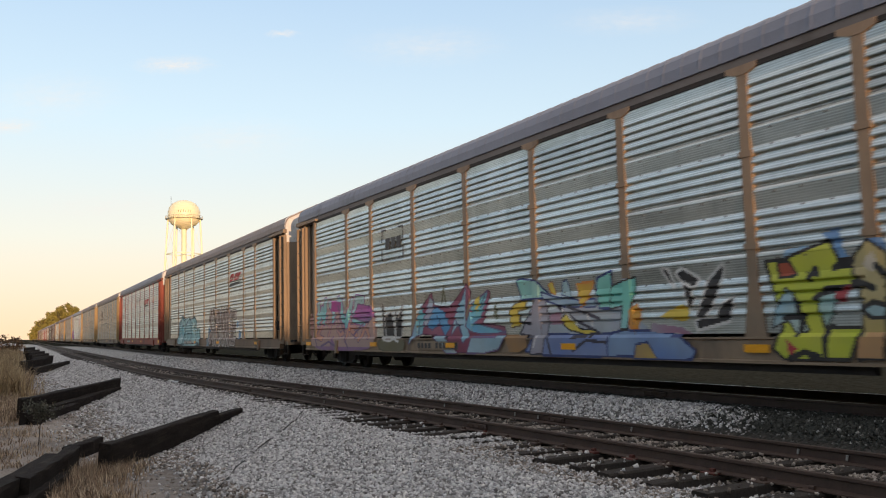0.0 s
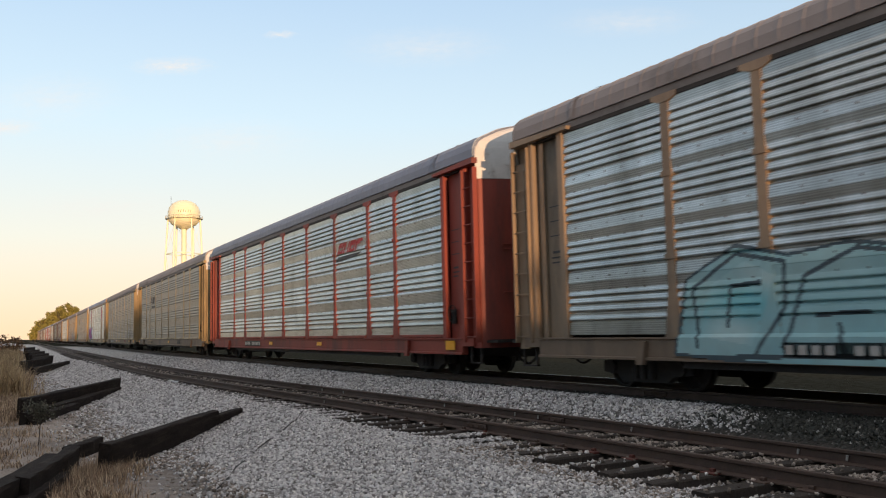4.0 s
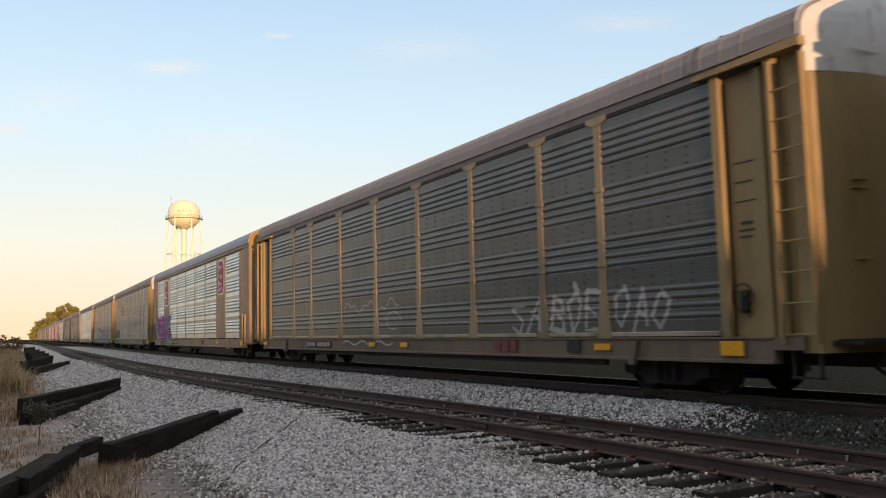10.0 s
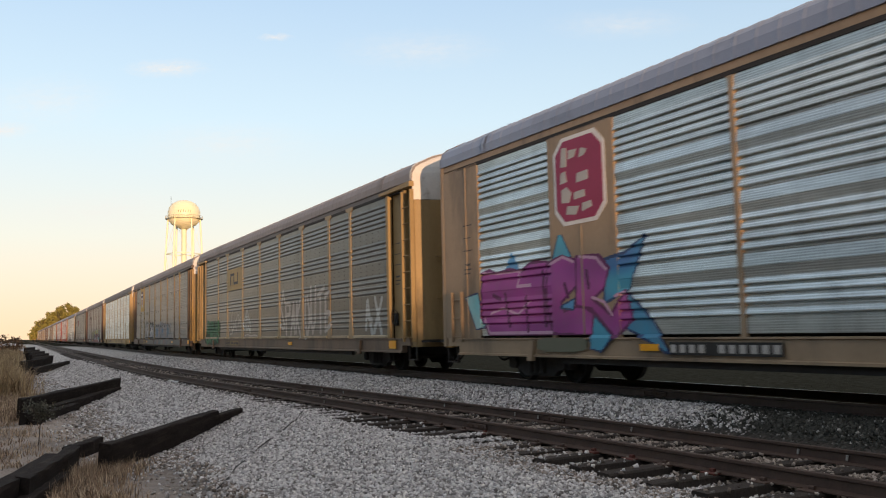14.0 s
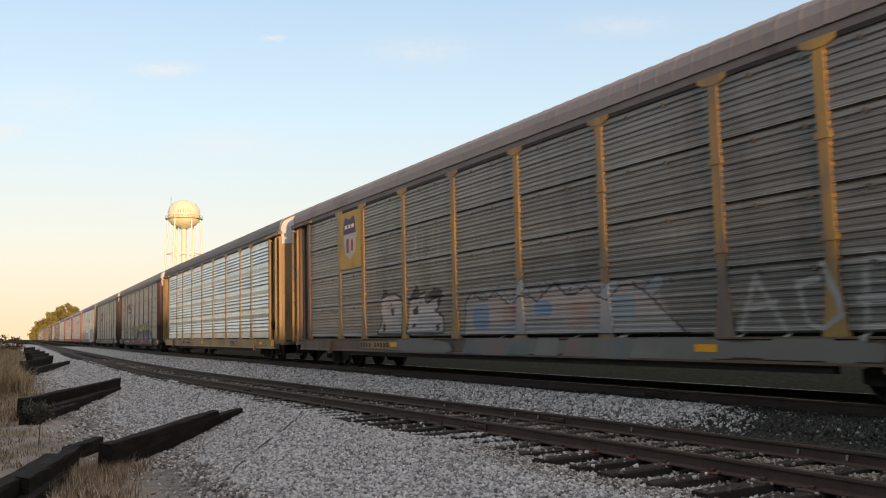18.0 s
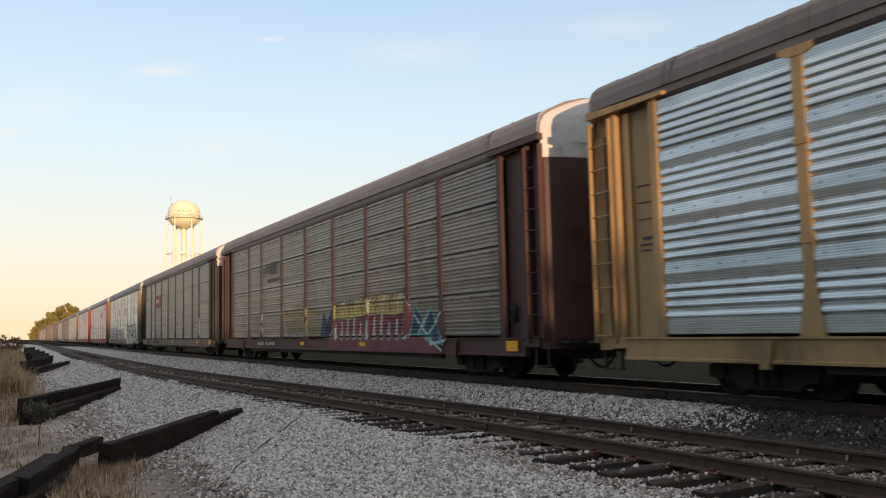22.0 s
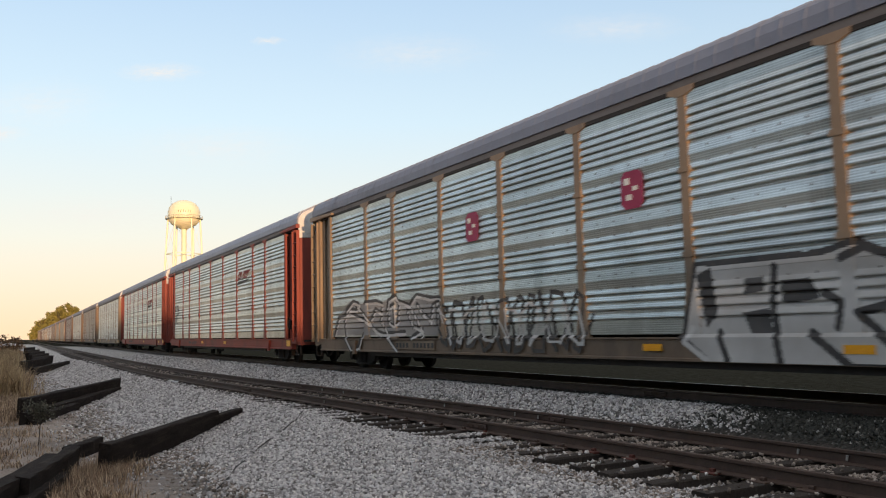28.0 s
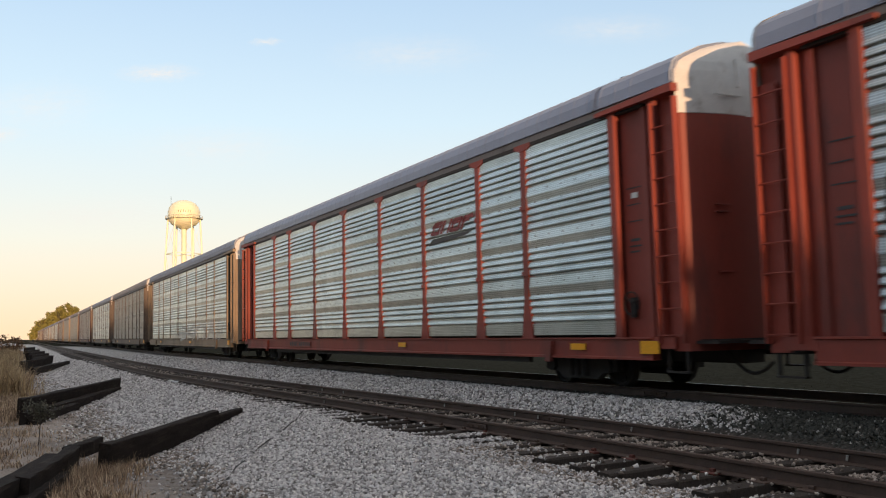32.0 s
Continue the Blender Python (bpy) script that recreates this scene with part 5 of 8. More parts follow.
def art_second(x, z, c):
    ink = (0.04, 0.07, 0.09)
    shape(x, z, c, [(-9.02, 0.99), (-8.78, 2.17), (-7.73, 2.62), (-6.78, 2.4), (-5.85, 2.5), (-5.08, 2.38), (-4.11, 2.5), (-3.32, 2.24), (-3.5, 1.82), (-2.58, 1.87), (-2.46, 1.38), (-2.3, 0.92), (-5.92, 0.79)], (0.30, 0.48, 0.50), ink, 0.045, (0.22, 0.42, 0.46))
    shape(x, z, c, [(-8.54, 1.27), (-8.31, 2.04), (-7.56, 2.39), (-7.03, 2.14), (-7.43, 1.12)], (0.38, 0.54, 0.55), None, 0.03, AQUA)
    shape(x, z, c, [(-4.9, 1.67), (-4.58, 2.26), (-4.12, 2.3), (-4.11, 1.39)], (0.40, 0.56, 0.56), None, 0.03, AQUA)
    c[stroke_distance(x, z, [[(-8.54, 1.09), (-8.66, 2.02), (-7.73, 2.51), (-6.85, 2.33), (-6.88, 1.67), (-7.43, 0.95)], [(-7.96, 1.42), (-7.86, 2.02), (-7.28, 2.06)], [(-6.9, 1.1), (-6.52, 2.1), (-5.69, 2.42), (-5.08, 2.32), (-5.13, 1.24)], [(-6.38, 1.55), (-5.57, 1.57)], [(-6.02, 1.41), (-5.91, 0.99)], [(-4.93, 1.13), (-4.75, 2.4), (-4.12, 2.44), (-4.15, 1.85), (-3.48, 2.22), (-3.93, 1.65), (-3.17, 1.05)], [(-3.31, 1.39), (-3.24, 1.74), (-2.78, 1.85), (-2.56, 1.38), (-2.32, 0.99), (-3.33, 0.92)], [(-8.36, 0.94), (-2.58, 1.04)]]) < 0.032] = ink
    shape(x, z, c, [(-0.5, 0.81), (-0.31, 1.8), (0.24, 1.94), (0.08, 0.82)], (0.10, 0.20, 0.36), None, 0.03, (0.16, 0.22, 0.26))
    shape(x, z, c, [(0.86, 2.49), (0.95, 2.62), (1.14, 2.64), (1.33, 2.59), (1.4, 2.46), (1.29, 2.3), (0.96, 2.32)], (0.08, 0.22, 0.44), None, 0.04, (0.16, 0.32, 0.5))
    shape(x, z, c, [(2.2, 2.5), (2.27, 2.6), (2.42, 2.62), (2.56, 2.58), (2.62, 2.47), (2.53, 2.34), (2.28, 2.36)], (0.08, 0.22, 0.44), None, 0.04, (0.16, 0.32, 0.5))
    shape(x, z, c, [(3.07, 2.47), (3.14, 2.57), (3.27, 2.59), (3.4, 2.55), (3.45, 2.45), (3.37, 2.32), (3.14, 2.34)], (0.08, 0.22, 0.44), None, 0.04, (0.16, 0.32, 0.5))
    shape(x, z, c, [(4.92, 2.42), (4.99, 2.53), (5.12, 2.55), (5.26, 2.51), (5.3, 2.39), (5.22, 2.25), (4.99, 2.26)], (0.08, 0.22, 0.44), None, 0.04, (0.16, 0.32, 0.5))
    shape(x, z, c, [(5.85, 1.94), (5.92, 2.06), (6.05, 2.08), (6.18, 2.04), (6.23, 1.92), (6.14, 1.78), (5.92, 1.78)], (0.08, 0.22, 0.44), None, 0.04, (0.16, 0.32, 0.5))
    shape(x, z, c, [(6.2, 1.46), (6.28, 1.61), (6.45, 1.65), (6.61, 1.6), (6.66, 1.45), (6.56, 1.26), (6.28, 1.27)], (0.08, 0.22, 0.44), None, 0.04, (0.16, 0.32, 0.5))
    piece(x, z, c, (-0.02, 5.75, 0.95, 2.62), "STRANGE", ((0.24, 0.20, 0.185), (0.15, 0.115, 0.105), (0.32, 0.29, 0.27)), (0.55, 0.54, 0.52), BLACK, None, 1.5, 0.02, 24, 0.04, 0.05)
    piece(x, z, c, (-0.02, 5.75, 0.95, 2.62), "STRANGE", ((0.05, 0.04, 0.04), (0.10, 0.08, 0.075)), None, None, None, 0.22, 0.02, 24, 0.03, 0.05)
    shape(x, z, c, [(6.35, 2.16), (6.83, 2.16), (6.84, 1.73), (6.37, 1.71)], (0.40, 0.42, 0.42), None, 0.03, (0.30, 0.32, 0.33))
    c[stroke_distance(x, z, [[(7.22, 1.86), (7.28, 2.13), (7.66, 2.14), (7.91, 2.08)], [(7.16, 1.58), (7.17, 1.3)]]) < 0.05] = (0.36, 0.37, 0.37)


def art_chalk(x, z, c):
    piece(x, z, c, (5.9, 7.2, 1.35, 2.15), "SA", None, (0.34, 0.34, 0.335), None, None, 0.12, 0.1, 31, 0.032)
    piece(x, z, c, (7.4, 9.0, 1.35, 2.2), "BOE", None, (0.36, 0.36, 0.355), None, None, 0.25, 0.1, 32, 0.035)
    piece(x, z, c, (9.3, 10.9, 1.35, 2.2), "OAO", None, (0.33, 0.33, 0.325), None, None, 0.2, 0.1, 33, 0.03)
    wave = [(-3.9 + 0.14 * i, 2.2 + 0.13 * math.sin(i * 0.55) + 0.08 * math.sin(i * 1.3)) for i in range(30)]
    foot = [(-3.9 + 0.14 * i, 1.12 + 0.06 * math.sin(i * 0.7)) for i in range(28)]
    loop = [(-0.2 + 0.5 * math.cos(i * 0.5), 1.75 + 0.25 * math.sin(i * 0.5)) for i in range(11)]
    d = stroke_distance(x, z, [[(-3.95, 1.35), (-4.0, 1.8), (-3.9, 2.2)], wave, loop])
    c[d < 0.018] = (0.32, 0.32, 0.315)
    c[stroke_distance(x, z, [foot]) < 0.022] = (0.40, 0.40, 0.39)


def art_pink(x, z, c):
    cyan, deep = (0.06, 0.30, 0.44), (0.02, 0.05, 0.13)
    shape(x, z, c, [(-8.81, 3.37), (-8.45, 2.8), (-9.1, 2.75)], cyan, deep, 0.03, (0.12, 0.40, 0.50))
    shape(x, z, c, [(-10.9, 2.7), (-10.6, 3.1), (-10.3, 2.7)], SKY, None, 0.03)
    shape(x, z, c, [(-12.6, 2.2), (-12.04, 2.27), (-11.8, 1.5), (-12.14, 1.45)], ICE, deep, 0.03, AQUA)
    shape(x, z, c, [(-7.5, 2.66), (-6.9, 2.75), (-6.37, 3.02), (-6.68, 2.42), (-6.82, 2.1), (-7.48, 1.9)], cyan, deep, 0.04, (0.05, 0.16, 0.36))
    shape(x, z, c, [(-6.9, 2.05), (-6.4, 1.65), (-6.0, 1.2), (-5.82, 0.97), (-6.3, 1.2), (-6.9, 1.4)], cyan, deep, 0.04, (0.04, 0.14, 0.30))
    shape(x, z, c, [(-7.95, 1.75), (-7.3, 1.24), (-7.6, 1.0), (-7.89, 1.05)], cyan, deep, 0.03)
    blob(x, z, c, (-9.7, -7.9, 0.97, 1.26), (0.12, 0.13, 0.09), 47, 0.5)
    body, shade, rim = (0.36, 0.07, 0.30), (0.25, 0.04, 0.22), (0.50, 0.30, 0.44)
    for pts in ([(-11.87, 2.70), (-11.55, 2.76), (-11.2, 2.66), (-10.7, 2.74), (-10.25, 2.64), (-9.9, 2.8), (-9.36, 2.79), (-9.07, 2.72), (-9.26, 2.07), (-9.10, 1.33), (-11.6, 1.33), (-11.9, 1.7)],
                [(-9.29, 2.74), (-8.77, 2.85), (-8.35, 2.74), (-8.25, 2.3), (-8.85, 1.95), (-8.76, 1.75), (-8.2, 1.86), (-7.85, 1.69), (-7.91, 1.30), (-9.15, 1.35), (-9.34, 1.99)],
                [(-8.3, 2.8), (-7.63, 2.76), (-7.36, 2.51), (-7.5, 2.16), (-7.87, 1.97), (-7.32, 1.63), (-6.94, 2.08), (-6.78, 1.58), (-7.23, 1.26), (-7.88, 1.81), (-8.34, 1.87)]):
        shape(x, z, c, pts, body, (0.11, 0.015, 0.09), 0.05, shade)
    for p in ([(-11.8, 2.72), (-11.2, 2.68), (-10.3, 2.68), (-10.4, 2.35), (-9.9, 2.35)], [(-9.2, 2.72), (-8.75, 2.84), (-8.4, 2.72)], [(-8.2, 2.8), (-7.7, 2.74), (-7.42, 2.5)], [(-11.5, 1.8), (-11.0, 1.9), (-10.4, 1.75), (-10.0, 2.0)],
              [(-7.85, 2.0), (-7.5, 1.9), (-7.3, 1.66)], [(-7.2, 2.0), (-6.95, 2.06)], [(-11.8, 1.7), (-11.6, 1.36), (-9.2, 1.36)]):
        c[stroke_distance(x, z, [p]) < 0.028] = rim
    for p in ([(-10.9, 2.2), (-10.75, 1.5)], [(-10.1, 2.1), (-10.05, 1.4)], [(-11.4, 2.2), (-11.1, 2.1)], [(-9.45, 2.6), (-9.4, 1.5)], [(-8.7, 2.3), (-8.6, 2.05)], [(-8.0, 2.5), (-7.95, 2.2)]):
        c[stroke_distance(x, z, [p]) < 0.045] = (0.10, 0.012, 0.08)
    shape(x, z, c, [(-8.85, 1.85), (-8.4, 2.0), (-8.45, 1.8)], SKY, deep, 0.03)


def art_green(x, z, c):
    blob(x, z, c, (-11.9, -8.5, 0.95, 2.2), (0.012, 0.035, 0.022), 51, 0.4)
    piece(x, z, c, (-11.6, -8.8, 1.60, 2.2), "????", None, GREEN, None, None, 0.35, 0.05, 52, 0.05)
    piece(x, z, c, (-11.6, -8.8, 1.05, 1.6), "????", None, (0.03, 0.15, 0.07), None, None, 0.35, 0.05, 53, 0.05)
    c[stroke_distance(x, z, [[(-6.8, 1.94), (-6.76, 1.61), (-6.49, 1.44), (-6.02, 1.68), (-5.49, 2.12), (-5.17, 2.37), (-4.92, 2.32), (-5.11, 1.91), (-4.57, 2.29)], [(-6.53, 1.84), (-6.15, 1.69), (-5.63, 1.93), (-5.4, 1.67)], [(-6.16, 1.51), (-5.93, 2.03)], [(-4.87, 1.98), (-4.59, 2.09), (-4.56, 1.72)], [(-6.38, 2.06), (-6.19, 2.59)]]) < 0.03] = (0.36, 0.37, 0.37)
    c[stroke_distance(x, z, [[(-4.16, 1.94), (-3.53, 2.56), (-2.89, 1.89), (-2.99, 1.51), (-3.24, 1.82), (-3.53, 1.61), (-3.79, 1.92), (-4.01, 1.58), (-4.16, 1.94)], [(-3.87, 2.08), (-3.31, 2.12), (-3.06, 1.89)], [(-3.77, 2.23), (-3.39, 2.24)], [(-4.09, 1.82), (-2.99, 1.67)], [(-3.56, 2.52), (-3.53, 1.61)]]) < 0.032] = (0.38, 0.43, 0.46)
    c[stroke_distance(x, z, [[(-3.92, 1.41), (-3.36, 1.44), (-2.85, 1.38), (-2.29, 1.42), (-1.81, 1.38)]]) < 0.02] = (0.42, 0.43, 0.43)
    piece(x, z, c, (1.6, 4.2, 1.3, 2.9), "SPAK", None, (0.36, 0.36, 0.355), None, None, 0.25, 0.0, 56, 0.06)
    piece(x, z, c, (4.4, 7.4, 1.3, 3.0), "OUTE", None, (0.36, 0.36, 0.355), None, None, 0.25, 0.0, 57, 0.06)
    piece(x, z, c, (10.2, 11.7, 1.35, 2.5), "AX", None, (0.33, 0.38, 0.40), None, None, 0.3, 0.0, 58, 0.05)


def art_shield(x, z, c):
    shape(x, z, c, [(-5.84, 2.39), (-5.66, 2.67), (-5.43, 2.59), (-5.36, 2.39)], (0.03, 0.03, 0.03), None, 0.035, None)
    shape(x, z, c, [(-3.97, 2.33), (-3.54, 2.68), (-3.32, 2.41)], (0.03, 0.03, 0.03), None, 0.035, None)
    shape(x, z, c, [(-2.97, 2.35), (-2.52, 2.55), (-2.07, 2.45), (-2.25, 2.08)], (0.03, 0.03, 0.03), None, 0.035, None)
    shape(x, z, c, [(-6.15, 1.39), (-5.77, 1.75), (-5.87, 2.05), (-5.85, 2.36), (-5.36, 2.47), (-4.83, 2.46), (-4.48, 2.33), (-4.46, 1.39)], (0.40, 0.39, 0.39), (0.03, 0.03, 0.03), 0.05, (0.30, 0.30, 0.31))
    shape(x, z, c, [(-4.14, 1.4), (-3.98, 2.26), (-3.05, 2.42), (-3.03, 2.14), (-2.33, 2.28), (-2.35, 2.0), (-2.53, 1.96), (-2.07, 1.76), (-2.07, 1.39)], (0.42, 0.41, 0.41), (0.03, 0.03, 0.03), 0.05, (0.30, 0.30, 0.31))
    shape(x, z, c, [(-5.21, 2.07), (-5.0, 2.11), (-4.97, 1.91), (-5.13, 1.88)], (0.03, 0.03, 0.03), None, 0.035, None)
    shape(x, z, c, [(-3.79, 1.99), (-3.5, 2.13), (-3.44, 1.91), (-3.75, 1.87)], (0.03, 0.03, 0.03), None, 0.035, None)
    shape(x, z, c, [(-3.87, 1.61), (-3.67, 1.65), (-3.65, 1.55), (-3.84, 1.53)], (0.03, 0.03, 0.03), None, 0.035, None)
    shape(x, z, c, [(-2.47, 1.59), (-2.3, 1.61), (-2.29, 1.42), (-2.47, 1.45)], (0.03, 0.03, 0.03), None, 0.035, None)
    shape(x, z, c, [(-5.77, 1.64), (-5.61, 1.69), (-5.58, 1.46), (-5.75, 1.43)], (0.03, 0.03, 0.03), None, 0.035, None)
    shape(x, z, c, [(-4.94, 1.83), (-4.51, 1.87), (-4.5, 1.5), (-5.12, 1.45)], (0.20, 0.26, 0.31), None, 0.03, (0.33, 0.33, 0.34))
    shape(x, z, c, [(-3.48, 1.77), (-2.58, 1.78), (-2.55, 1.46), (-3.45, 1.43)], (0.22, 0.28, 0.33), None, 0.03, (0.36, 0.36, 0.37))
    blob(x, z, c, (-1.0, 6.0, 1.32, 2.35), (0.27, 0.25, 0.24), 62, 0.45)
    piece(x, z, c, (-0.6, 5.8, 1.35, 2.3), "??????", ((0.33, 0.26, 0.24), (0.24, 0.28, 0.32)), (0.12, 0.12, 0.13), None, None, 0.8, 0.05, 63, 0.03)
    piece(x, z, c, (7.3, 11.6, 1.15, 2.4), "?O??", None, (0.30, 0.30, 0.29), None, None, 0.12, 0.05, 64, 0.03)
    c[stroke_distance(x, z, [[(-4.0, 4.1), (-4.15, 3.5), (-3.9, 3.3), (-3.6, 3.6), (-3.5, 4.1), (-3.55, 3.4), (-3.3, 3.3)], [(-3.1, 4.0), (-3.2, 3.4), (-2.9, 3.3), (-2.6, 3.6), (-2.5, 4.15)], [(-2.3, 3.3), (-2.2, 4.0)]]) < 0.022] = (0.30, 0.31, 0.30)
    blob(x, z, c, (-6.5, 9.5, 0.88, 1.24), (0.16, 0.16, 0.145), 66, 0.9)
    for i, col in enumerate(((0.10, 0.13, 0.17), (0.22, 0.14, 0.13), (0.09, 0.15, 0.16), (0.20, 0.21, 0.19), (0.24, 0.15, 0.14), (0.12, 0.16, 0.20), (0.2, 0.2, 0.18))):
        shape(x, z, c, [(-1.0 + i, 0.9), (-0.8 + i, 1.24), (-0.1 + i, 1.24), (-0.2 + i, 0.9)], col, None, 0.03, (0.17, 0.16, 0.15))
    crest = [(-0.9 + 0.33 * i, 2.12 + 0.14 * math.sin(i * 1.9) + 0.08 * math.sin(i * 0.7)) for i in range(20)]
    shape(x, z, c, [(-1.0, 1.32)] + crest + [(6.3, 1.32)], (0.31, 0.29, 0.28), (0.05, 0.05, 0.05), 0.035, (0.24, 0.25, 0.26))
    for i, col in enumerate(((0.15, 0.22, 0.32), (0.30, 0.22, 0.20), (0.14, 0.22, 0.34), (0.30, 0.24, 0.22), (0.20, 0.26, 0.30))):
        blob(x, z, c, (-0.6 + 1.25 * i, 0.1 + 1.25 * i, 1.45 + 0.12 * (i % 3), 2.0), col, 160 + i, 1.1)


def art_yellow(x, z, c):
    shape(x, z, c, [(1.0, 0.88), (1.3, 1.5), (1.6, 1.9), (7.4, 1.95), (8.3, 1.6), (9.3, 0.88)], WINE, None, 0.04, (0.17, 0.06, 0.07))
    shape(x, z, c, [(1.45, 1.9), (1.5, 2.35), (2.3, 2.42), (3.0, 2.3), (3.9, 2.48), (4.6, 2.4), (5.4, 2.55), (6.2, 2.45), (6.9, 2.55), (7.0, 2.0), (6.4, 1.9), (4.6, 2.0), (2.9, 1.85)], (0.37, 0.32, 0.10), (0.10, 0.10, 0.07), 0.04, (0.30, 0.27, 0.13))
    for i in range(11):
        a = 1.5 + 0.53 * i
        top = 1.75 + 0.28 * ((i * 5) % 4) / 3
        shape(x, z, c, [(a, 1.32), (a + 0.14, top), (a + 0.26, top - 0.1), (a + 0.2, 1.5), (a + 0.38, 1.15)], ((0.32, 0.50, 0.48), (0.46, 0.48, 0.45), (0.20, 0.40, 0.42))[i % 3], (0.10, 0.03, 0.05), 0.025, (0.42, 0.40, 0.38))
        c[stroke_distance(x, z, [[(a + 0.3, 2.0), (a + 0.2, 2.3), (a + 0.45, 2.45)]]) < 0.03] = ((0.06, 0.06, 0.05), (0.32, 0.50, 0.48))[i % 2]
    shape(x, z, c, [(6.8, 1.3), (6.9, 2.4), (7.3, 2.1), (7.5, 1.4)], (0.18, 0.05, 0.07), (0.3, 0.4, 0.4), 0.03)
    for pts in ([(7.3, 1.35), (7.6, 2.1), (8.0, 1.8), (8.2, 1.35)], [(8.0, 1.4), (8.5, 2.0), (8.9, 1.5), (9.3, 1.1), (8.5, 1.2)]):
        shape(x, z, c, pts, NAVY, TEAL, 0.04, (0.02, 0.09, 0.09))
    for p in ([(7.5, 1.9), (8.2, 1.4), (9.2, 0.95)], [(7.8, 1.4), (8.4, 1.95)], [(8.3, 1.3), (9.1, 1.9)], [(8.6, 1.1), (9.4, 1.2)]):
        c[stroke_distance(x, z, [p]) < 0.035] = (0.36, 0.52, 0.50)
    piece(x, z, c, (-3.7, 0.1, 1.36, 2.3), "????", ((0.19, 0.18, 0.12), (0.25, 0.235, 0.12)), (0.08, 0.08, 0.06), None, None, 1.1, 0.05, 74, 0.03)
    shape(x, z, c, [(0.1, 1.35), (0.5, 2.2), (0.8, 1.8), (1.3, 2.3), (1.4, 1.5), (0.9, 1.3)], NAVY, (0.12, 0.30, 0.30), 0.04, BLACK)
    piece(x, z, c, (-8.9, -5.3, 1.32, 2.4), "???", None, (0.26, 0.26, 0.25), None, None, 0.35, 0.05, 76, 0.035)
    blob(x, z, c, (-8.6, -7.4, 1.35, 2.2), (0.22, 0.22, 0.215), 78, 0.9)
    piece(x, z, c, (-10.9, -9.9, 2.35, 2.9), "??", (GREYW, GREYW), None, None, None, 0.5, 0.05, 77)
    pts = [(-10.6, 5.15), (-10.1, 5.1), (-9.7, 4.95), (-9.4, 4.7)]
    c[stroke_distance(x, z, [pts]) < 0.05] = GREYW


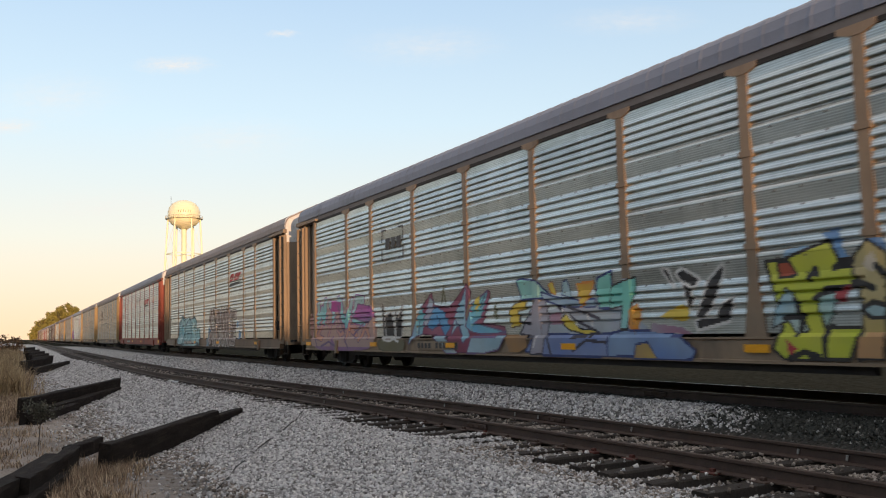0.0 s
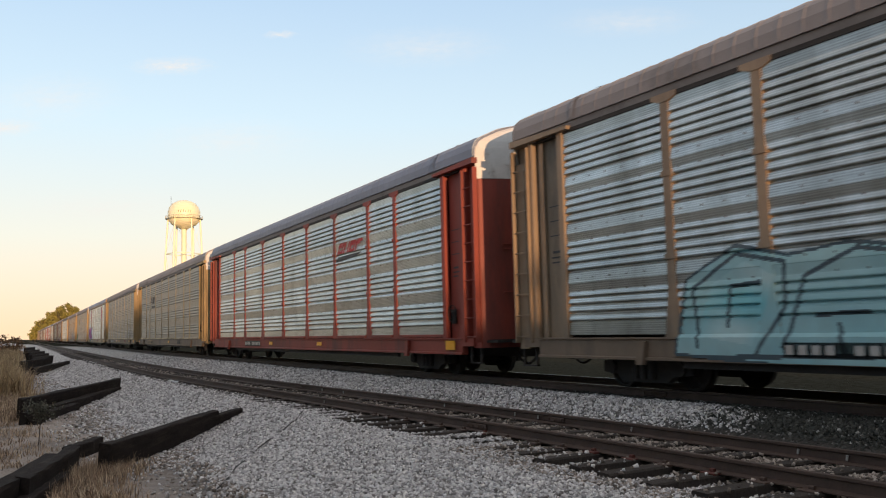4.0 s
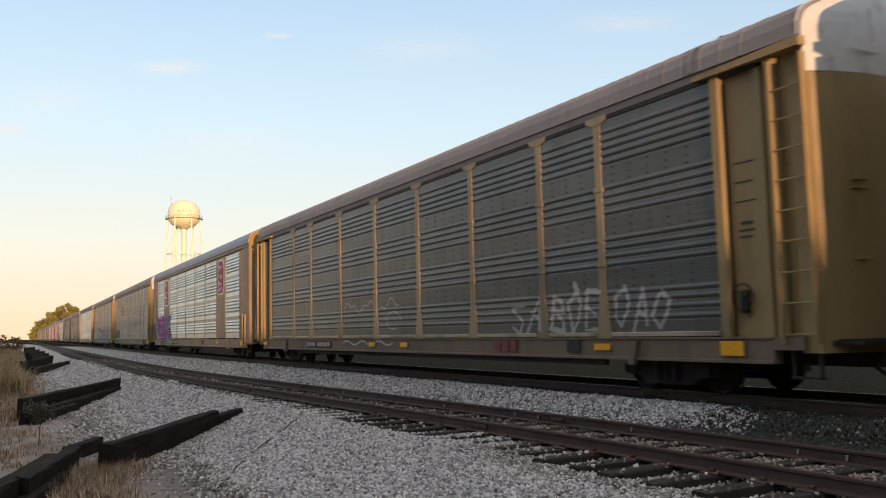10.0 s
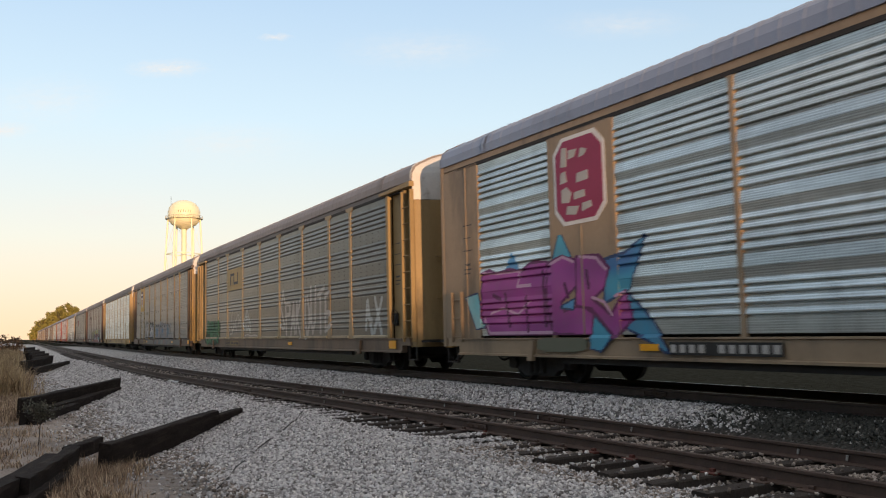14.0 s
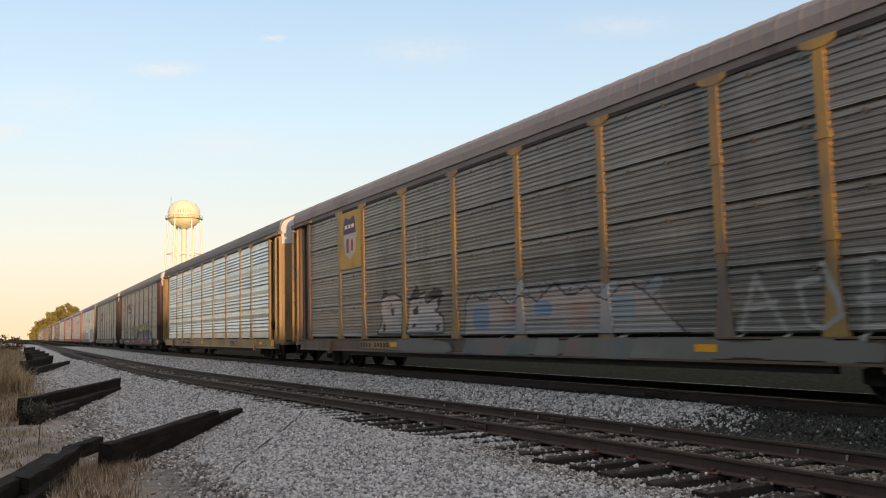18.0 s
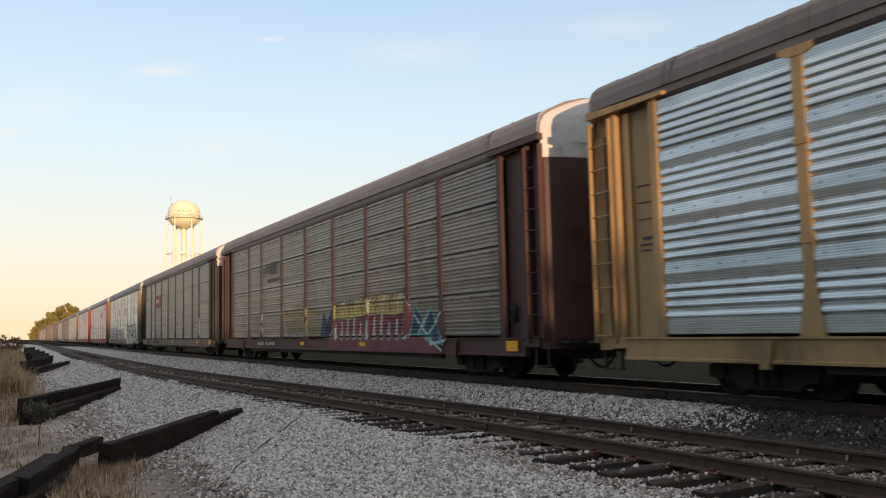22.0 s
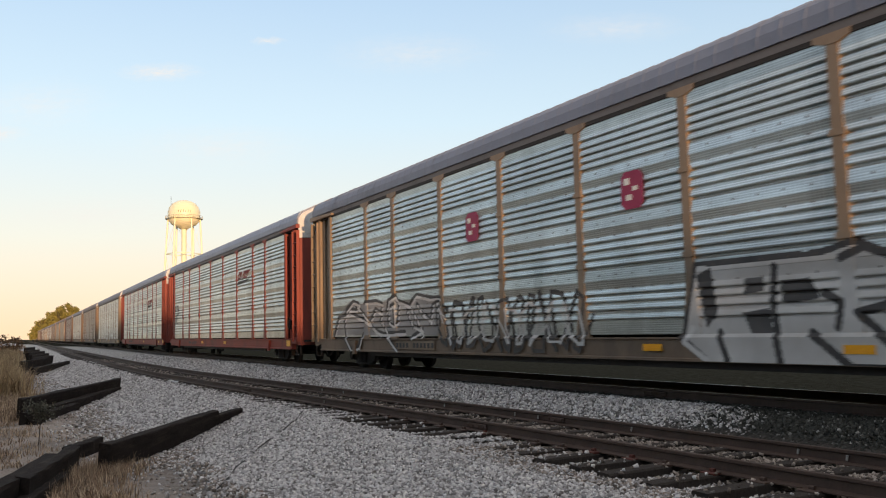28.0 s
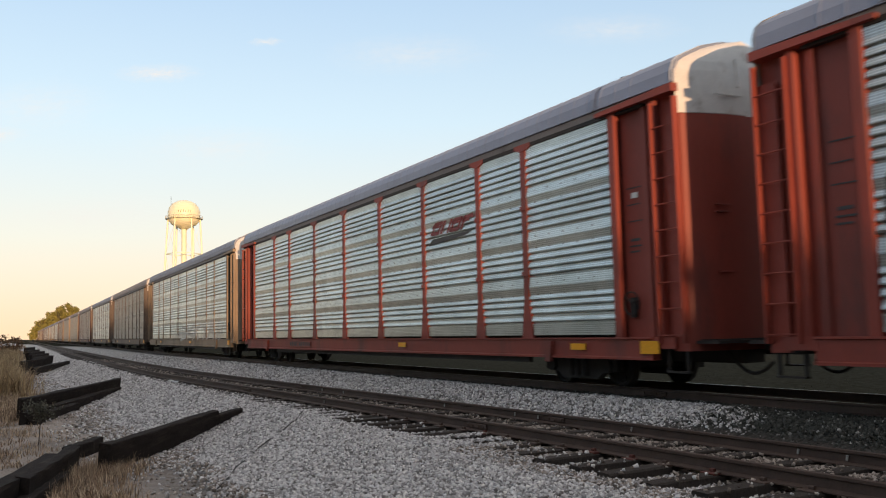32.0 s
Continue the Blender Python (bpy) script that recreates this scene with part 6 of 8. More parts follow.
def art_block(x, z, c):
    pale, ink = (0.52, 0.52, 0.51), (0.035, 0.035, 0.037)
    shape(x, z, c, [(4.13, 1.28), (4.44, 2.39), (6.73, 2.37), (7.3, 2.48), (7.72, 2.28), (7.94, 2.47), (9.45, 2.45), (9.86, 2.44), (10.36, 2.47), (10.42, 2.28), (10.16, 2.05), (10.76, 2.05), (11.12, 1.86), (11.05, 1.34), (10.77, 0.93), (4.78, 0.82)], pale, ink, 0.075, (0.40, 0.40, 0.39))
    shape(x, z, c, [(4.74, 2.34), (4.43, 2.23), (4.6, 1.38), (4.84, 1.62)], ink, None, 0.03, (0.07, 0.07, 0.07))
    shape(x, z, c, [(5.41, 2.12), (5.77, 2.14), (5.76, 1.92), (5.39, 1.89)], ink, None, 0.03, (0.07, 0.07, 0.07))
    shape(x, z, c, [(5.34, 1.61), (5.83, 1.67), (5.89, 1.3), (5.49, 1.29)], ink, None, 0.03, (0.07, 0.07, 0.07))
    shape(x, z, c, [(6.05, 2.06), (6.55, 2.07), (6.67, 1.89), (6.72, 1.77), (6.09, 1.72)], ink, None, 0.03, (0.07, 0.07, 0.07))
    shape(x, z, c, [(8.22, 2.06), (8.85, 2.12), (8.89, 1.84), (8.29, 1.73)], ink, None, 0.03, (0.07, 0.07, 0.07))
    shape(x, z, c, [(8.2, 1.73), (9.15, 1.76), (9.22, 1.37), (8.27, 1.35)], ink, None, 0.03, (0.07, 0.07, 0.07))
    shape(x, z, c, [(10.27, 1.67), (10.48, 1.73), (10.63, 1.66), (10.79, 1.72), (10.76, 1.36), (10.34, 1.33)], ink, None, 0.03, (0.07, 0.07, 0.07))
    c[stroke_distance(x, z, [[(5.97, 2.27), (5.9, 1.67), (6.04, 0.86)], [(7.07, 2.3), (7.41, 2.42), (7.8, 2.27), (7.85, 1.69), (7.27, 1.56), (8.04, 0.88)], [(6.76, 1.85), (7.03, 1.71), (6.96, 1.37)], [(7.96, 2.39), (7.92, 1.81), (8.08, 1.55)], [(9.14, 2.37), (9.11, 1.77), (8.93, 1.36), (9.34, 0.9)], [(9.66, 1.87), (9.77, 2.2), (10.36, 2.42)], [(9.59, 1.51), (10.28, 1.28), (10.4, 0.92)], [(10.06, 1.73), (10.16, 2.01), (10.46, 2.02), (10.6, 1.88), (10.83, 2.0), (11.02, 1.7), (10.96, 1.34)], [(6.55, 1.31), (7.15, 0.86)], [(4.88, 1.32), (5.06, 0.88)]]) < 0.06] = ink
    c[stroke_distance(x, z, [[(4.32, 1.4), (4.15, 1.17), (4.72, 0.83)], [(11.16, 1.7), (11.12, 1.28), (10.83, 0.94)]]) < 0.05] = pale
    shape(x, z, c, [(-11.88, 1.38), (-11.38, 1.92), (-10.47, 2.43), (-9.67, 2.3), (-9.11, 2.34), (-7.94, 2.28), (-7.18, 2.45), (-6.15, 2.18), (-5.71, 2.42), (-4.37, 2.28), (-4.44, 1.32), (-6.58, 1.33), (-9.54, 1.35)], (0.36, 0.36, 0.35), None, 0.03, (0.22, 0.22, 0.22))
    c[stroke_distance(x, z, [[(-11.76, 1.38), (-11.38, 1.92), (-10.28, 2.01), (-9.15, 1.78), (-8.08, 1.35)], [(-10.88, 1.84), (-10.69, 2.16), (-10.16, 2.39), (-9.67, 2.3), (-9.88, 2.12), (-10.48, 2.15), (-10.88, 1.84), (-10.75, 1.31), (-10.25, 0.92), (-9.57, 0.99), (-9.36, 1.36)], [(-9.87, 2.25), (-9.14, 1.9), (-8.48, 1.47), (-7.85, 1.37), (-6.45, 1.41)], [(-9.2, 2.33), (-8.42, 2.34), (-7.94, 2.25), (-8.05, 1.74)], [(-7.65, 2.0), (-7.48, 2.32), (-7.04, 2.43), (-6.78, 2.22), (-6.89, 1.7), (-7.17, 1.6), (-7.52, 1.72), (-7.5, 2.11), (-7.13, 2.19), (-7.09, 1.71)], [(-6.78, 2.27), (-6.15, 2.13), (-5.6, 1.66), (-5.35, 1.32)], [(-6.08, 2.17), (-5.71, 2.39), (-4.96, 2.28), (-4.37, 2.25)], [(-6.28, 1.98), (-5.95, 1.57), (-5.39, 1.46), (-5.97, 1.28)], [(-4.9, 1.63), (-4.77, 2.08), (-4.47, 2.19), (-4.39, 2.05)], [(-7.98, 1.74), (-7.55, 1.34), (-6.88, 0.92)], [(-8.79, 1.77), (-8.43, 2.1), (-7.96, 1.96)], [(-5.67, 2.14), (-5.36, 1.88), (-4.95, 1.73)]]) < 0.075] = (0.05, 0.05, 0.05)
    c[stroke_distance(x, z, [[(-11.66, 1.32), (-11.28, 1.86), (-10.2, 1.95), (-9.07, 1.72), (-8.01, 1.3)], [(-10.78, 1.78), (-10.6, 2.1), (-10.07, 2.33), (-9.59, 2.24), (-9.79, 2.06), (-10.39, 2.09), (-10.78, 1.78), (-10.66, 1.25), (-10.16, 0.86), (-9.48, 0.94), (-9.28, 1.3)], [(-9.78, 2.18), (-9.06, 1.84), (-8.41, 1.41), (-7.78, 1.32), (-6.4, 1.36)], [(-9.12, 2.27), (-8.35, 2.28), (-7.87, 2.19), (-7.99, 1.69)], [(-7.59, 1.95), (-7.42, 2.27), (-6.98, 2.37), (-6.73, 2.17), (-6.83, 1.65), (-7.11, 1.56), (-7.46, 1.67), (-7.43, 2.05), (-7.07, 2.14), (-7.04, 1.66)], [(-6.72, 2.22), (-6.1, 2.08), (-5.55, 1.61), (-5.3, 1.28)], [(-6.03, 2.12), (-5.66, 2.34), (-4.91, 2.23), (-4.33, 2.21)], [(-6.23, 1.94), (-5.9, 1.53), (-5.34, 1.42), (-5.92, 1.23)], [(-4.86, 1.59), (-4.73, 2.04), (-4.43, 2.15), (-4.35, 2.01)], [(-7.91, 1.69), (-7.49, 1.29), (-6.82, 0.87)], [(-8.72, 1.71), (-8.36, 2.05), (-7.89, 1.91)], [(-5.63, 2.1), (-5.31, 1.84), (-4.91, 1.68)]]) < 0.038] = (0.55, 0.55, 0.54)
    scrawl(x, z, c, (-4.6, 1.6, 0.95, 2.2), (0.05, 0.05, 0.05), 83, 12, 0.045)
    scrawl(x, z, c, (-4.4, 1.4, 1.1, 2.0), (0.48, 0.48, 0.47), 84, 9, 0.035)


def art_black(x, z, c):
    piece(x, z, c, (-11.9, -10.4, 2.65, 3.4), "EMB", None, (0.05, 0.055, 0.055), None, None, 0.15, 0.1, 91, 0.026)
    scrawl(x, z, c, (-11.8, -10.9, 2.2, 2.6), (0.08, 0.085, 0.085), 92, 3, 0.02)


def art_pale(x, z, c):
    piece(x, z, c, (-2.2, 11.4, 1.2, 2.2), "???????", None, (0.42, 0.42, 0.40), None, None, 0.4, 0.1, 101, 0.06)


def art_small(x, z, c):
    piece(x, z, c, (7.5, 9.3, 1.44, 2.4), "OON", None, (0.30, 0.31, 0.30), None, None, 0.3, 0.0, 111, 0.05)
    scrawl(x, z, c, (-7.0, -3.0, 1.4, 1.9), (0.20, 0.20, 0.19), 112, 6, 0.03)


spray(0, (-12.6, 11.9, 0.87, 2.95), art_first, "layered purple, blue, teal and lime spray-paint lettering")
spray(1, (-9.9, 9.0, 0.87, 2.95), art_second, "cyan bubble letters beside grey block letters in spray paint")
spray(4, (-4.2, 11.6, 0.87, 2.8), art_chalk, "chalky white scrawl in spray paint")
spray(5, (-13.2, -5.4, 0.95, 3.3), art_pink, "magenta block letters with cyan spikes in spray paint")
spray(6, (-11.95, 12.0, 0.9, 3.6), art_green, "dark green lettering and faded white scrawl in spray paint")
spray(7, (-7.0, 11.6, 0.87, 4.3), art_shield, "faded grey and white lettering in spray paint")
spray(9, (-11.2, 9.6, 0.87, 5.2), art_yellow, "yellow, cyan and wine-red lettering in spray paint")
spray(10, (-7.2, 9.4, 1.3, 2.6), art_small, "faint grey scrawl in spray paint")
spray(11, (-11.9, 11.9, 0.87, 2.95), art_block, "white block letters outlined in black spray paint")
spray(12, (-12.0, -10.0, 1.9, 3.7), art_black, "thin black scrawl in spray paint")
spray(14, (-2.6, 11.9, 1.1, 2.5), art_pale, "pale grey scrawl in spray paint")

CRIMSON = material("crimson_paint", (0.30, 0.025, 0.085), 0.55, 0.0, 0.12, 2.0)
RED_MARK = material("red_paint", (0.40, 0.03, 0.035), 0.55, 0.0, 0.15, 2.0)
DULL_RED = material("faded_red_paint", (0.22, 0.05, 0.05), 0.6, 0.0, 0.2, 2.0)
FADED_BLACK = material("faded_black_paint", (0.05, 0.05, 0.052), 0.6, 0.0, 0.25, 3.0)
YELLOW_PLATE = material("yellow_plate", (0.45, 0.29, 0.045), 0.55, 0.0, 0.15, 1.5, stain=(0.25, 0.16, 0.05), stain_amount=0.25)
BLUE_MARK = material("blue_grey_paint", (0.08, 0.12, 0.16), 0.55, 0.0, 0.2, 3.0)
PALE_MARK = material("pale_paint", (0.45, 0.44, 0.42), 0.6, 0.0, 0.15, 3.0)
PALE_BLUE = material("pale_blue_paint", (0.22, 0.28, 0.33), 0.6, 0.0, 0.2, 5.0)
PLATE_BLACK = material("data_plate_black", (0.018, 0.018, 0.018), 0.55, 0.0, 0.3, 5.0)
OUT = -HALF - 0.070


def bars(k, name, mat, rects, y=OUT, label="", parent=None):
    """Flat painted bars (x0, x1, z0, z1) as one marking."""
    b = Build()
    for x0, x1, z0, z1 in rects:
        b.box(x0, x1, y - 0.004, y, z0, z1)
    ob = put(name, b.mesh(name), mat, parent or TRAIN[k], None, label)
    return tagged(ob, kind="stuff" if len(rects) > 1 else "")


def slab(k, name, mat, outline, y=OUT, thick=0.012, label="", parent=None):
    return put(name, Build().prism(outline, y - thick, y).mesh(name), mat, parent or TRAIN[k], None, label)


def slant_bars(x0, x1, z0, z1, n, lean=0.12, gap=0.25):
    """Leaning stripes that stand for a word that is not lettered."""
    w = (x1 - x0) / n
    return [[(x0 + i * w, z0), (x0 + (i + 1 - gap) * w, z0), (x0 + (i + 1 - gap) * w + lean, z1), (x0 + i * w + lean, z1)] for i in range(n)]


def emblem_word(k, mat, x0, x1, z0, z1, n, label, lean=0.12):
    """A slanted word drawn as open boxes over a thin swash."""
    b = Build()
    y0, y1 = OUT + 0.048, OUT + 0.054
    t = 0.085
    for i, o in enumerate(slant_bars(x0, x1, z0, z1, n, lean, 0.18)):
        (ax, az), (bx, _), (cx, cz), (dx, _) = o
        zm = (az + cz) / 2 + 0.02
        mx = (ax + dx) / 2
        b.prism([(ax, az), (ax + t, az), (dx + t, cz), (dx, cz)], y0, y1)
        if i != 1:
            b.prism([(dx, cz - t), (cx, cz - t), (cx, cz), (dx, cz)], y0, y1)
            b.prism([(mx, zm), (mx + (bx - ax) * 0.8, zm), (mx + (bx - ax) * 0.8, zm + t), (mx, zm + t)], y0, y1)
        if i in (0, 2):
            b.prism([(ax, az), (bx, az), (bx, az + t), (ax, az + t)], y0, y1)
        if i < 3:
            b.prism([(bx - t, az), (bx, az), (cx, cz), (cx - t, cz)], y0, y1)
    mark = tagged(put("emblem", b.mesh("emblem"), mat, TRAIN[k], None, label), kind="stuff")
    put("swash", Build().prism([(x0 - 0.12, z0 - 0.24), (x1 - 0.3, z0 - 0.15), (x1 + 0.05, z0 - 0.07), (x0 + 0.1, z0 - 0.09)], y0, y1).mesh("swash"), FADED_BLACK, mark, None, "black swash under the emblem")


def octagon(cx, cz, w, h, cut):
    return [(cx - w + cut, cz - h), (cx + w - cut, cz - h), (cx + w, cz - h + cut), (cx + w, cz + h - cut), (cx + w - cut, cz + h), (cx - w + cut, cz + h), (cx - w, cz + h - cut), (cx - w, cz - h + cut)]


def number_plate(k, x0, x1, z0=0.96, z1=1.17, mat=None, ink=None):
    """Black stencil board on the sill, its characters as bars."""
    p = bars(k, "data_plate", mat or PLATE_BLACK, [(x0, x1, z0, z1)], -HALF - 0.072, "dark stencilled board on the sill")
    n = 11
    w = (x1 - x0) / n
    bars(k, "stencil", ink or PALE_MARK, [(x0 + (i + 0.2) * w, x0 + (i + 0.8) * w, z0 + 0.04, z1 - 0.04) for i in range(n) if i != 4], -HALF - 0.078, "pale stencil bars", p)


# framed black word on the first car
b0 = Build()
for x0, x1, z0, z1 in ((-6.32, -6.0, 4.33, 4.37), (-5.2, -4.87, 4.33, 4.37), (-6.32, -6.28, 4.0, 4.37), (-4.91, -4.87, 4.0, 4.37), (-6.32, -6.28, 3.48, 3.8), (-4.91, -4.87, 3.48, 3.8),
                       (-6.32, -6.0, 3.48, 3.52), (-5.2, -4.87, 3.48, 3.52), (-6.05, -5.74, 3.78, 4.1), (-5.66, -5.38, 3.78, 4.1), (-5.30, -5.02, 3.78, 4.1)):
    b0.box(x0, x1, OUT + 0.05, OUT + 0.055, z0, z1)
tagged(put("emblem", b0.mesh("emblem"), FADED_BLACK, TRAIN[0], None, "black boxed railroad emblem"), kind="stuff")
emblem_word(1, RED_MARK, 4.55, 6.6, 3.98, 4.32, 4, "red slanted railroad emblem", 0.25)
emblem_word(2, RED_MARK, 4.6, 6.6, 3.98, 4.32, 4, "red slanted railroad emblem", 0.25)
emblem_word(12, DULL_RED, 4.55, 6.6, 3.98, 4.32, 4, "dull red slanted railroad emblem", 0.25)
emblem_word(13, DULL_RED, 4.75, 6.8, 3.86, 4.18, 4, "dull red slanted railroad emblem", 0.25)
for k, mat in ((3, FADED_BLACK), (9, FADED_BLACK)):
    b = Build()
    for i in range(4):
        b.prism([(-6.9 + 0.1 * i, 3.95 + i * 0.1), (-5.9, 3.98 + i * 0.1), (-5.9, 4.03 + i * 0.1), (-6.85 + 0.1 * i, 4.0 + i * 0.1)], OUT + 0.05, OUT + 0.056)
    for o in slant_bars(-5.85, -4.9, 3.85, 4.35, 3, 0.2, 0.35):
        b.prism(o, OUT + 0.05, OUT + 0.056)
    b.box(-6.2, -4.6, OUT + 0.05, OUT + 0.056, 3.55, 3.68)
    tagged(put("emblem", b.mesh("emblem"), mat, TRAIN[k], None, "faded black striped railroad emblem"), kind="stuff")
# crimson octagons
for cx in (8.125, -8.125):
    o = slab(5, "emblem", WHITE_MARK, octagon(cx, 4.32, 0.80, 0.88, 0.28), -HALF - 0.022, 0.008, "crimson octagon emblem with white rim")
    slab(5, "emblem_field", CRIMSON, octagon(cx, 4.32, 0.72, 0.80, 0.26), -HALF - 0.032, 0.006, "", o)
    b = Build()
    for o2 in ([(-0.55, 4.62), (-0.36, 4.60), (-0.34, 4.98), (-0.5, 5.0)], [(-0.3, 4.74), (-0.1, 4.76), (-0.02, 4.9), (-0.28, 4.92)], [(0.04, 4.72), (0.2, 4.74), (0.3, 4.84), (0.1, 4.9)],
               [(-0.58, 4.28), (-0.36, 4.3), (-0.4, 4.52), (-0.55, 4.5)], [(-0.06, 4.24), (0.3, 4.26), (0.3, 4.44), (-0.04, 4.42)], [(-0.55, 3.9), (-0.3, 3.88), (-0.22, 4.06), (-0.38, 4.2), (-0.54, 4.16)],
               [(-0.16, 3.92), (0.2, 3.94), (0.18, 4.08), (-0.14, 4.06)], [(-0.42, 3.66), (-0.1, 3.62), (0.0, 3.78), (-0.36, 3.82)], [(0.08, 3.66), (0.4, 3.72), (0.36, 3.84), (0.1, 3.82)]):
        b.prism([(cx + p, q) for p, q in o2], -HALF - 0.044, -HALF - 0.038)
    tagged(put("emblem_word", b.mesh("emblem_word"), PALE_MARK, o, None, "pale worn word pieces"), kind="stuff")
# yellow patch with dark emblem
pl = bars(6, "emblem_plate", material("dull_yellow_plate", (0.38, 0.28, 0.12), 0.6, 0.0, 0.15, 1.5, stain=(0.2, 0.16, 0.08), stain_amount=0.3), [(-7.05, -4.39, 3.55, 4.55)], OUT + 0.056, "yellow painted patch")
b6 = Build()
for r in ((-6.5, -6.38, 3.80, 4.22), (-6.5, -5.75, 4.22, 4.34), (-5.87, -5.75, 3.92, 4.22), (-5.87, -5.08, 3.80, 3.92), (-5.2, -5.08, 3.92, 4.34)):
    b6.box(r[0], r[1], OUT + 0.044, OUT + 0.05, r[2], r[3])
tagged(put("emblem", b6.mesh("emblem"), FADED_BLACK, pl, None, "dark bent-line emblem"), kind="stuff")
# yellow plate with a shield
pl = bars(7, "emblem_plate", YELLOW_PLATE, [(-9.0, -7.25, 3.45, 5.26)], OUT + 0.045, "yellow plate with a faded shield")
sh = slab(7, "shield", PALE_MARK, [(-8.12, 3.72), (-7.72, 3.95), (-7.6, 4.4), (-7.65, 4.9), (-7.75, 5.1), (-8.12, 5.0), (-8.5, 5.1), (-8.6, 4.9), (-8.64, 4.4), (-8.52, 3.95)], OUT + 0.038, 0.006, "faded shield", pl)
slab(7, "shield_top", material("shield_violet", (0.07, 0.05, 0.10), 0.6), [(-8.63, 4.55), (-7.61, 4.55), (-7.65, 4.9), (-7.75, 5.1), (-8.12, 5.0), (-8.5, 5.1), (-8.6, 4.9)], OUT + 0.030, 0.005, "", pl)
bars(7, "shield_bars", DULL_RED, [(-8.4, -8.2, 3.95, 4.4), (-8.0, -7.85, 4.0, 4.35)], OUT + 0.030, "", pl)
bars(7, "shield_word", WHITE_MARK, [(-8.5, -8.3, 4.72, 4.84), (-8.2, -8.05, 4.72, 4.84), (-7.95, -7.75, 4.72, 4.84)], OUT + 0.022, "", pl)
# small marks
pl = bars(10, "emblem_plate", DULL_RED, [(-7.0, -4.45, 3.42, 4.35)], OUT + 0.058, "dull red emblem patch")
bars(10, "emblem_bars", PALE_MARK, [(-6.6, -6.3, 3.8, 4.05), (-6.1, -5.8, 3.8, 4.05), (-5.6, -5.2, 3.8, 4.05)], OUT + 0.050, "", pl)
for x in (-2.65, 3.0):
    o = slab(11, "emblem", CRIMSON, octagon(x, 3.86, 0.29, 0.34, 0.10), OUT + 0.052, 0.006, "small crimson emblem")
    bars(11, "emblem_bars", WHITE_MARK, [(x - 0.2, x - 0.06, 3.96, 4.08), (x + 0.02, x + 0.16, 3.84, 3.92), (x - 0.16, x + 0.0, 3.68, 3.78)], OUT + 0.044, "", o)
for k, r in ((4, 0.36),):
    disc = [(-12.45 + r * 0.8 * math.cos(i * math.pi / 12), 4.62 + r * math.sin(i * math.pi / 12)) for i in range(24)]
    o = slab(k, "round_emblem", BLUE_MARK, disc, -HALF + 0.112, 0.010, "round blue-grey emblem with a pale centre")
    star = [(-12.45 + r * (0.52 if i % 2 else 0.22) * math.cos(i * math.pi / 5), 4.62 + r * (0.62 if i % 2 else 0.26) * math.sin(i * math.pi / 5)) for i in range(10)]
    slab(k, "emblem_centre", PALE_BLUE, star, -HALF + 0.100, 0.006, "", o)
bars(8, "stencil", FADED_BLACK, [(5.44, 5.72, 1.09, 1.14), (5.55, 5.61, 0.92, 1.1), (5.78, 6.05, 1.09, 1.14), (5.88, 5.94, 0.92, 1.1), (6.1, 6.16, 0.92, 1.14), (6.3, 6.36, 0.92, 1.14)], -HALF - 0.072, "black stencil on the sill")
for k, x0, x1 in ((0, -4.0, -1.8), (1, -6.9, -4.5), (2, -6.88, -4.47), (3, -7.4, -5.0), (4, -7.36, -5.08), (5, -5.83, -3.54), (6, -7.2, -4.8), (7, -7.3, -5.0), (8, -6.69, -4.22), (9, -7.49, -4.93),
                  (10, -7.2, -4.9), (11, -6.9, -4.6), (12, -6.9, -4.6), (13, -6.9, -4.6)):
    number_plate(k, x0, x1, mat=PLATE_BLACK if k in (1, 2, 4, 5, 9) else PAINT[CARS[k][0]], ink=PALE_MARK if k in (1, 2, 4, 5, 9) else FADED_BLACK)
# owner's mark on the sill, as plain bars
for k, x0, w, mat in ((4, 5.31, 0.96, DULL_RED), (5, 3.59, 0.93, DULL_RED), (3, 5.36, 1.0, PLATE_BLACK)):
    b = Build()
    y0, y1 = -HALF - 0.078, -HALF - 0.072
    h = w / 3
    for i in range(3):
        b.box(x0 + i * h, x0 + (i + 0.8) * h, y0, y1, 0.97, 1.19)
    tagged(put("sill_mark", b.mesh("sill_mark"), mat, TRAIN[k], None, "worn painted strokes on the sill"), kind="stuff")
bars(4, "data_panel", PLATE_BLACK, [(8.01, 8.43, 0.97, 1.22)], -HALF - 0.072, "small dark data panel on the sill")
# reflector strips, as each car has them left
MARKS = {0: (-12.6, -6.9, -2.2, 2.6, 7.2), 1: (-3.6, 2.2, 9.5), 2: (-2.9, 2.9, 12.4), 3: (-12.5, 2.0), 4: (-12.6, 9.1, 12.2, -1.6, 0.6), 5: (-6.3, 7.6, 12.6), 6: (3.0, 12.4), 7: (-4.9, 6.8, 12.5), 8: (-1.0, 10.9, 12.7),
         9: (-1.6, 4.1, 12.5), 10: (9.1, 12.4, 1.0), 11: (3.4, 7.3, 12.5), 12: (2.2, 12.6, -3.1), 13: (10.9, 12.9, 3.0)}
for k in range(len(CARS)):
    for x in MARKS.get(k, (-7.7, 2.9, 12.6)):
        big = x > 12.0
        put("reflector", plate_mesh(0.46, 0.22 if big else 0.12), YELLOW_MARK, TRAIN[k], pose(x, -HALF - 0.078, 1.08), "yellow reflector strip")
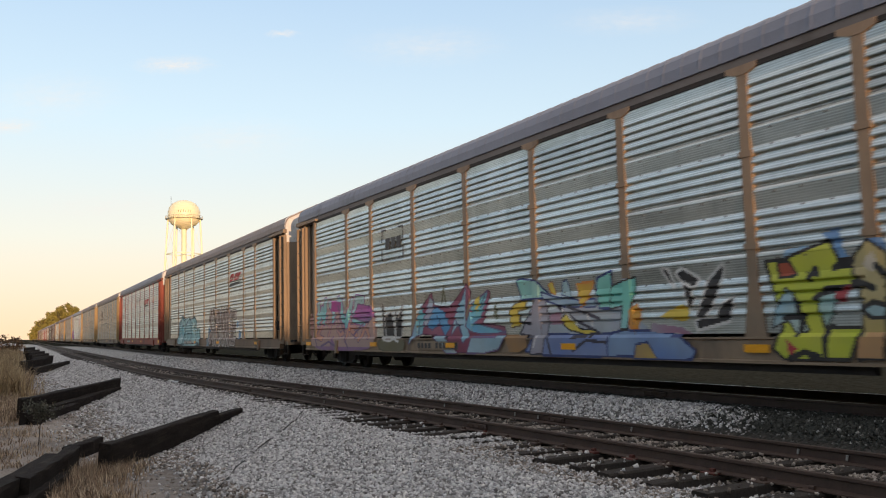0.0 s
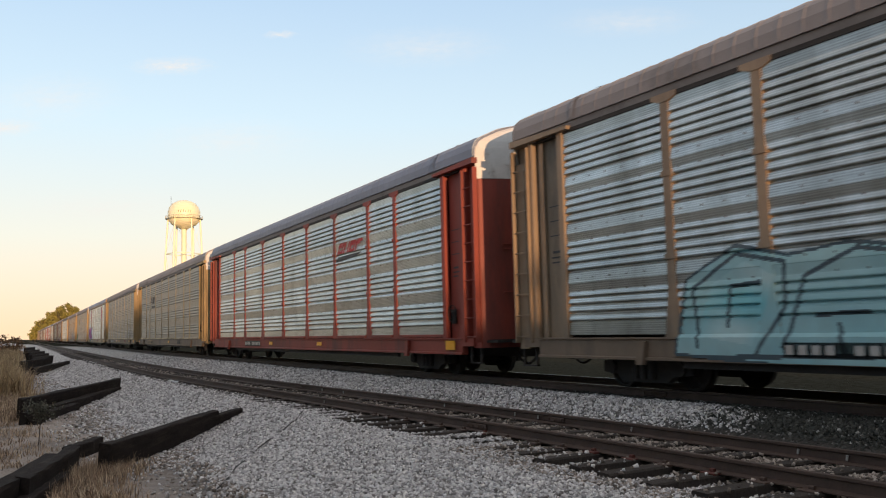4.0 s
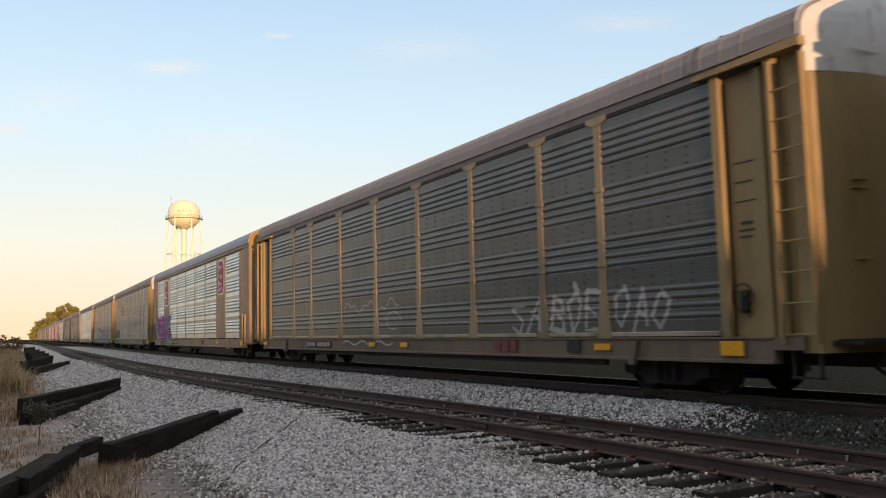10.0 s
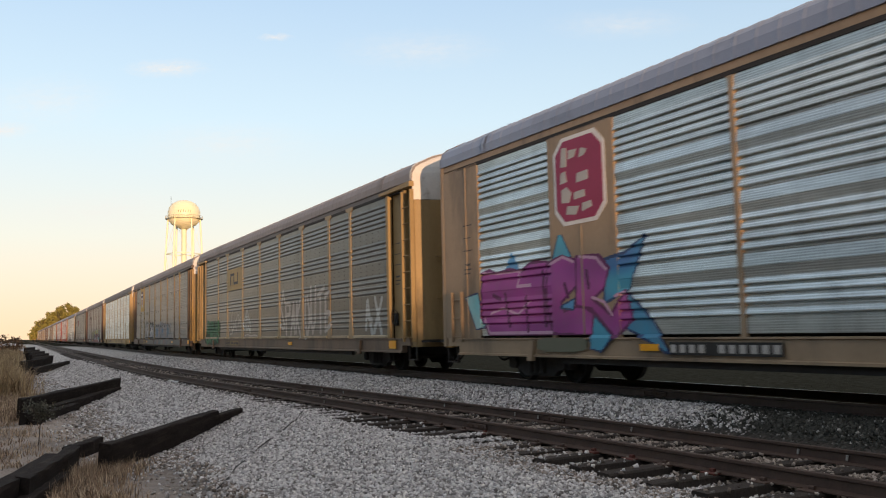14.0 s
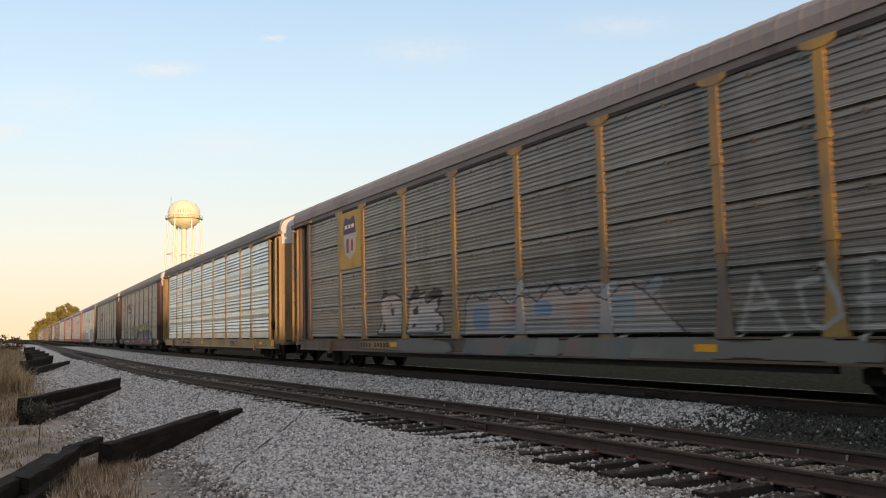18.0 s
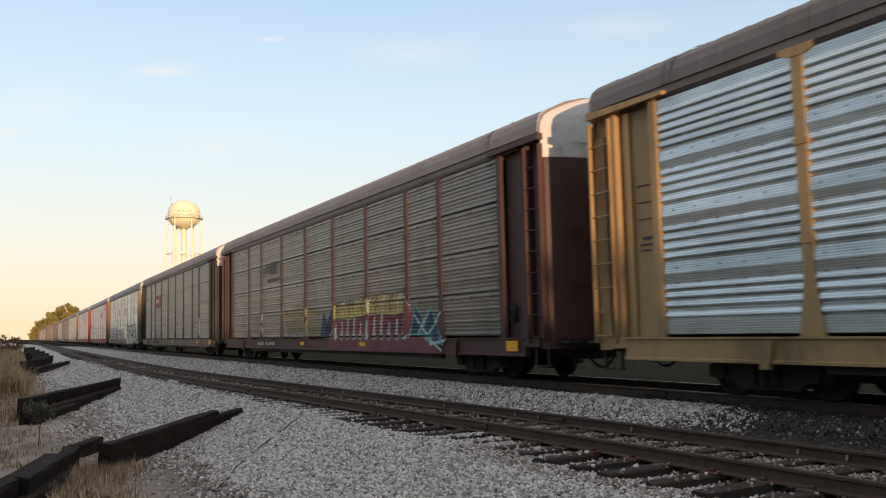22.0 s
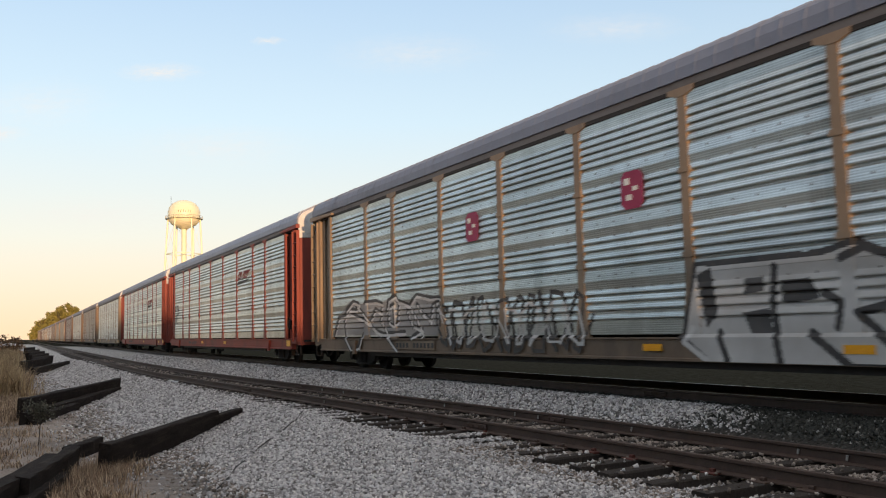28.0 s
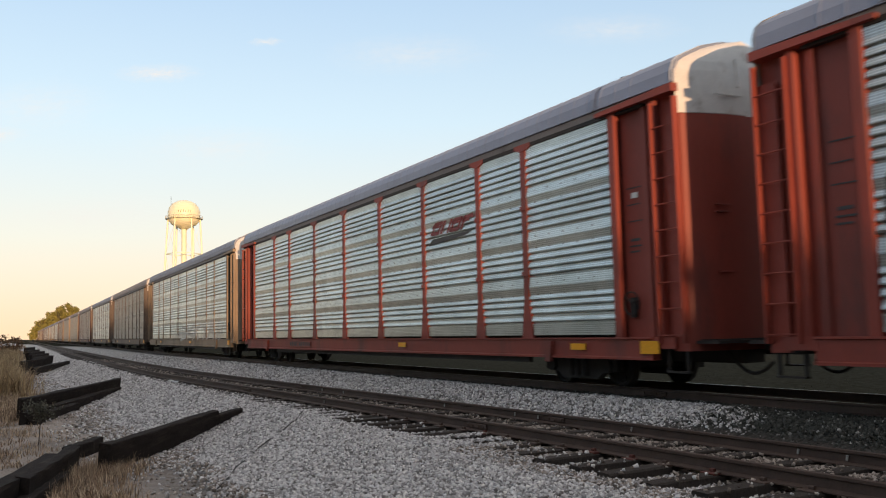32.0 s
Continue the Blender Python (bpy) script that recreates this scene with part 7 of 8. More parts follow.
# stencilled data on the end panels
for k in range(14):
    for s in (-1, 1):
        cx = s * (PANEL + 0.50)
        y = -HALF + 0.112 if CARS[k][4] != "slim" else -HALF - 0.028
        r = [(cx - 0.2, cx + 0.2, 3.9, 3.92), (cx - 0.2, cx + 0.15, 3.6, 3.62), (cx - 0.2, cx + 0.2, 3.3, 3.32), (cx - 0.12, cx + 0.12, 2.95, 3.0), (cx - 0.16, cx + 0.16, 2.85, 2.88), (cx - 0.16, cx + 0.1, 2.75, 2.78)]
        bars(k, "stencil", FADED_BLACK if CARS[k][0] != "black" else PALE_MARK, r, y, "small dark stencil lines")
bars(10, "sticker", YELLOW_PLATE, [(PANEL + 0.35, PANEL + 0.85, 2.95, 3.15)], -HALF + 0.10, "yellow sticker on the black end panel")
bars(13, "sticker", WHITE_MARK, [(PANEL + 0.45, PANEL + 0.62, 3.72, 3.82)], -HALF + 0.10, "white sticker")
bars(8, "sticker", WHITE_MARK, [(PANEL + 0.45, PANEL + 0.70, 4.05, 4.2)], -HALF + 0.10, "white sticker")


# ---- loose stone, scrap, weeds ----
def fast_mesh(name, verts, tris):
    """A triangle mesh from arrays."""
    me = bpy.data.meshes.new(name)
    me.vertices.add(len(verts))
    me.vertices.foreach_set("co", np.asarray(verts, dtype=np.float32).ravel())
    me.loops.add(len(tris) * 3)
    me.loops.foreach_set("vertex_index", np.asarray(tris, dtype=np.int32).ravel())
    me.polygons.add(len(tris))
    me.polygons.foreach_set("loop_start", np.arange(0, len(tris) * 3, 3, dtype=np.int32))
    me.materials.append(None)
    me.update(calc_edges=True)
    return me


def island_material(name, stops, rough=0.9, scale=30.0):
    """Each loose piece takes its own tone from a ramp."""
    m = bpy.data.materials.new(name)
    m.use_nodes = True
    n, l = m.node_tree.nodes, m.node_tree.links
    b = n["Principled BSDF"]
    b.inputs["Roughness"].default_value = rough
    g = n.new("ShaderNodeNewGeometry")
    r = n.new("ShaderNodeValToRGB")
    els = r.color_ramp.elements
    els[0].position, els[0].color = stops[0][0], (*stops[0][1], 1)
    els[1].position, els[1].color = stops[-1][0], (*stops[-1][1], 1)
    for p, c in stops[1:-1]:
        e = els.new(p)
        e.color = (*c, 1)
    l.new(g.outputs["Random Per Island"], r.inputs[0])
    tc = n.new("ShaderNodeTexCoord")
    no = n.new("ShaderNodeTexNoise")
    no.inputs["Scale"].default_value = scale
    l.new(tc.outputs["Object"], no.inputs["Vector"])
    mr = n.new("ShaderNodeMapRange")
    mr.inputs["To Min"].default_value, mr.inputs["To Max"].default_value = 0.65, 1.35
    l.new(no.outputs[0], mr.inputs[0])
    mx = n.new("ShaderNodeVectorMath")
    mx.operation = "SCALE"
    l.new(r.outputs[0], mx.inputs[0])
    l.new(mr.outputs[0], mx.inputs["Scale"])
    l.new(mx.outputs[0], b.inputs["Base Color"])
    return m


STONE = island_material("pale_ballast", [(0.0, (0.14, 0.13, 0.12)), (0.25, (0.38, 0.37, 0.37)), (0.70, (0.67, 0.655, 0.655)), (0.93, (0.80, 0.785, 0.78)), (1.0, (0.86, 0.84, 0.80))], 0.85)
STONE_WARM = island_material("brownish_ballast", [(0.0, (0.08, 0.066, 0.055)), (0.5, (0.25, 0.21, 0.178)), (1.0, (0.52, 0.455, 0.40))], 0.9)
# old dark stone, its tones lowered further for shade beside the train
STONE_DARK = island_material("old_shaded_ballast", [(0.0, (0.018, 0.019, 0.016)), (0.7, (0.052, 0.054, 0.046)), (0.94, (0.09, 0.092, 0.083)), (1.0, (0.45, 0.44, 0.42))], 0.85)

LUMP = np.array([(x, y, z) for z in (-1, 1) for y in (-1, 1) for x in (-1, 1)]) * 0.66
LUMP_F = np.array([(0, 2, 3), (0, 3, 1), (4, 5, 7), (4, 7, 6), (0, 1, 5), (0, 5, 4), (2, 6, 7), (2, 7, 3), (0, 4, 6), (0, 6, 2), (1, 3, 7), (1, 7, 5)])


def stones(name, points, sizes, mat, label, seed):
    r = np.random.RandomState(seed)
    n = len(points)
    shape = LUMP[None] * (1 + r.uniform(-0.42, 0.30, (n, 8, 1))) + r.uniform(-0.16, 0.16, (n, 8, 3))
    shape = shape * r.uniform(0.62, 1.25, (n, 1, 3))
    a = r.uniform(0, 2 * np.pi, (n, 3))
    for i, (p, q) in enumerate(((0, 1), (1, 2), (0, 2))):
        c, s = np.cos(a[:, i])[:, None], np.sin(a[:, i])[:, None]
        u, v = shape[:, :, p].copy(), shape[:, :, q].copy()
        shape[:, :, p], shape[:, :, q] = c * u - s * v, s * u + c * v
    v = (shape * sizes[:, None, None] + points[:, None, :]).reshape(-1, 3)
    f = (LUMP_F[None] + (np.arange(n) * 8)[:, None, None]).reshape(-1, 3)
    ob = put(name, fast_mesh(name, v, f), mat)
    tagged(ob, label, "gravel", kind="stuff")


def scatter_stones():
    r = np.random.RandomState(5)
    pale, warm, dark = [], [], []
    tries = 620000
    xs, ys, us = r.uniform(-70, -3.8, tries), r.uniform(1.2, 10.75, tries), r.uniform(0, 1, tries)
    for x, y, u in zip(xs, ys, us):
        d = math.hypot(x, y)
        # only what lies before the lens
        fw = -0.874 * x + 0.476 * y
        side = 0.477 * x + 0.879 * y
        if fw < 5.5 or abs(side) > 0.56 * fw + 0.3:
            continue
        s = siding_line(x)
        if u > min(1.0, (12.5 / d) ** 2.0):
            continue
        if min(abs(y - s - 0.7525), abs(y - s + 0.7525)) < 0.085:
            continue
        g = ground_height(x, y)
        edge = 2.3 + 0.45 * smooth(-13.5, -10.5, x) + 0.9 * noise.noise(Vector((x * 0.5, y * 0.5, 9)))
        if y < edge and us[int(abs(x * 977 + y * 131) * 10) % tries] > 0.06 + 0.35 * max(0.0, 1 - (edge - y) / 0.8):
            continue
        # a patch of bare dirt at the foot of the timbers
        if ((x + 11.4) / 1.5) ** 2 + ((y - 2.15 + 0.35 * (x + 11.4)) / 0.55) ** 2 < 1 + 0.5 * noise.noise(Vector((x * 2, y * 2, 6))) and (x * 379.0 + y * 733.0) % 1.0 < 0.8:
            continue
        lift = 0.004
        if x > -15.7 and max(5.95, s - 1.76) < y < s + 1.45:
            q = round((-4.28 - x) / 0.662)
            shown = x > -10.3 or -16.0 < x < -11.7
            if abs(x - tie_place(q)) < 0.135:           # few stones lie on the ties themselves
                if (x * 7919.0 + y * 104729.0) % 1.0 > (0.12 if abs(y - s) < 0.75 else 0.35 if y > s else 0.07 if shown else 0.9):
                    continue
                lift = max(0.0, tie_top(x) - g) + 0.006
            elif abs(y - s) < 0.75:                     # between the rails they come up to the ties
                lift = 0.015
        if x < -12.0 and abs(y - s) < 1.3 and (x * 613.0 + y * 277.0) % 1.0 > 0.38 + 0.3 * max(0.0, abs(y - s) - 0.85):
            continue
        p = (x, y, g + lift)
        # dark stones also edge the main line, in place of shade there
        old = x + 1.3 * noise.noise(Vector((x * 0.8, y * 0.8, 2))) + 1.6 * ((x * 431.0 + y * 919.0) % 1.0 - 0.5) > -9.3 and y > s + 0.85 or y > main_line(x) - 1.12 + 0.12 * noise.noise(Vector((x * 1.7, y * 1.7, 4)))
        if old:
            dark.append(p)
        elif abs(y - s) < 0.9 or (y < 2.7 + 1.1 * noise.noise(Vector((x * 0.6, y * 0.6, 7))) and (x * 173.0 + y * 811.0) % 1.0 < 0.5) or (x > -10.5 and s - 2.2 < y < s and (x * 311.0 + y * 577.0) % 1.0 < 0.42):
            warm.append(p)
        else:
            pale.append(p)
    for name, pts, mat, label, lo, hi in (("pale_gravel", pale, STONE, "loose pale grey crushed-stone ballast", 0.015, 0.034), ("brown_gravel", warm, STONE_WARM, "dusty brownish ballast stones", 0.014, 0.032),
                                          ("dark_gravel", dark, STONE_DARK, "old dark grey ballast between the tracks, darkened further for the train's shade", 0.015, 0.033)):
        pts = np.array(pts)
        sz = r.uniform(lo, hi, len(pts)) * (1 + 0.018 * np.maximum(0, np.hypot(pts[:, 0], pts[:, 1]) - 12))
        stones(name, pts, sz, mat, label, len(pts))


scatter_stones()

TIMBER = material("tarred_timber", (0.026, 0.021, 0.019), 0.95, 0.0, 0.5, 5.0, (0.4, 3, 3), bump=0.5, stain=(0.05, 0.04, 0.033), stain_amount=0.35, per_object=1, spec=0.15)


def timber(a, b, width, height, z, roll=0.0, seed=0, tilt=0.0):
    """A long tarred beam from a to b on the ground, its ends split."""
    rnd = random.Random(seed)
    a, b = Vector((*a, 0)), Vector((*b, 0))
    length = (b - a).length
    m = Build()
    n = 10
    prof = [(-0.5, 0.06), (-0.42, 0.0), (0.42, 0.0), (0.5, 0.06), (0.5, 0.94), (0.42, 1.0), (-0.42, 1.0), (-0.5, 0.94)]
    verts, faces = [], []
    for i in range(n + 1):
        u = i / n
        for p, q in prof:
            j = 0.012
            e = rnd.uniform(-0.08, 0.05) if i in (0, n) else 0.0
            verts.append((u * length + e, p * width + rnd.uniform(-j, j), q * height + rnd.uniform(-j, j)))
    k = len(prof)
    for i in range(n):
        faces += [(i * k + j, (i + 1) * k + j, (i + 1) * k + (j + 1) % k, i * k + (j + 1) % k) for j in range(k)]
    faces += [tuple(range(k)), tuple(range((n + 1) * k - 1, n * k - 1, -1))]
    me = mesh_of("timber_beam", verts, faces)
    turn = math.degrees(math.atan2(b.y - a.y, b.x - a.x))
    ob = put("timber_beam", me, TIMBER, None, pose(a.x, a.y, z, roll, tilt, turn))
    tagged(ob, "discarded black tarred timber beam on the gravel", "timber", group="discarded timbers")
    return ob


BEAMS = [((-13.0, 1.55), (-17.3, 4.13), 0.16, 0.42, -0.45, 5, 0.0), ((-14.4, 2.30), (-18.4, 4.90), 0.18, 0.29, -0.41, 3, 0.0), ((-14.6, 1.22), (-15.7, 1.78), 0.18, 0.24, -0.46, 0, 0.0),
         ((-9.8, -0.05), (-12.96, 0.84), 0.18, 0.36, -0.46, 6, 0.0), ((-11.0, 0.42), (-13.6, 1.19), 0.18, 0.35, -0.46, 4, 0.0), ((-10.4, 0.35), (-12.5, 0.98), 0.2, 0.16, -0.46, 0, 0.0),
         ((-21.4, 0.86), (-30.3, 4.02), 0.22, 0.28, -0.46, 4, 0.0), ((-22.4, 0.82), (-30.7, 4.06), 0.16, 0.48, -0.40, 5, 0.0), ((-21.2, 1.02), (-24.6, 2.24), 0.2, 0.22, -0.46, 0, 0.0), ((-24.64, 0.45), (-26.83, 1.12), 0.14, 0.08, -0.44, 0, 0.0),
         ((-48.0, 2.2), (-60.5, 4.95), 0.22, 0.45, -0.45, 5, 0.0), ((-49.5, 1.8), (-56.5, 3.4), 0.22, 0.75, -0.42, 5, 0.0), ((-58.0, 2.6), (-66.0, 4.3), 0.22, 0.72, -0.42, 5, 0.0), ((-67.0, 3.0), (-75.0, 4.6), 0.22, 0.75, -0.42, 5, 0.0),
         ((-76.0, 3.2), (-84.0, 4.8), 0.22, 0.80, -0.42, 5, 0.0), ((-91.0, 3.7), (-99.0, 5.2), 0.22, 0.80, -0.42, 5, 0.0), ((-112.0, 4.4), (-120.0, 5.8), 0.22, 0.9, -0.42, 5, 0.0)]
for i, (a, b, w, h, z, roll, tilt) in enumerate(BEAMS):
    timber(a, b, w, h, z, roll, i, tilt)


def make_rod():
    b = Build()
    pts = []
    for i in range(15):
        u = i / 14
        x, y = -17.2 + 6.6 * u, 5.95 - 3.45 * u + 0.10 * math.sin(u * 7)
        pts.append((x, y, ground_height(x, y) + 0.026 + 0.016 * math.sin(i * 1.9)))
    b.pipe(pts, 0.010, 6)
    tagged(put("steel_rod", b.mesh("steel_rod"), STEEL_DARK), "long dark steel rod half buried in the gravel", "rod")


make_rod()
CLIP = material("galvanised_clip", (0.34, 0.33, 0.31), 0.6, 0.2, 0.2, 20.0)
# pale clips and tags on the siding rails
for x, s in ((-6.40, 1), (-7.05, 1), (-9.96, 1), (-12.3, 1), (-13.0, 1), (-15.5, 1), (-18.2, -1), (-20.6, 1), (-22.0, 1)):
    clip = Build().box(-0.014, 0.014, -0.012, 0.012, -0.03, 0.03, 0.006).mesh("rail_clip")
    tagged(put("rail_clip", clip, CLIP, None, pose(x, siding_line(x) + s * 0.7525 - 0.03, -0.085, 0, 12, 0)), "small pale metal clip on the rail web", "rail clip", group="rail clips")
strap = Build()
strap.pipe([(-31.3 + 0.12 * i, 5.85 + 0.03 * i, -0.12 + 0.02 * math.sin(i)) for i in range(7)], 0.03, 6)
tagged(put("plastic_strap", strap.mesh("plastic_strap"), WHITE_MARK), "white plastic strap lying beside the rail", "litter")

STRAW = island_material("dry_grass", [(0.0, (0.14, 0.10, 0.07)), (0.45, (0.36, 0.255, 0.175)), (0.8, (0.54, 0.41, 0.28)), (1.0, (0.66, 0.53, 0.37))], 0.9, 6.0)
WEED = island_material("dry_weeds", [(0.0, (0.19, 0.13, 0.08)), (0.5, (0.42, 0.31, 0.18)), (1.0, (0.64, 0.50, 0.30))], 0.9, 4.0)


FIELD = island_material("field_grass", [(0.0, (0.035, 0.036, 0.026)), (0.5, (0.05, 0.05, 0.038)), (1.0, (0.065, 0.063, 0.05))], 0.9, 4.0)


def blades(name, roots, heights, widths, mat, label, seed, category="grass", droop=0.5):
    r = np.random.RandomState(seed)
    n = len(roots)
    a = r.uniform(0, 2 * np.pi, n)
    lean = r.uniform(0.1, 1.0, n) * droop
    dx, dy = np.cos(a), np.sin(a)
    wx, wy = -dy * widths, dx * widths
    v = np.zeros((n, 5, 3))
    for i, (u, w) in enumerate(((0.0, 1.0), (0.0, -1.0), (0.6, 0.7), (0.6, -0.7), (1.0, 0.0))):
        v[:, i, 0] = roots[:, 0] + dx * heights * lean * u ** 2 + wx * w
        v[:, i, 1] = roots[:, 1] + dy * heights * lean * u ** 2 + wy * w
        v[:, i, 2] = roots[:, 2] + heights * u * (1 - 0.35 * lean * u)
    f = np.array([(0, 1, 3), (0, 3, 2), (2, 3, 4)])
    tris = (f[None] + (np.arange(n) * 5)[:, None, None]).reshape(-1, 3)
    tagged(put(name, fast_mesh(name, v.reshape(-1, 3), tris), mat), label, category, kind="stuff")


def make_grass():
    r = np.random.RandomState(8)
    pts, hs, ws = [], [], []
    # tufts at the foot of the nearest timbers
    for _ in range(62):
        cx, cy = r.uniform(-13.6, -9.2), 0
        lo, hi = 0.35 - 0.17 * (cx + 9.2), 1.35 - 0.20 * (cx + 9.2)
        cy = r.uniform(lo, hi)
        for _ in range(55):
            x, y = cx + r.normal(0, 0.13), cy + r.normal(0, 0.13)
            pts.append((x, y, ground_height(x, y) - 0.02))
            hs.append(r.uniform(0.06, 0.28))
            ws.append(r.uniform(0.003, 0.008))
    for _ in range(26):
        cx, cy = r.uniform(-13.7, -11.9), 0
        cy = 1.45 - 0.18 * (cx + 13.0) + r.normal(0, 0.16)
        for _ in range(70):
            x, y = cx + r.normal(0, 0.12), cy + r.normal(0, 0.10)
            pts.append((x, y, ground_height(x, y) - 0.02))
            hs.append(r.uniform(0.10, 0.30))
            ws.append(r.uniform(0.002, 0.005))
    # blond tufts over the soil between the timbers and the verge
    for _ in range(130):
        x = -14.5 - r.uniform(0, 1) ** 1.2 * 24
        y = 0.15 + abs(r.normal(0, 0.5)) + 0.02 * (-14.5 - x)
        for _ in range(40):
            px, py = x + r.normal(0, 0.16), y + r.normal(0, 0.16)
            pts.append((px, py, ground_height(px, py) - 0.02))
            hs.append(r.uniform(0.04, 0.16) * (1 + max(0.0, -x - 20) / 18))
            ws.append(r.uniform(0.003, 0.007) * (1 + abs(x) / 50))
    # verge on the camera's side, thinner and taller with distance
    for _ in range(650):
        x = -22.0 - r.uniform(0, 1) ** 1.4 * 115
        top = side_line(x) - 8.9 + (0.5 if x < -40 else 0.0)
        y = top - abs(r.normal(0, 1.6))
        big = r.uniform(0.6, 1.2)
        for _ in range(26):
            px, py = x + r.normal(0, 0.22), y + r.normal(0, 0.22)
            pts.append((px, py, ground_height(px, py) - 0.02))
            hs.append(r.uniform(0.15, 0.55) * big)
            ws.append(r.uniform(0.004, 0.008) * (1 + abs(x) / 60))
    blades("dry_grass", np.array(pts), np.array(hs), np.array(ws), STRAW, "dry straw-coloured grass tufts beside the timbers", 3, "grass", 1.1)
    pts, hs, ws = [], [], []
    for _ in range(260):
        x = -30.0 - r.uniform(0, 1) ** 1.3 * 110
        y = side_line(x) - 9.4 - abs(r.normal(0, 1.5))
        for _ in range(120):
            px, py = x + r.normal(0, 0.35), y + r.normal(0, 0.35)
            pts.append((px, py, ground_height(px, py) - 0.02))
            hs.append(r.uniform(0.25, 1.35))
            ws.append(r.uniform(0.005, 0.014) * (1 + abs(x) / 90))
    blades("dry_weeds", np.array(pts), np.array(hs), np.array(ws), WEED, "tall brown and blond dry weeds on the verge", 4, "weeds", 0.9)
    # short dark grass beyond the train
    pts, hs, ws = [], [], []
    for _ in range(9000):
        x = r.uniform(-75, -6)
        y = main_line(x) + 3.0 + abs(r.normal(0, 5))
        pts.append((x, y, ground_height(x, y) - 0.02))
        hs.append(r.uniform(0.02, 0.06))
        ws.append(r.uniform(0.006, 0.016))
    blades("field_grass", np.array(pts), np.array(hs), np.array(ws), FIELD, "short dark grey-green grass beyond the main line", 6, "grass", 0.8)


make_grass()

BARK = material("bark", (0.075, 0.06, 0.05), 0.9, 0.0, 0.35, 5.0, (1, 1, 0.2), bump=0.5)
LEAF = island_material("tree_leaves", [(0.0, (0.13, 0.13, 0.03)), (0.5, (0.24, 0.22, 0.05)), (1.0, (0.36, 0.31, 0.085))], 0.7, 2.0)
LEAF_DARK = island_material("bush_leaves", [(0.0, (0.08, 0.045, 0.026)), (0.6, (0.20, 0.115, 0.06)), (1.0, (0.34, 0.20, 0.10))], 0.8, 2.0)


def limb(b, p, way, length, r, depth, rnd, tips):
    q = p + way * length
    b.tube(p, q, r, 7, r * 0.62)
    tips.append(q)
    if depth == 0:
        return
    for _ in range(3):
        w = (way + Vector((rnd.uniform(-0.9, 0.9), rnd.uniform(-0.9, 0.9), rnd.uniform(-0.1, 0.6)))).normalized()
        limb(b, p + way * length * rnd.uniform(0.6, 1.0), w, length * rnd.uniform(0.55, 0.75), r * 0.55, depth - 1, rnd, tips)


def make_tree(name, x, y, height, spread_r, label, seed, leaves=1500, leaf=0.35, mat=None, low=0.25, category="tree"):
    rnd = random.Random(seed)
    r = np.random.RandomState(seed)
    tree = new(name)
    z = ground_height(x, y) - 0.05
    tree.matrix_basis = pose(x, y, z)
    tagged(tree, label, category)
    b, tips = Build(), []
    b.tube((0, 0, 0), (rnd.uniform(-0.2, 0.2), rnd.uniform(-0.2, 0.2), height * 0.35), height * 0.028, 9, height * 0.018)
    put("trunk", b.mesh("trunk"), BARK, tree)
    b = Build()
    for _ in range(6):
        w = Vector((rnd.uniform(-1, 1), rnd.uniform(-1, 1), rnd.uniform(0.4, 1.4))).normalized()
        limb(b, Vector((0, 0, height * rnd.uniform(0.22, 0.36))), w, height * 0.26, height * 0.012, 2, rnd, tips)
    tagged(put("bough_mass", b.mesh("bough_mass"), BARK, tree), kind="stuff")
    # clumps: uneven masses of small leaves with gaps between
    n = 34
    c = r.normal(0, 1, (n, 3))
    c /= np.linalg.norm(c, axis=1)[:, None]
    c *= r.uniform(0.35, 1.0, (n, 1)) ** 0.6
    c = c * np.array([spread_r, spread_r, height * (1 - low) / 2 * 0.92]) + np.array([0, 0, height * (low + (1 - low) / 2)])
    pick = r.randint(0, n, leaves)
    size = r.uniform(0.16, 0.30, n) * spread_r * 1.25
    pos = c[pick] + r.normal(0, 1, (leaves, 3)) * size[pick][:, None] * np.array([0.55, 0.55, 0.42])
    nrm = r.normal(0, 1, (leaves, 3))
    nrm /= np.linalg.norm(nrm, axis=1)[:, None]
    u = np.cross(nrm, r.normal(0, 1, (leaves, 3)))
    u /= np.linalg.norm(u, axis=1)[:, None]
    w = np.cross(nrm, u)
    s = leaf * r.uniform(0.6, 1.3, (leaves, 1))
    quad = np.stack([pos - u * s, pos + w * s * 0.55, pos + u * s, pos - w * s * 0.55], 1)
    base = (np.arange(leaves) * 4)[:, None]
    tris = np.concatenate([base + np.array([0, 1, 2]), base + np.array([0, 2, 3])], 1).reshape(-1, 3)
    put("crown", fast_mesh("crown", quad.reshape(-1, 3), tris), mat or LEAF, tree)
    return tree


# the wood behind the far end of the train, higher towards its middle
for i, (x, y, h) in enumerate(((-548, 27, 8.0), (-545, 30.5, 13.5), (-541, 33, 17.5), (-538, 36.5, 19.0), (-536, 39.5, 20.5), (-534, 43, 22.6), (-531, 47.5, 20.6), (-530, 51, 19.0), (-528, 55, 20.5),
                                (-552, 40, 21.5), (-550, 46, 21.0), (-526, 59.5, 19.0), (-525, 64, 18.0))):
    make_tree("tree", x, y, h + 0.6, 2.9 + h * 0.07, "leafy olive-green tree in evening sun beyond the train", 300 + i, 2600, 0.55, None, 0.02)
make_tree("tree", -34.2, 49.6, 21.2, 5.0, "tall dark green tree behind the tracks", 340, 2600, 0.3, None, 0.3)
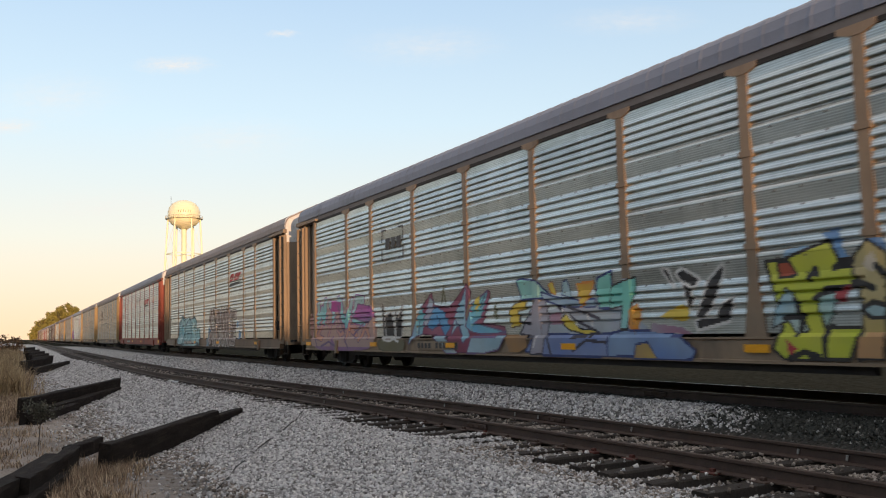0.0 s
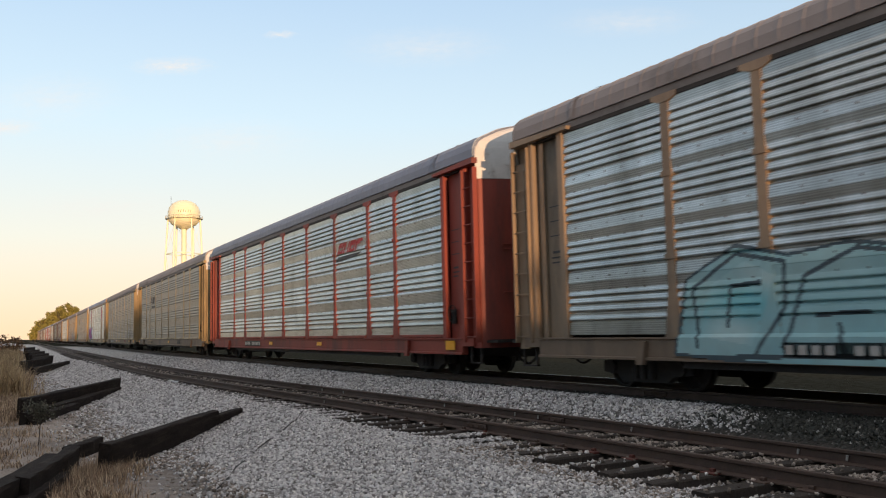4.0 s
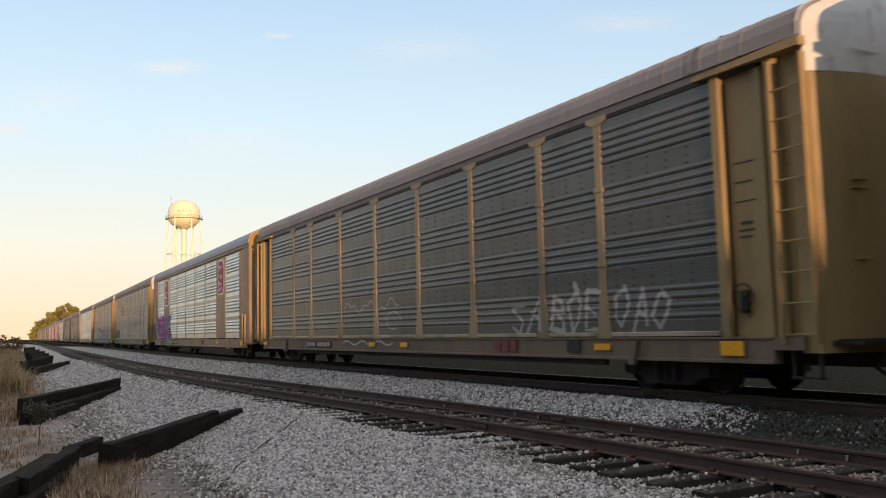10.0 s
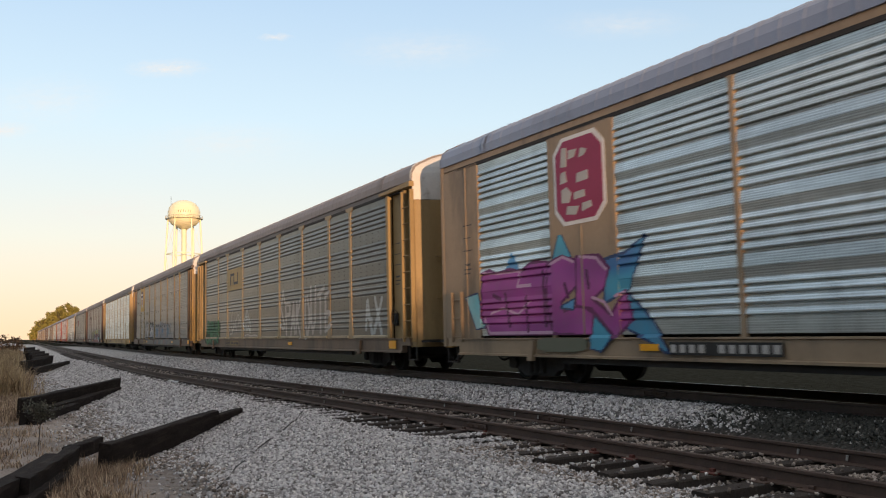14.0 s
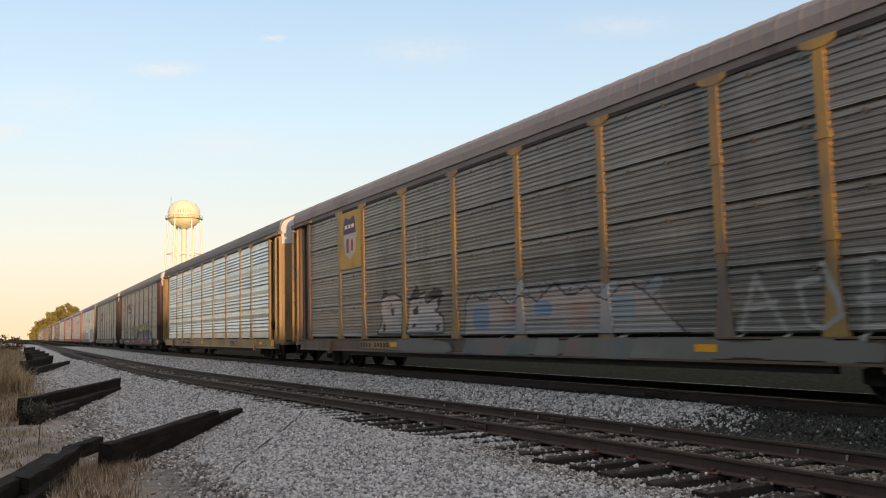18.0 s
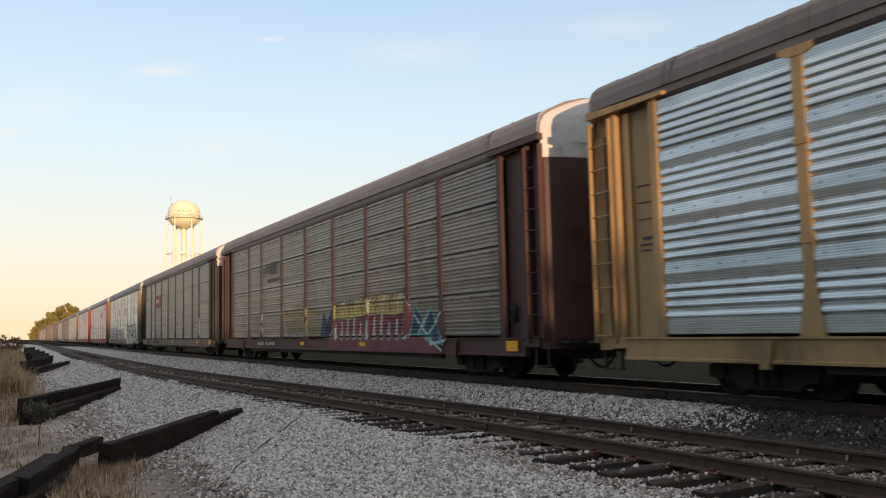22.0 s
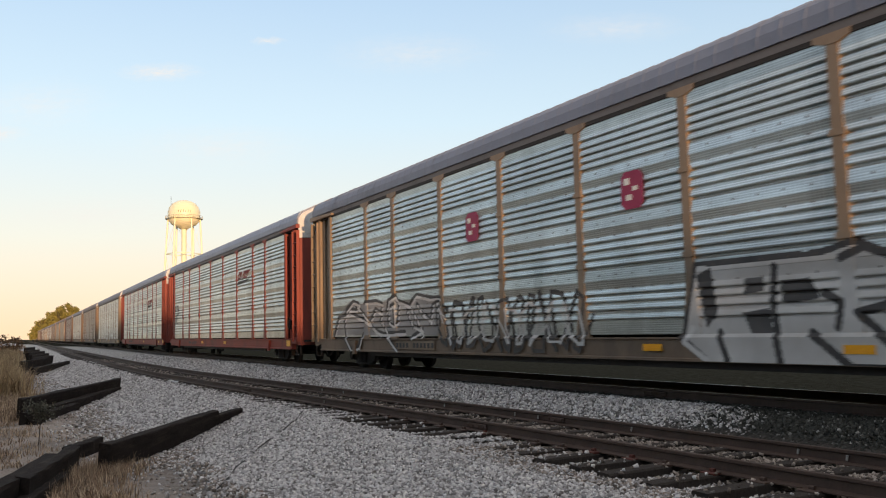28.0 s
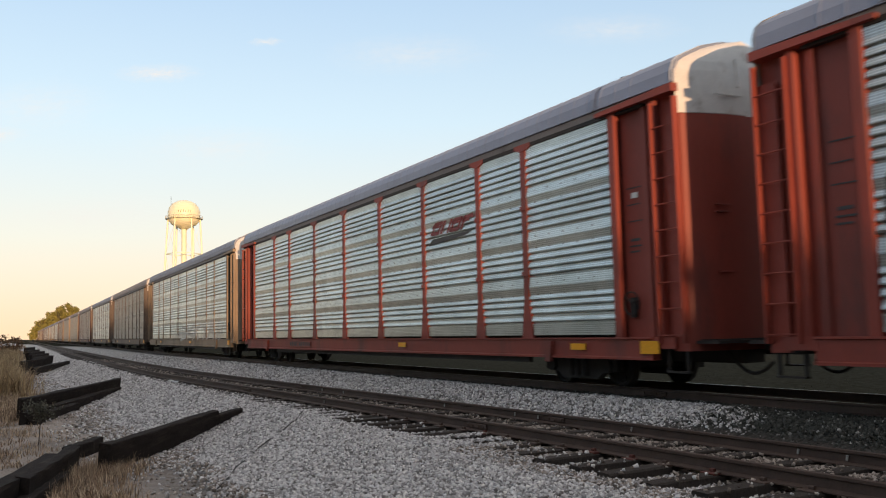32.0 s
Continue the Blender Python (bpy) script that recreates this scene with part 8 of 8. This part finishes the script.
for i, (x, y, h, s) in enumerate(((-104, 2.0, 2.5, 1.3), (-110, 3.2, 2.6, 1.2), (-96, 0.4, 2.1, 1.4), (-88, -1.2, 1.9, 1.5), (-120, 0.5, 2.7, 1.6))):
    make_tree("bush", x, y, h, s, "scraggly dark brown bush on the verge", 360 + i, 900, 0.11, LEAF_DARK, 0.0, "bush")


def make_shade_trees():
    """Unseen trees that close the camera's side, added to block sun and darken reflections."""
    r = np.random.RandomState(91)
    n = 26000
    c = np.stack([np.linspace(-110, 70, 200) + r.uniform(-2, 2, 200), r.uniform(-36, -26, 200), r.uniform(0.12, 1.0, 200) * r.uniform(9, 15, 200)], 1)
    # low screen, added to keep the low sun off the near ballast
    low = np.stack([r.uniform(36, 42, 34), np.linspace(-32, 4.6, 34), r.uniform(1.0, 2.6, 34)], 1)
    # taller clumps, added to keep sun off the middle cars and ground
    y = r.uniform(-38, -8.5, 130)
    shade_grove = np.stack([r.uniform(55, 66, 130), y, r.uniform(0.05, 1.0, 130) * (8.6 - 0.42 * (y + 8.5))], 1)
    shade_hedge = np.stack([r.uniform(55, 64, 60), r.uniform(-9, 4.5, 60), r.uniform(0.3, 4.6, 60)], 1)
    c = np.concatenate([c, low, shade_grove, shade_hedge])
    n = 118000
    pick = r.randint(0, len(c), n)
    pos = c[pick] + r.normal(0, 1, (n, 3)) * np.array([1.9, 1.1, 1.2])
    pos[:, 2] = np.abs(pos[:, 2]) - 0.3
    d = r.normal(0, 1, (n, 3))
    d /= np.linalg.norm(d, axis=1)[:, None]
    u = np.cross(d, r.normal(0, 1, (n, 3)))
    u /= np.linalg.norm(u, axis=1)[:, None]
    w = np.cross(d, u)
    s = 0.55 * r.uniform(0.6, 1.3, (n, 1))
    quad = np.stack([pos - u * s, pos + w * s * 0.6, pos + u * s, pos - w * s * 0.6], 1)
    base = (np.arange(n) * 4)[:, None]
    tris = np.concatenate([base + np.array([0, 1, 2]), base + np.array([0, 2, 3])], 1).reshape(-1, 3)
    tagged(put("tree_belt", fast_mesh("tree_belt", quad.reshape(-1, 3), tris), LEAF), "unseen green trees added behind the camera to shade the line", "trees", kind="stuff")


make_shade_trees()


SAGE = island_material("sapling_leaves", [(0.0, (0.05, 0.05, 0.035)), (1.0, (0.15, 0.145, 0.11))], 0.8, 4.0)


def make_sapling():
    rnd = random.Random(77)
    b, tips = Build(), []
    x, y = -16.9, 0.93
    z = ground_height(x, y)
    b.tube((0, 0, 0), (0.03, 0.02, 0.42), 0.010, 6, 0.007)
    for _ in range(11):
        limb(b, Vector((0.02, 0.01, rnd.uniform(0.25, 0.45))), Vector((rnd.uniform(-0.8, 0.8), rnd.uniform(-0.8, 0.8), rnd.uniform(0.6, 1.2))).normalized(), rnd.uniform(0.18, 0.32), 0.005, 1, rnd, tips)
    plant = new("sapling")
    plant.matrix_basis = pose(x, y, z)
    tagged(plant, "small grey-green sapling beside the timbers", "sapling")
    put("stem", b.mesh("stem"), BARK, plant)
    r = np.random.RandomState(78)
    at = np.repeat(np.array([tuple(t) for t in tips]), 16, 0)
    at = at + r.normal(0, 0.035, at.shape)
    n = len(at)
    u, w = r.normal(0, 0.018, (n, 3)), r.normal(0, 0.009, (n, 3))
    quad = np.stack([at - u, at + w, at + u, at - w], 1)
    base = (np.arange(n) * 4)[:, None]
    tris = np.concatenate([base + np.array([0, 1, 2]), base + np.array([0, 2, 3])], 1).reshape(-1, 3)
    tagged(put("foliage", fast_mesh("foliage", quad.reshape(-1, 3), tris), SAGE, plant), kind="stuff")


make_sapling()


# ---- the water tower ----
TANK = material("tower_paint", (0.97, 0.93, 0.66), 0.4, 0.0, 0.03, 0.2, stain=(0.8, 0.74, 0.55), stain_amount=0.1)


def make_tower():
    cx, cy = -335.4, 68.1
    z0 = ground_height(cx, cy)
    tower = new("water_tower")
    tower.matrix_basis = pose(cx, cy, z0)
    tagged(tower, "cream-painted steel water tower with a round tank on legs", "water tower")
    h0, h1, rad = 43.6 - z0, 54.2 - z0, 6.1
    prof = [(1.2, h0 - 1.0), (2.6, h0), (4.6, h0 + 0.8), (5.7, h0 + 2.2), (rad, h0 + 3.6), (rad, h0 + 5.8), (5.6, h0 + 7.6), (4.4, h0 + 9.1), (2.6, h0 + 10.1), (0.9, h0 + 10.5), (0.05, h0 + 10.6)]
    n = 40
    verts = [(r * math.cos(2 * math.pi * i / n), r * math.sin(2 * math.pi * i / n), z) for r, z in prof for i in range(n)]
    faces = [(k * n + i, k * n + (i + 1) % n, (k + 1) * n + (i + 1) % n, (k + 1) * n + i) for k in range(len(prof) - 1) for i in range(n)]
    faces += [tuple(range(n - 1, -1, -1))]
    put("tank", mesh_of("tank", verts, faces, True), TANK, tower)
    b = Build()
    ring = h0 + 3.0
    for i in range(n):
        a, c = 2 * math.pi * i / n, 2 * math.pi * (i + 1) / n
        for r, z in ((7.0, ring), (7.0, ring + 0.55), (7.0, ring + 1.1)):
            b.tube((r * math.cos(a), r * math.sin(a), z), (r * math.cos(c), r * math.sin(c), z), 0.045, 5)
        b.tube((7.0 * math.cos(a), 7.0 * math.sin(a), ring), (7.0 * math.cos(a), 7.0 * math.sin(a), ring + 1.1), 0.04, 4)
        b.add([(5.9 * math.cos(a), 5.9 * math.sin(a), ring), (7.0 * math.cos(a), 7.0 * math.sin(a), ring), (7.0 * math.cos(c), 7.0 * math.sin(c), ring), (5.9 * math.cos(c), 5.9 * math.sin(c), ring)], [(0, 1, 2, 3)])
    put("walkway", b.mesh("walkway"), material("walkway_paint", (0.52, 0.50, 0.40), 0.6), tower, None, "pale railed walkway round the tank")
    legs = 6
    for i in range(legs):
        a = 2 * math.pi * (i + 0.25) / legs
        put("leg", Build().tube((8.6 * math.cos(a), 8.6 * math.sin(a), 0), (6.0 * math.cos(a), 6.0 * math.sin(a), h0 + 3.4), 0.32, 10).mesh("leg"), TANK, tower)
    for z in (14.0, 33.0 - z0):
        r = 8.6 - 2.6 * z / (h0 + 3.4)
        b = Build()
        for i in range(legs):
            a, c = 2 * math.pi * (i + 0.25) / legs, 2 * math.pi * (i + 1.25) / legs
            b.tube((r * math.cos(a), r * math.sin(a), z), (r * math.cos(c), r * math.sin(c), z), 0.14, 6)
        put("strut_ring", b.mesh("strut_ring"), TANK, tower)
    b = Build()
    for i in range(legs):
        a, c = 2 * math.pi * (i + 0.25) / legs, 2 * math.pi * (i + 1.25) / legs
        for za, zb in ((14.0, 33.0 - z0), (33.0 - z0, 14.0), (33.0 - z0, h0 + 1)):
            ra, rb = 8.6 - 2.6 * za / (h0 + 3.4), 8.6 - 2.6 * zb / (h0 + 3.4)
            b.tube((ra * math.cos(a), ra * math.sin(a), za), (rb * math.cos(c), rb * math.sin(c), zb), 0.05, 5)
    put("tie_rods", b.mesh("tie_rods"), TANK, tower)
    put("riser", Build().tube((0, 0, 0), (0, 0, h0), 1.0, 16).mesh("riser"), TANK, tower)
    put("mast", Build().tube((-0.5, -4.9, h1 - 3.2), (-0.5, -4.9, h1 + 1.2), 0.06, 6).mesh("mast"), STEEL_DARK, tower)
    b = Build()
    for i in range(6):                                  # faded word on the tank, as plain bars
        a = math.atan2(-cy, -cx) + (i - 2.5) * 0.15
        b.tube((6.06 * math.cos(a), 6.06 * math.sin(a), h0 + 5.0), (6.06 * math.cos(a + 0.05), 6.06 * math.sin(a + 0.05), h0 + 6.0), 0.12, 5)
    put("word_bars", b.mesh("word_bars"), material("faded_letter", (0.42, 0.38, 0.26), 0.6), tower)


make_tower()


# ---- thin high clouds ----
def cloud_material(name, most, grain):
    m = bpy.data.materials.new(name)
    m.use_nodes = True
    n, l = m.node_tree.nodes, m.node_tree.links
    n.remove(n["Principled BSDF"])
    tc = n.new("ShaderNodeTexCoord")
    mp = n.new("ShaderNodeMapping")
    mp.inputs["Scale"].default_value = (0.008 * grain, 0.008 * grain, 0.022 * grain)
    l.new(tc.outputs["Object"], mp.inputs[0])
    no = n.new("ShaderNodeTexNoise")
    no.inputs["Detail"].default_value = 6
    l.new(mp.outputs[0], no.inputs["Vector"])
    gr = n.new("ShaderNodeTexGradient")
    gr.gradient_type = "QUADRATIC_SPHERE"
    m2 = n.new("ShaderNodeMapping")
    m2.inputs["Location"].default_value = (-1.0, 0.0, -1.0)
    m2.inputs["Scale"].default_value = (2.0, 0.0, 2.0)
    l.new(tc.outputs["Generated"], m2.inputs[0])
    l.new(m2.outputs[0], gr.inputs[0])
    mu = n.new("ShaderNodeMath")
    mu.operation = "MULTIPLY"
    l.new(no.outputs[0], mu.inputs[0])
    l.new(gr.outputs[0], mu.inputs[1])
    mr = n.new("ShaderNodeMapRange")
    mr.inputs["From Min"].default_value, mr.inputs["From Max"].default_value = 0.04, 0.55
    mr.inputs["To Max"].default_value = most
    l.new(mu.outputs[0], mr.inputs[0])
    # wisps glow by emission, which stands in for daylight on the cloud
    em = n.new("ShaderNodeEmission")
    em.inputs["Color"].default_value = (1.0, 0.94, 0.88, 1)
    em.inputs["Strength"].default_value = 0.95
    tr = n.new("ShaderNodeBsdfTransparent")
    mx = n.new("ShaderNodeMixShader")
    l.new(mr.outputs[0], mx.inputs[0])
    l.new(tr.outputs[0], mx.inputs[1])
    l.new(em.outputs[0], mx.inputs[2])
    l.new(mx.outputs[0], n["Material Output"].inputs[0])
    return m


CLOUD = cloud_material("cloud_wisp", 0.75, 1.0)
VEIL = cloud_material("cloud_veil", 0.34, 0.5)


def make_cloud(px, py, w, h, mat=None):
    """A wisp, a long way off, at a bearing from the camera's axis (fractions of its depth)."""
    m3 = VIEW.to_3x3()
    way = m3 @ Vector((px, py, -1.0))
    p = Vector(EYE) + way * 3200
    b = Build()
    nx, nz = 12, 6
    verts = [((i / nx - 0.5) * w, 12 * math.sin(i * 1.7 + j), (j / nz - 0.5) * h) for j in range(nz + 1) for i in range(nx + 1)]
    faces = [(j * (nx + 1) + i, j * (nx + 1) + i + 1, (j + 1) * (nx + 1) + i + 1, (j + 1) * (nx + 1) + i) for j in range(nz) for i in range(nx)]
    ob = put("cloud", mesh_of("cloud", verts, faces, True), mat or CLOUD, None, Matrix.Translation(p) @ pose(0, 0, 0, 0, 0, 62))
    ob.visible_shadow = False
    return tagged(ob, "thin white wisp of high cloud", "cloud", kind="structure")


CLOUDS = [make_cloud(-0.318, 0.218, 520, 120), make_cloud(-0.515, 0.145, 420, 110), make_cloud(-0.19, 0.255, 220, 50)]
VEILS = [make_cloud(-0.46, 0.18, 900, 330, VEIL), make_cloud(-0.25, 0.13, 1100, 300, VEIL), make_cloud(-0.02, 0.24, 1000, 260, VEIL), make_cloud(-0.40, 0.05, 1200, 260, VEIL), make_cloud(0.22, 0.27, 900, 200, VEIL)]


# ---- what moves ----
def motions():
    for k, car in enumerate(TRAIN):
        walk(car, [(t, car_pose(k, t)) for t in range(0, 33)])
    for cloud in CLOUDS + VEILS:
        m = cloud.matrix_basis.copy()
        walk(cloud, [(0.0, m), (32.0, Matrix.Translation((-25.0, -55.0, -32.0)) @ m)])
    # wheels turn while their car is within sight of the lens
    for k, wheel, x in WHEELS:
        if k > 15:
            continue
        rows, last = [], None
        for f in range(0, 961):
            t = f / 30
            s = car_place(k, t) + x
            if not -34.0 < s < 2.0 and f not in (0, 960):
                continue
            rows.append((t, pose(x, 0, WHEEL_Z, 0, math.degrees(min(max(s, -34.0), 2.0) / WHEEL_R), 0)))
        walk(wheel, rows)


motions()
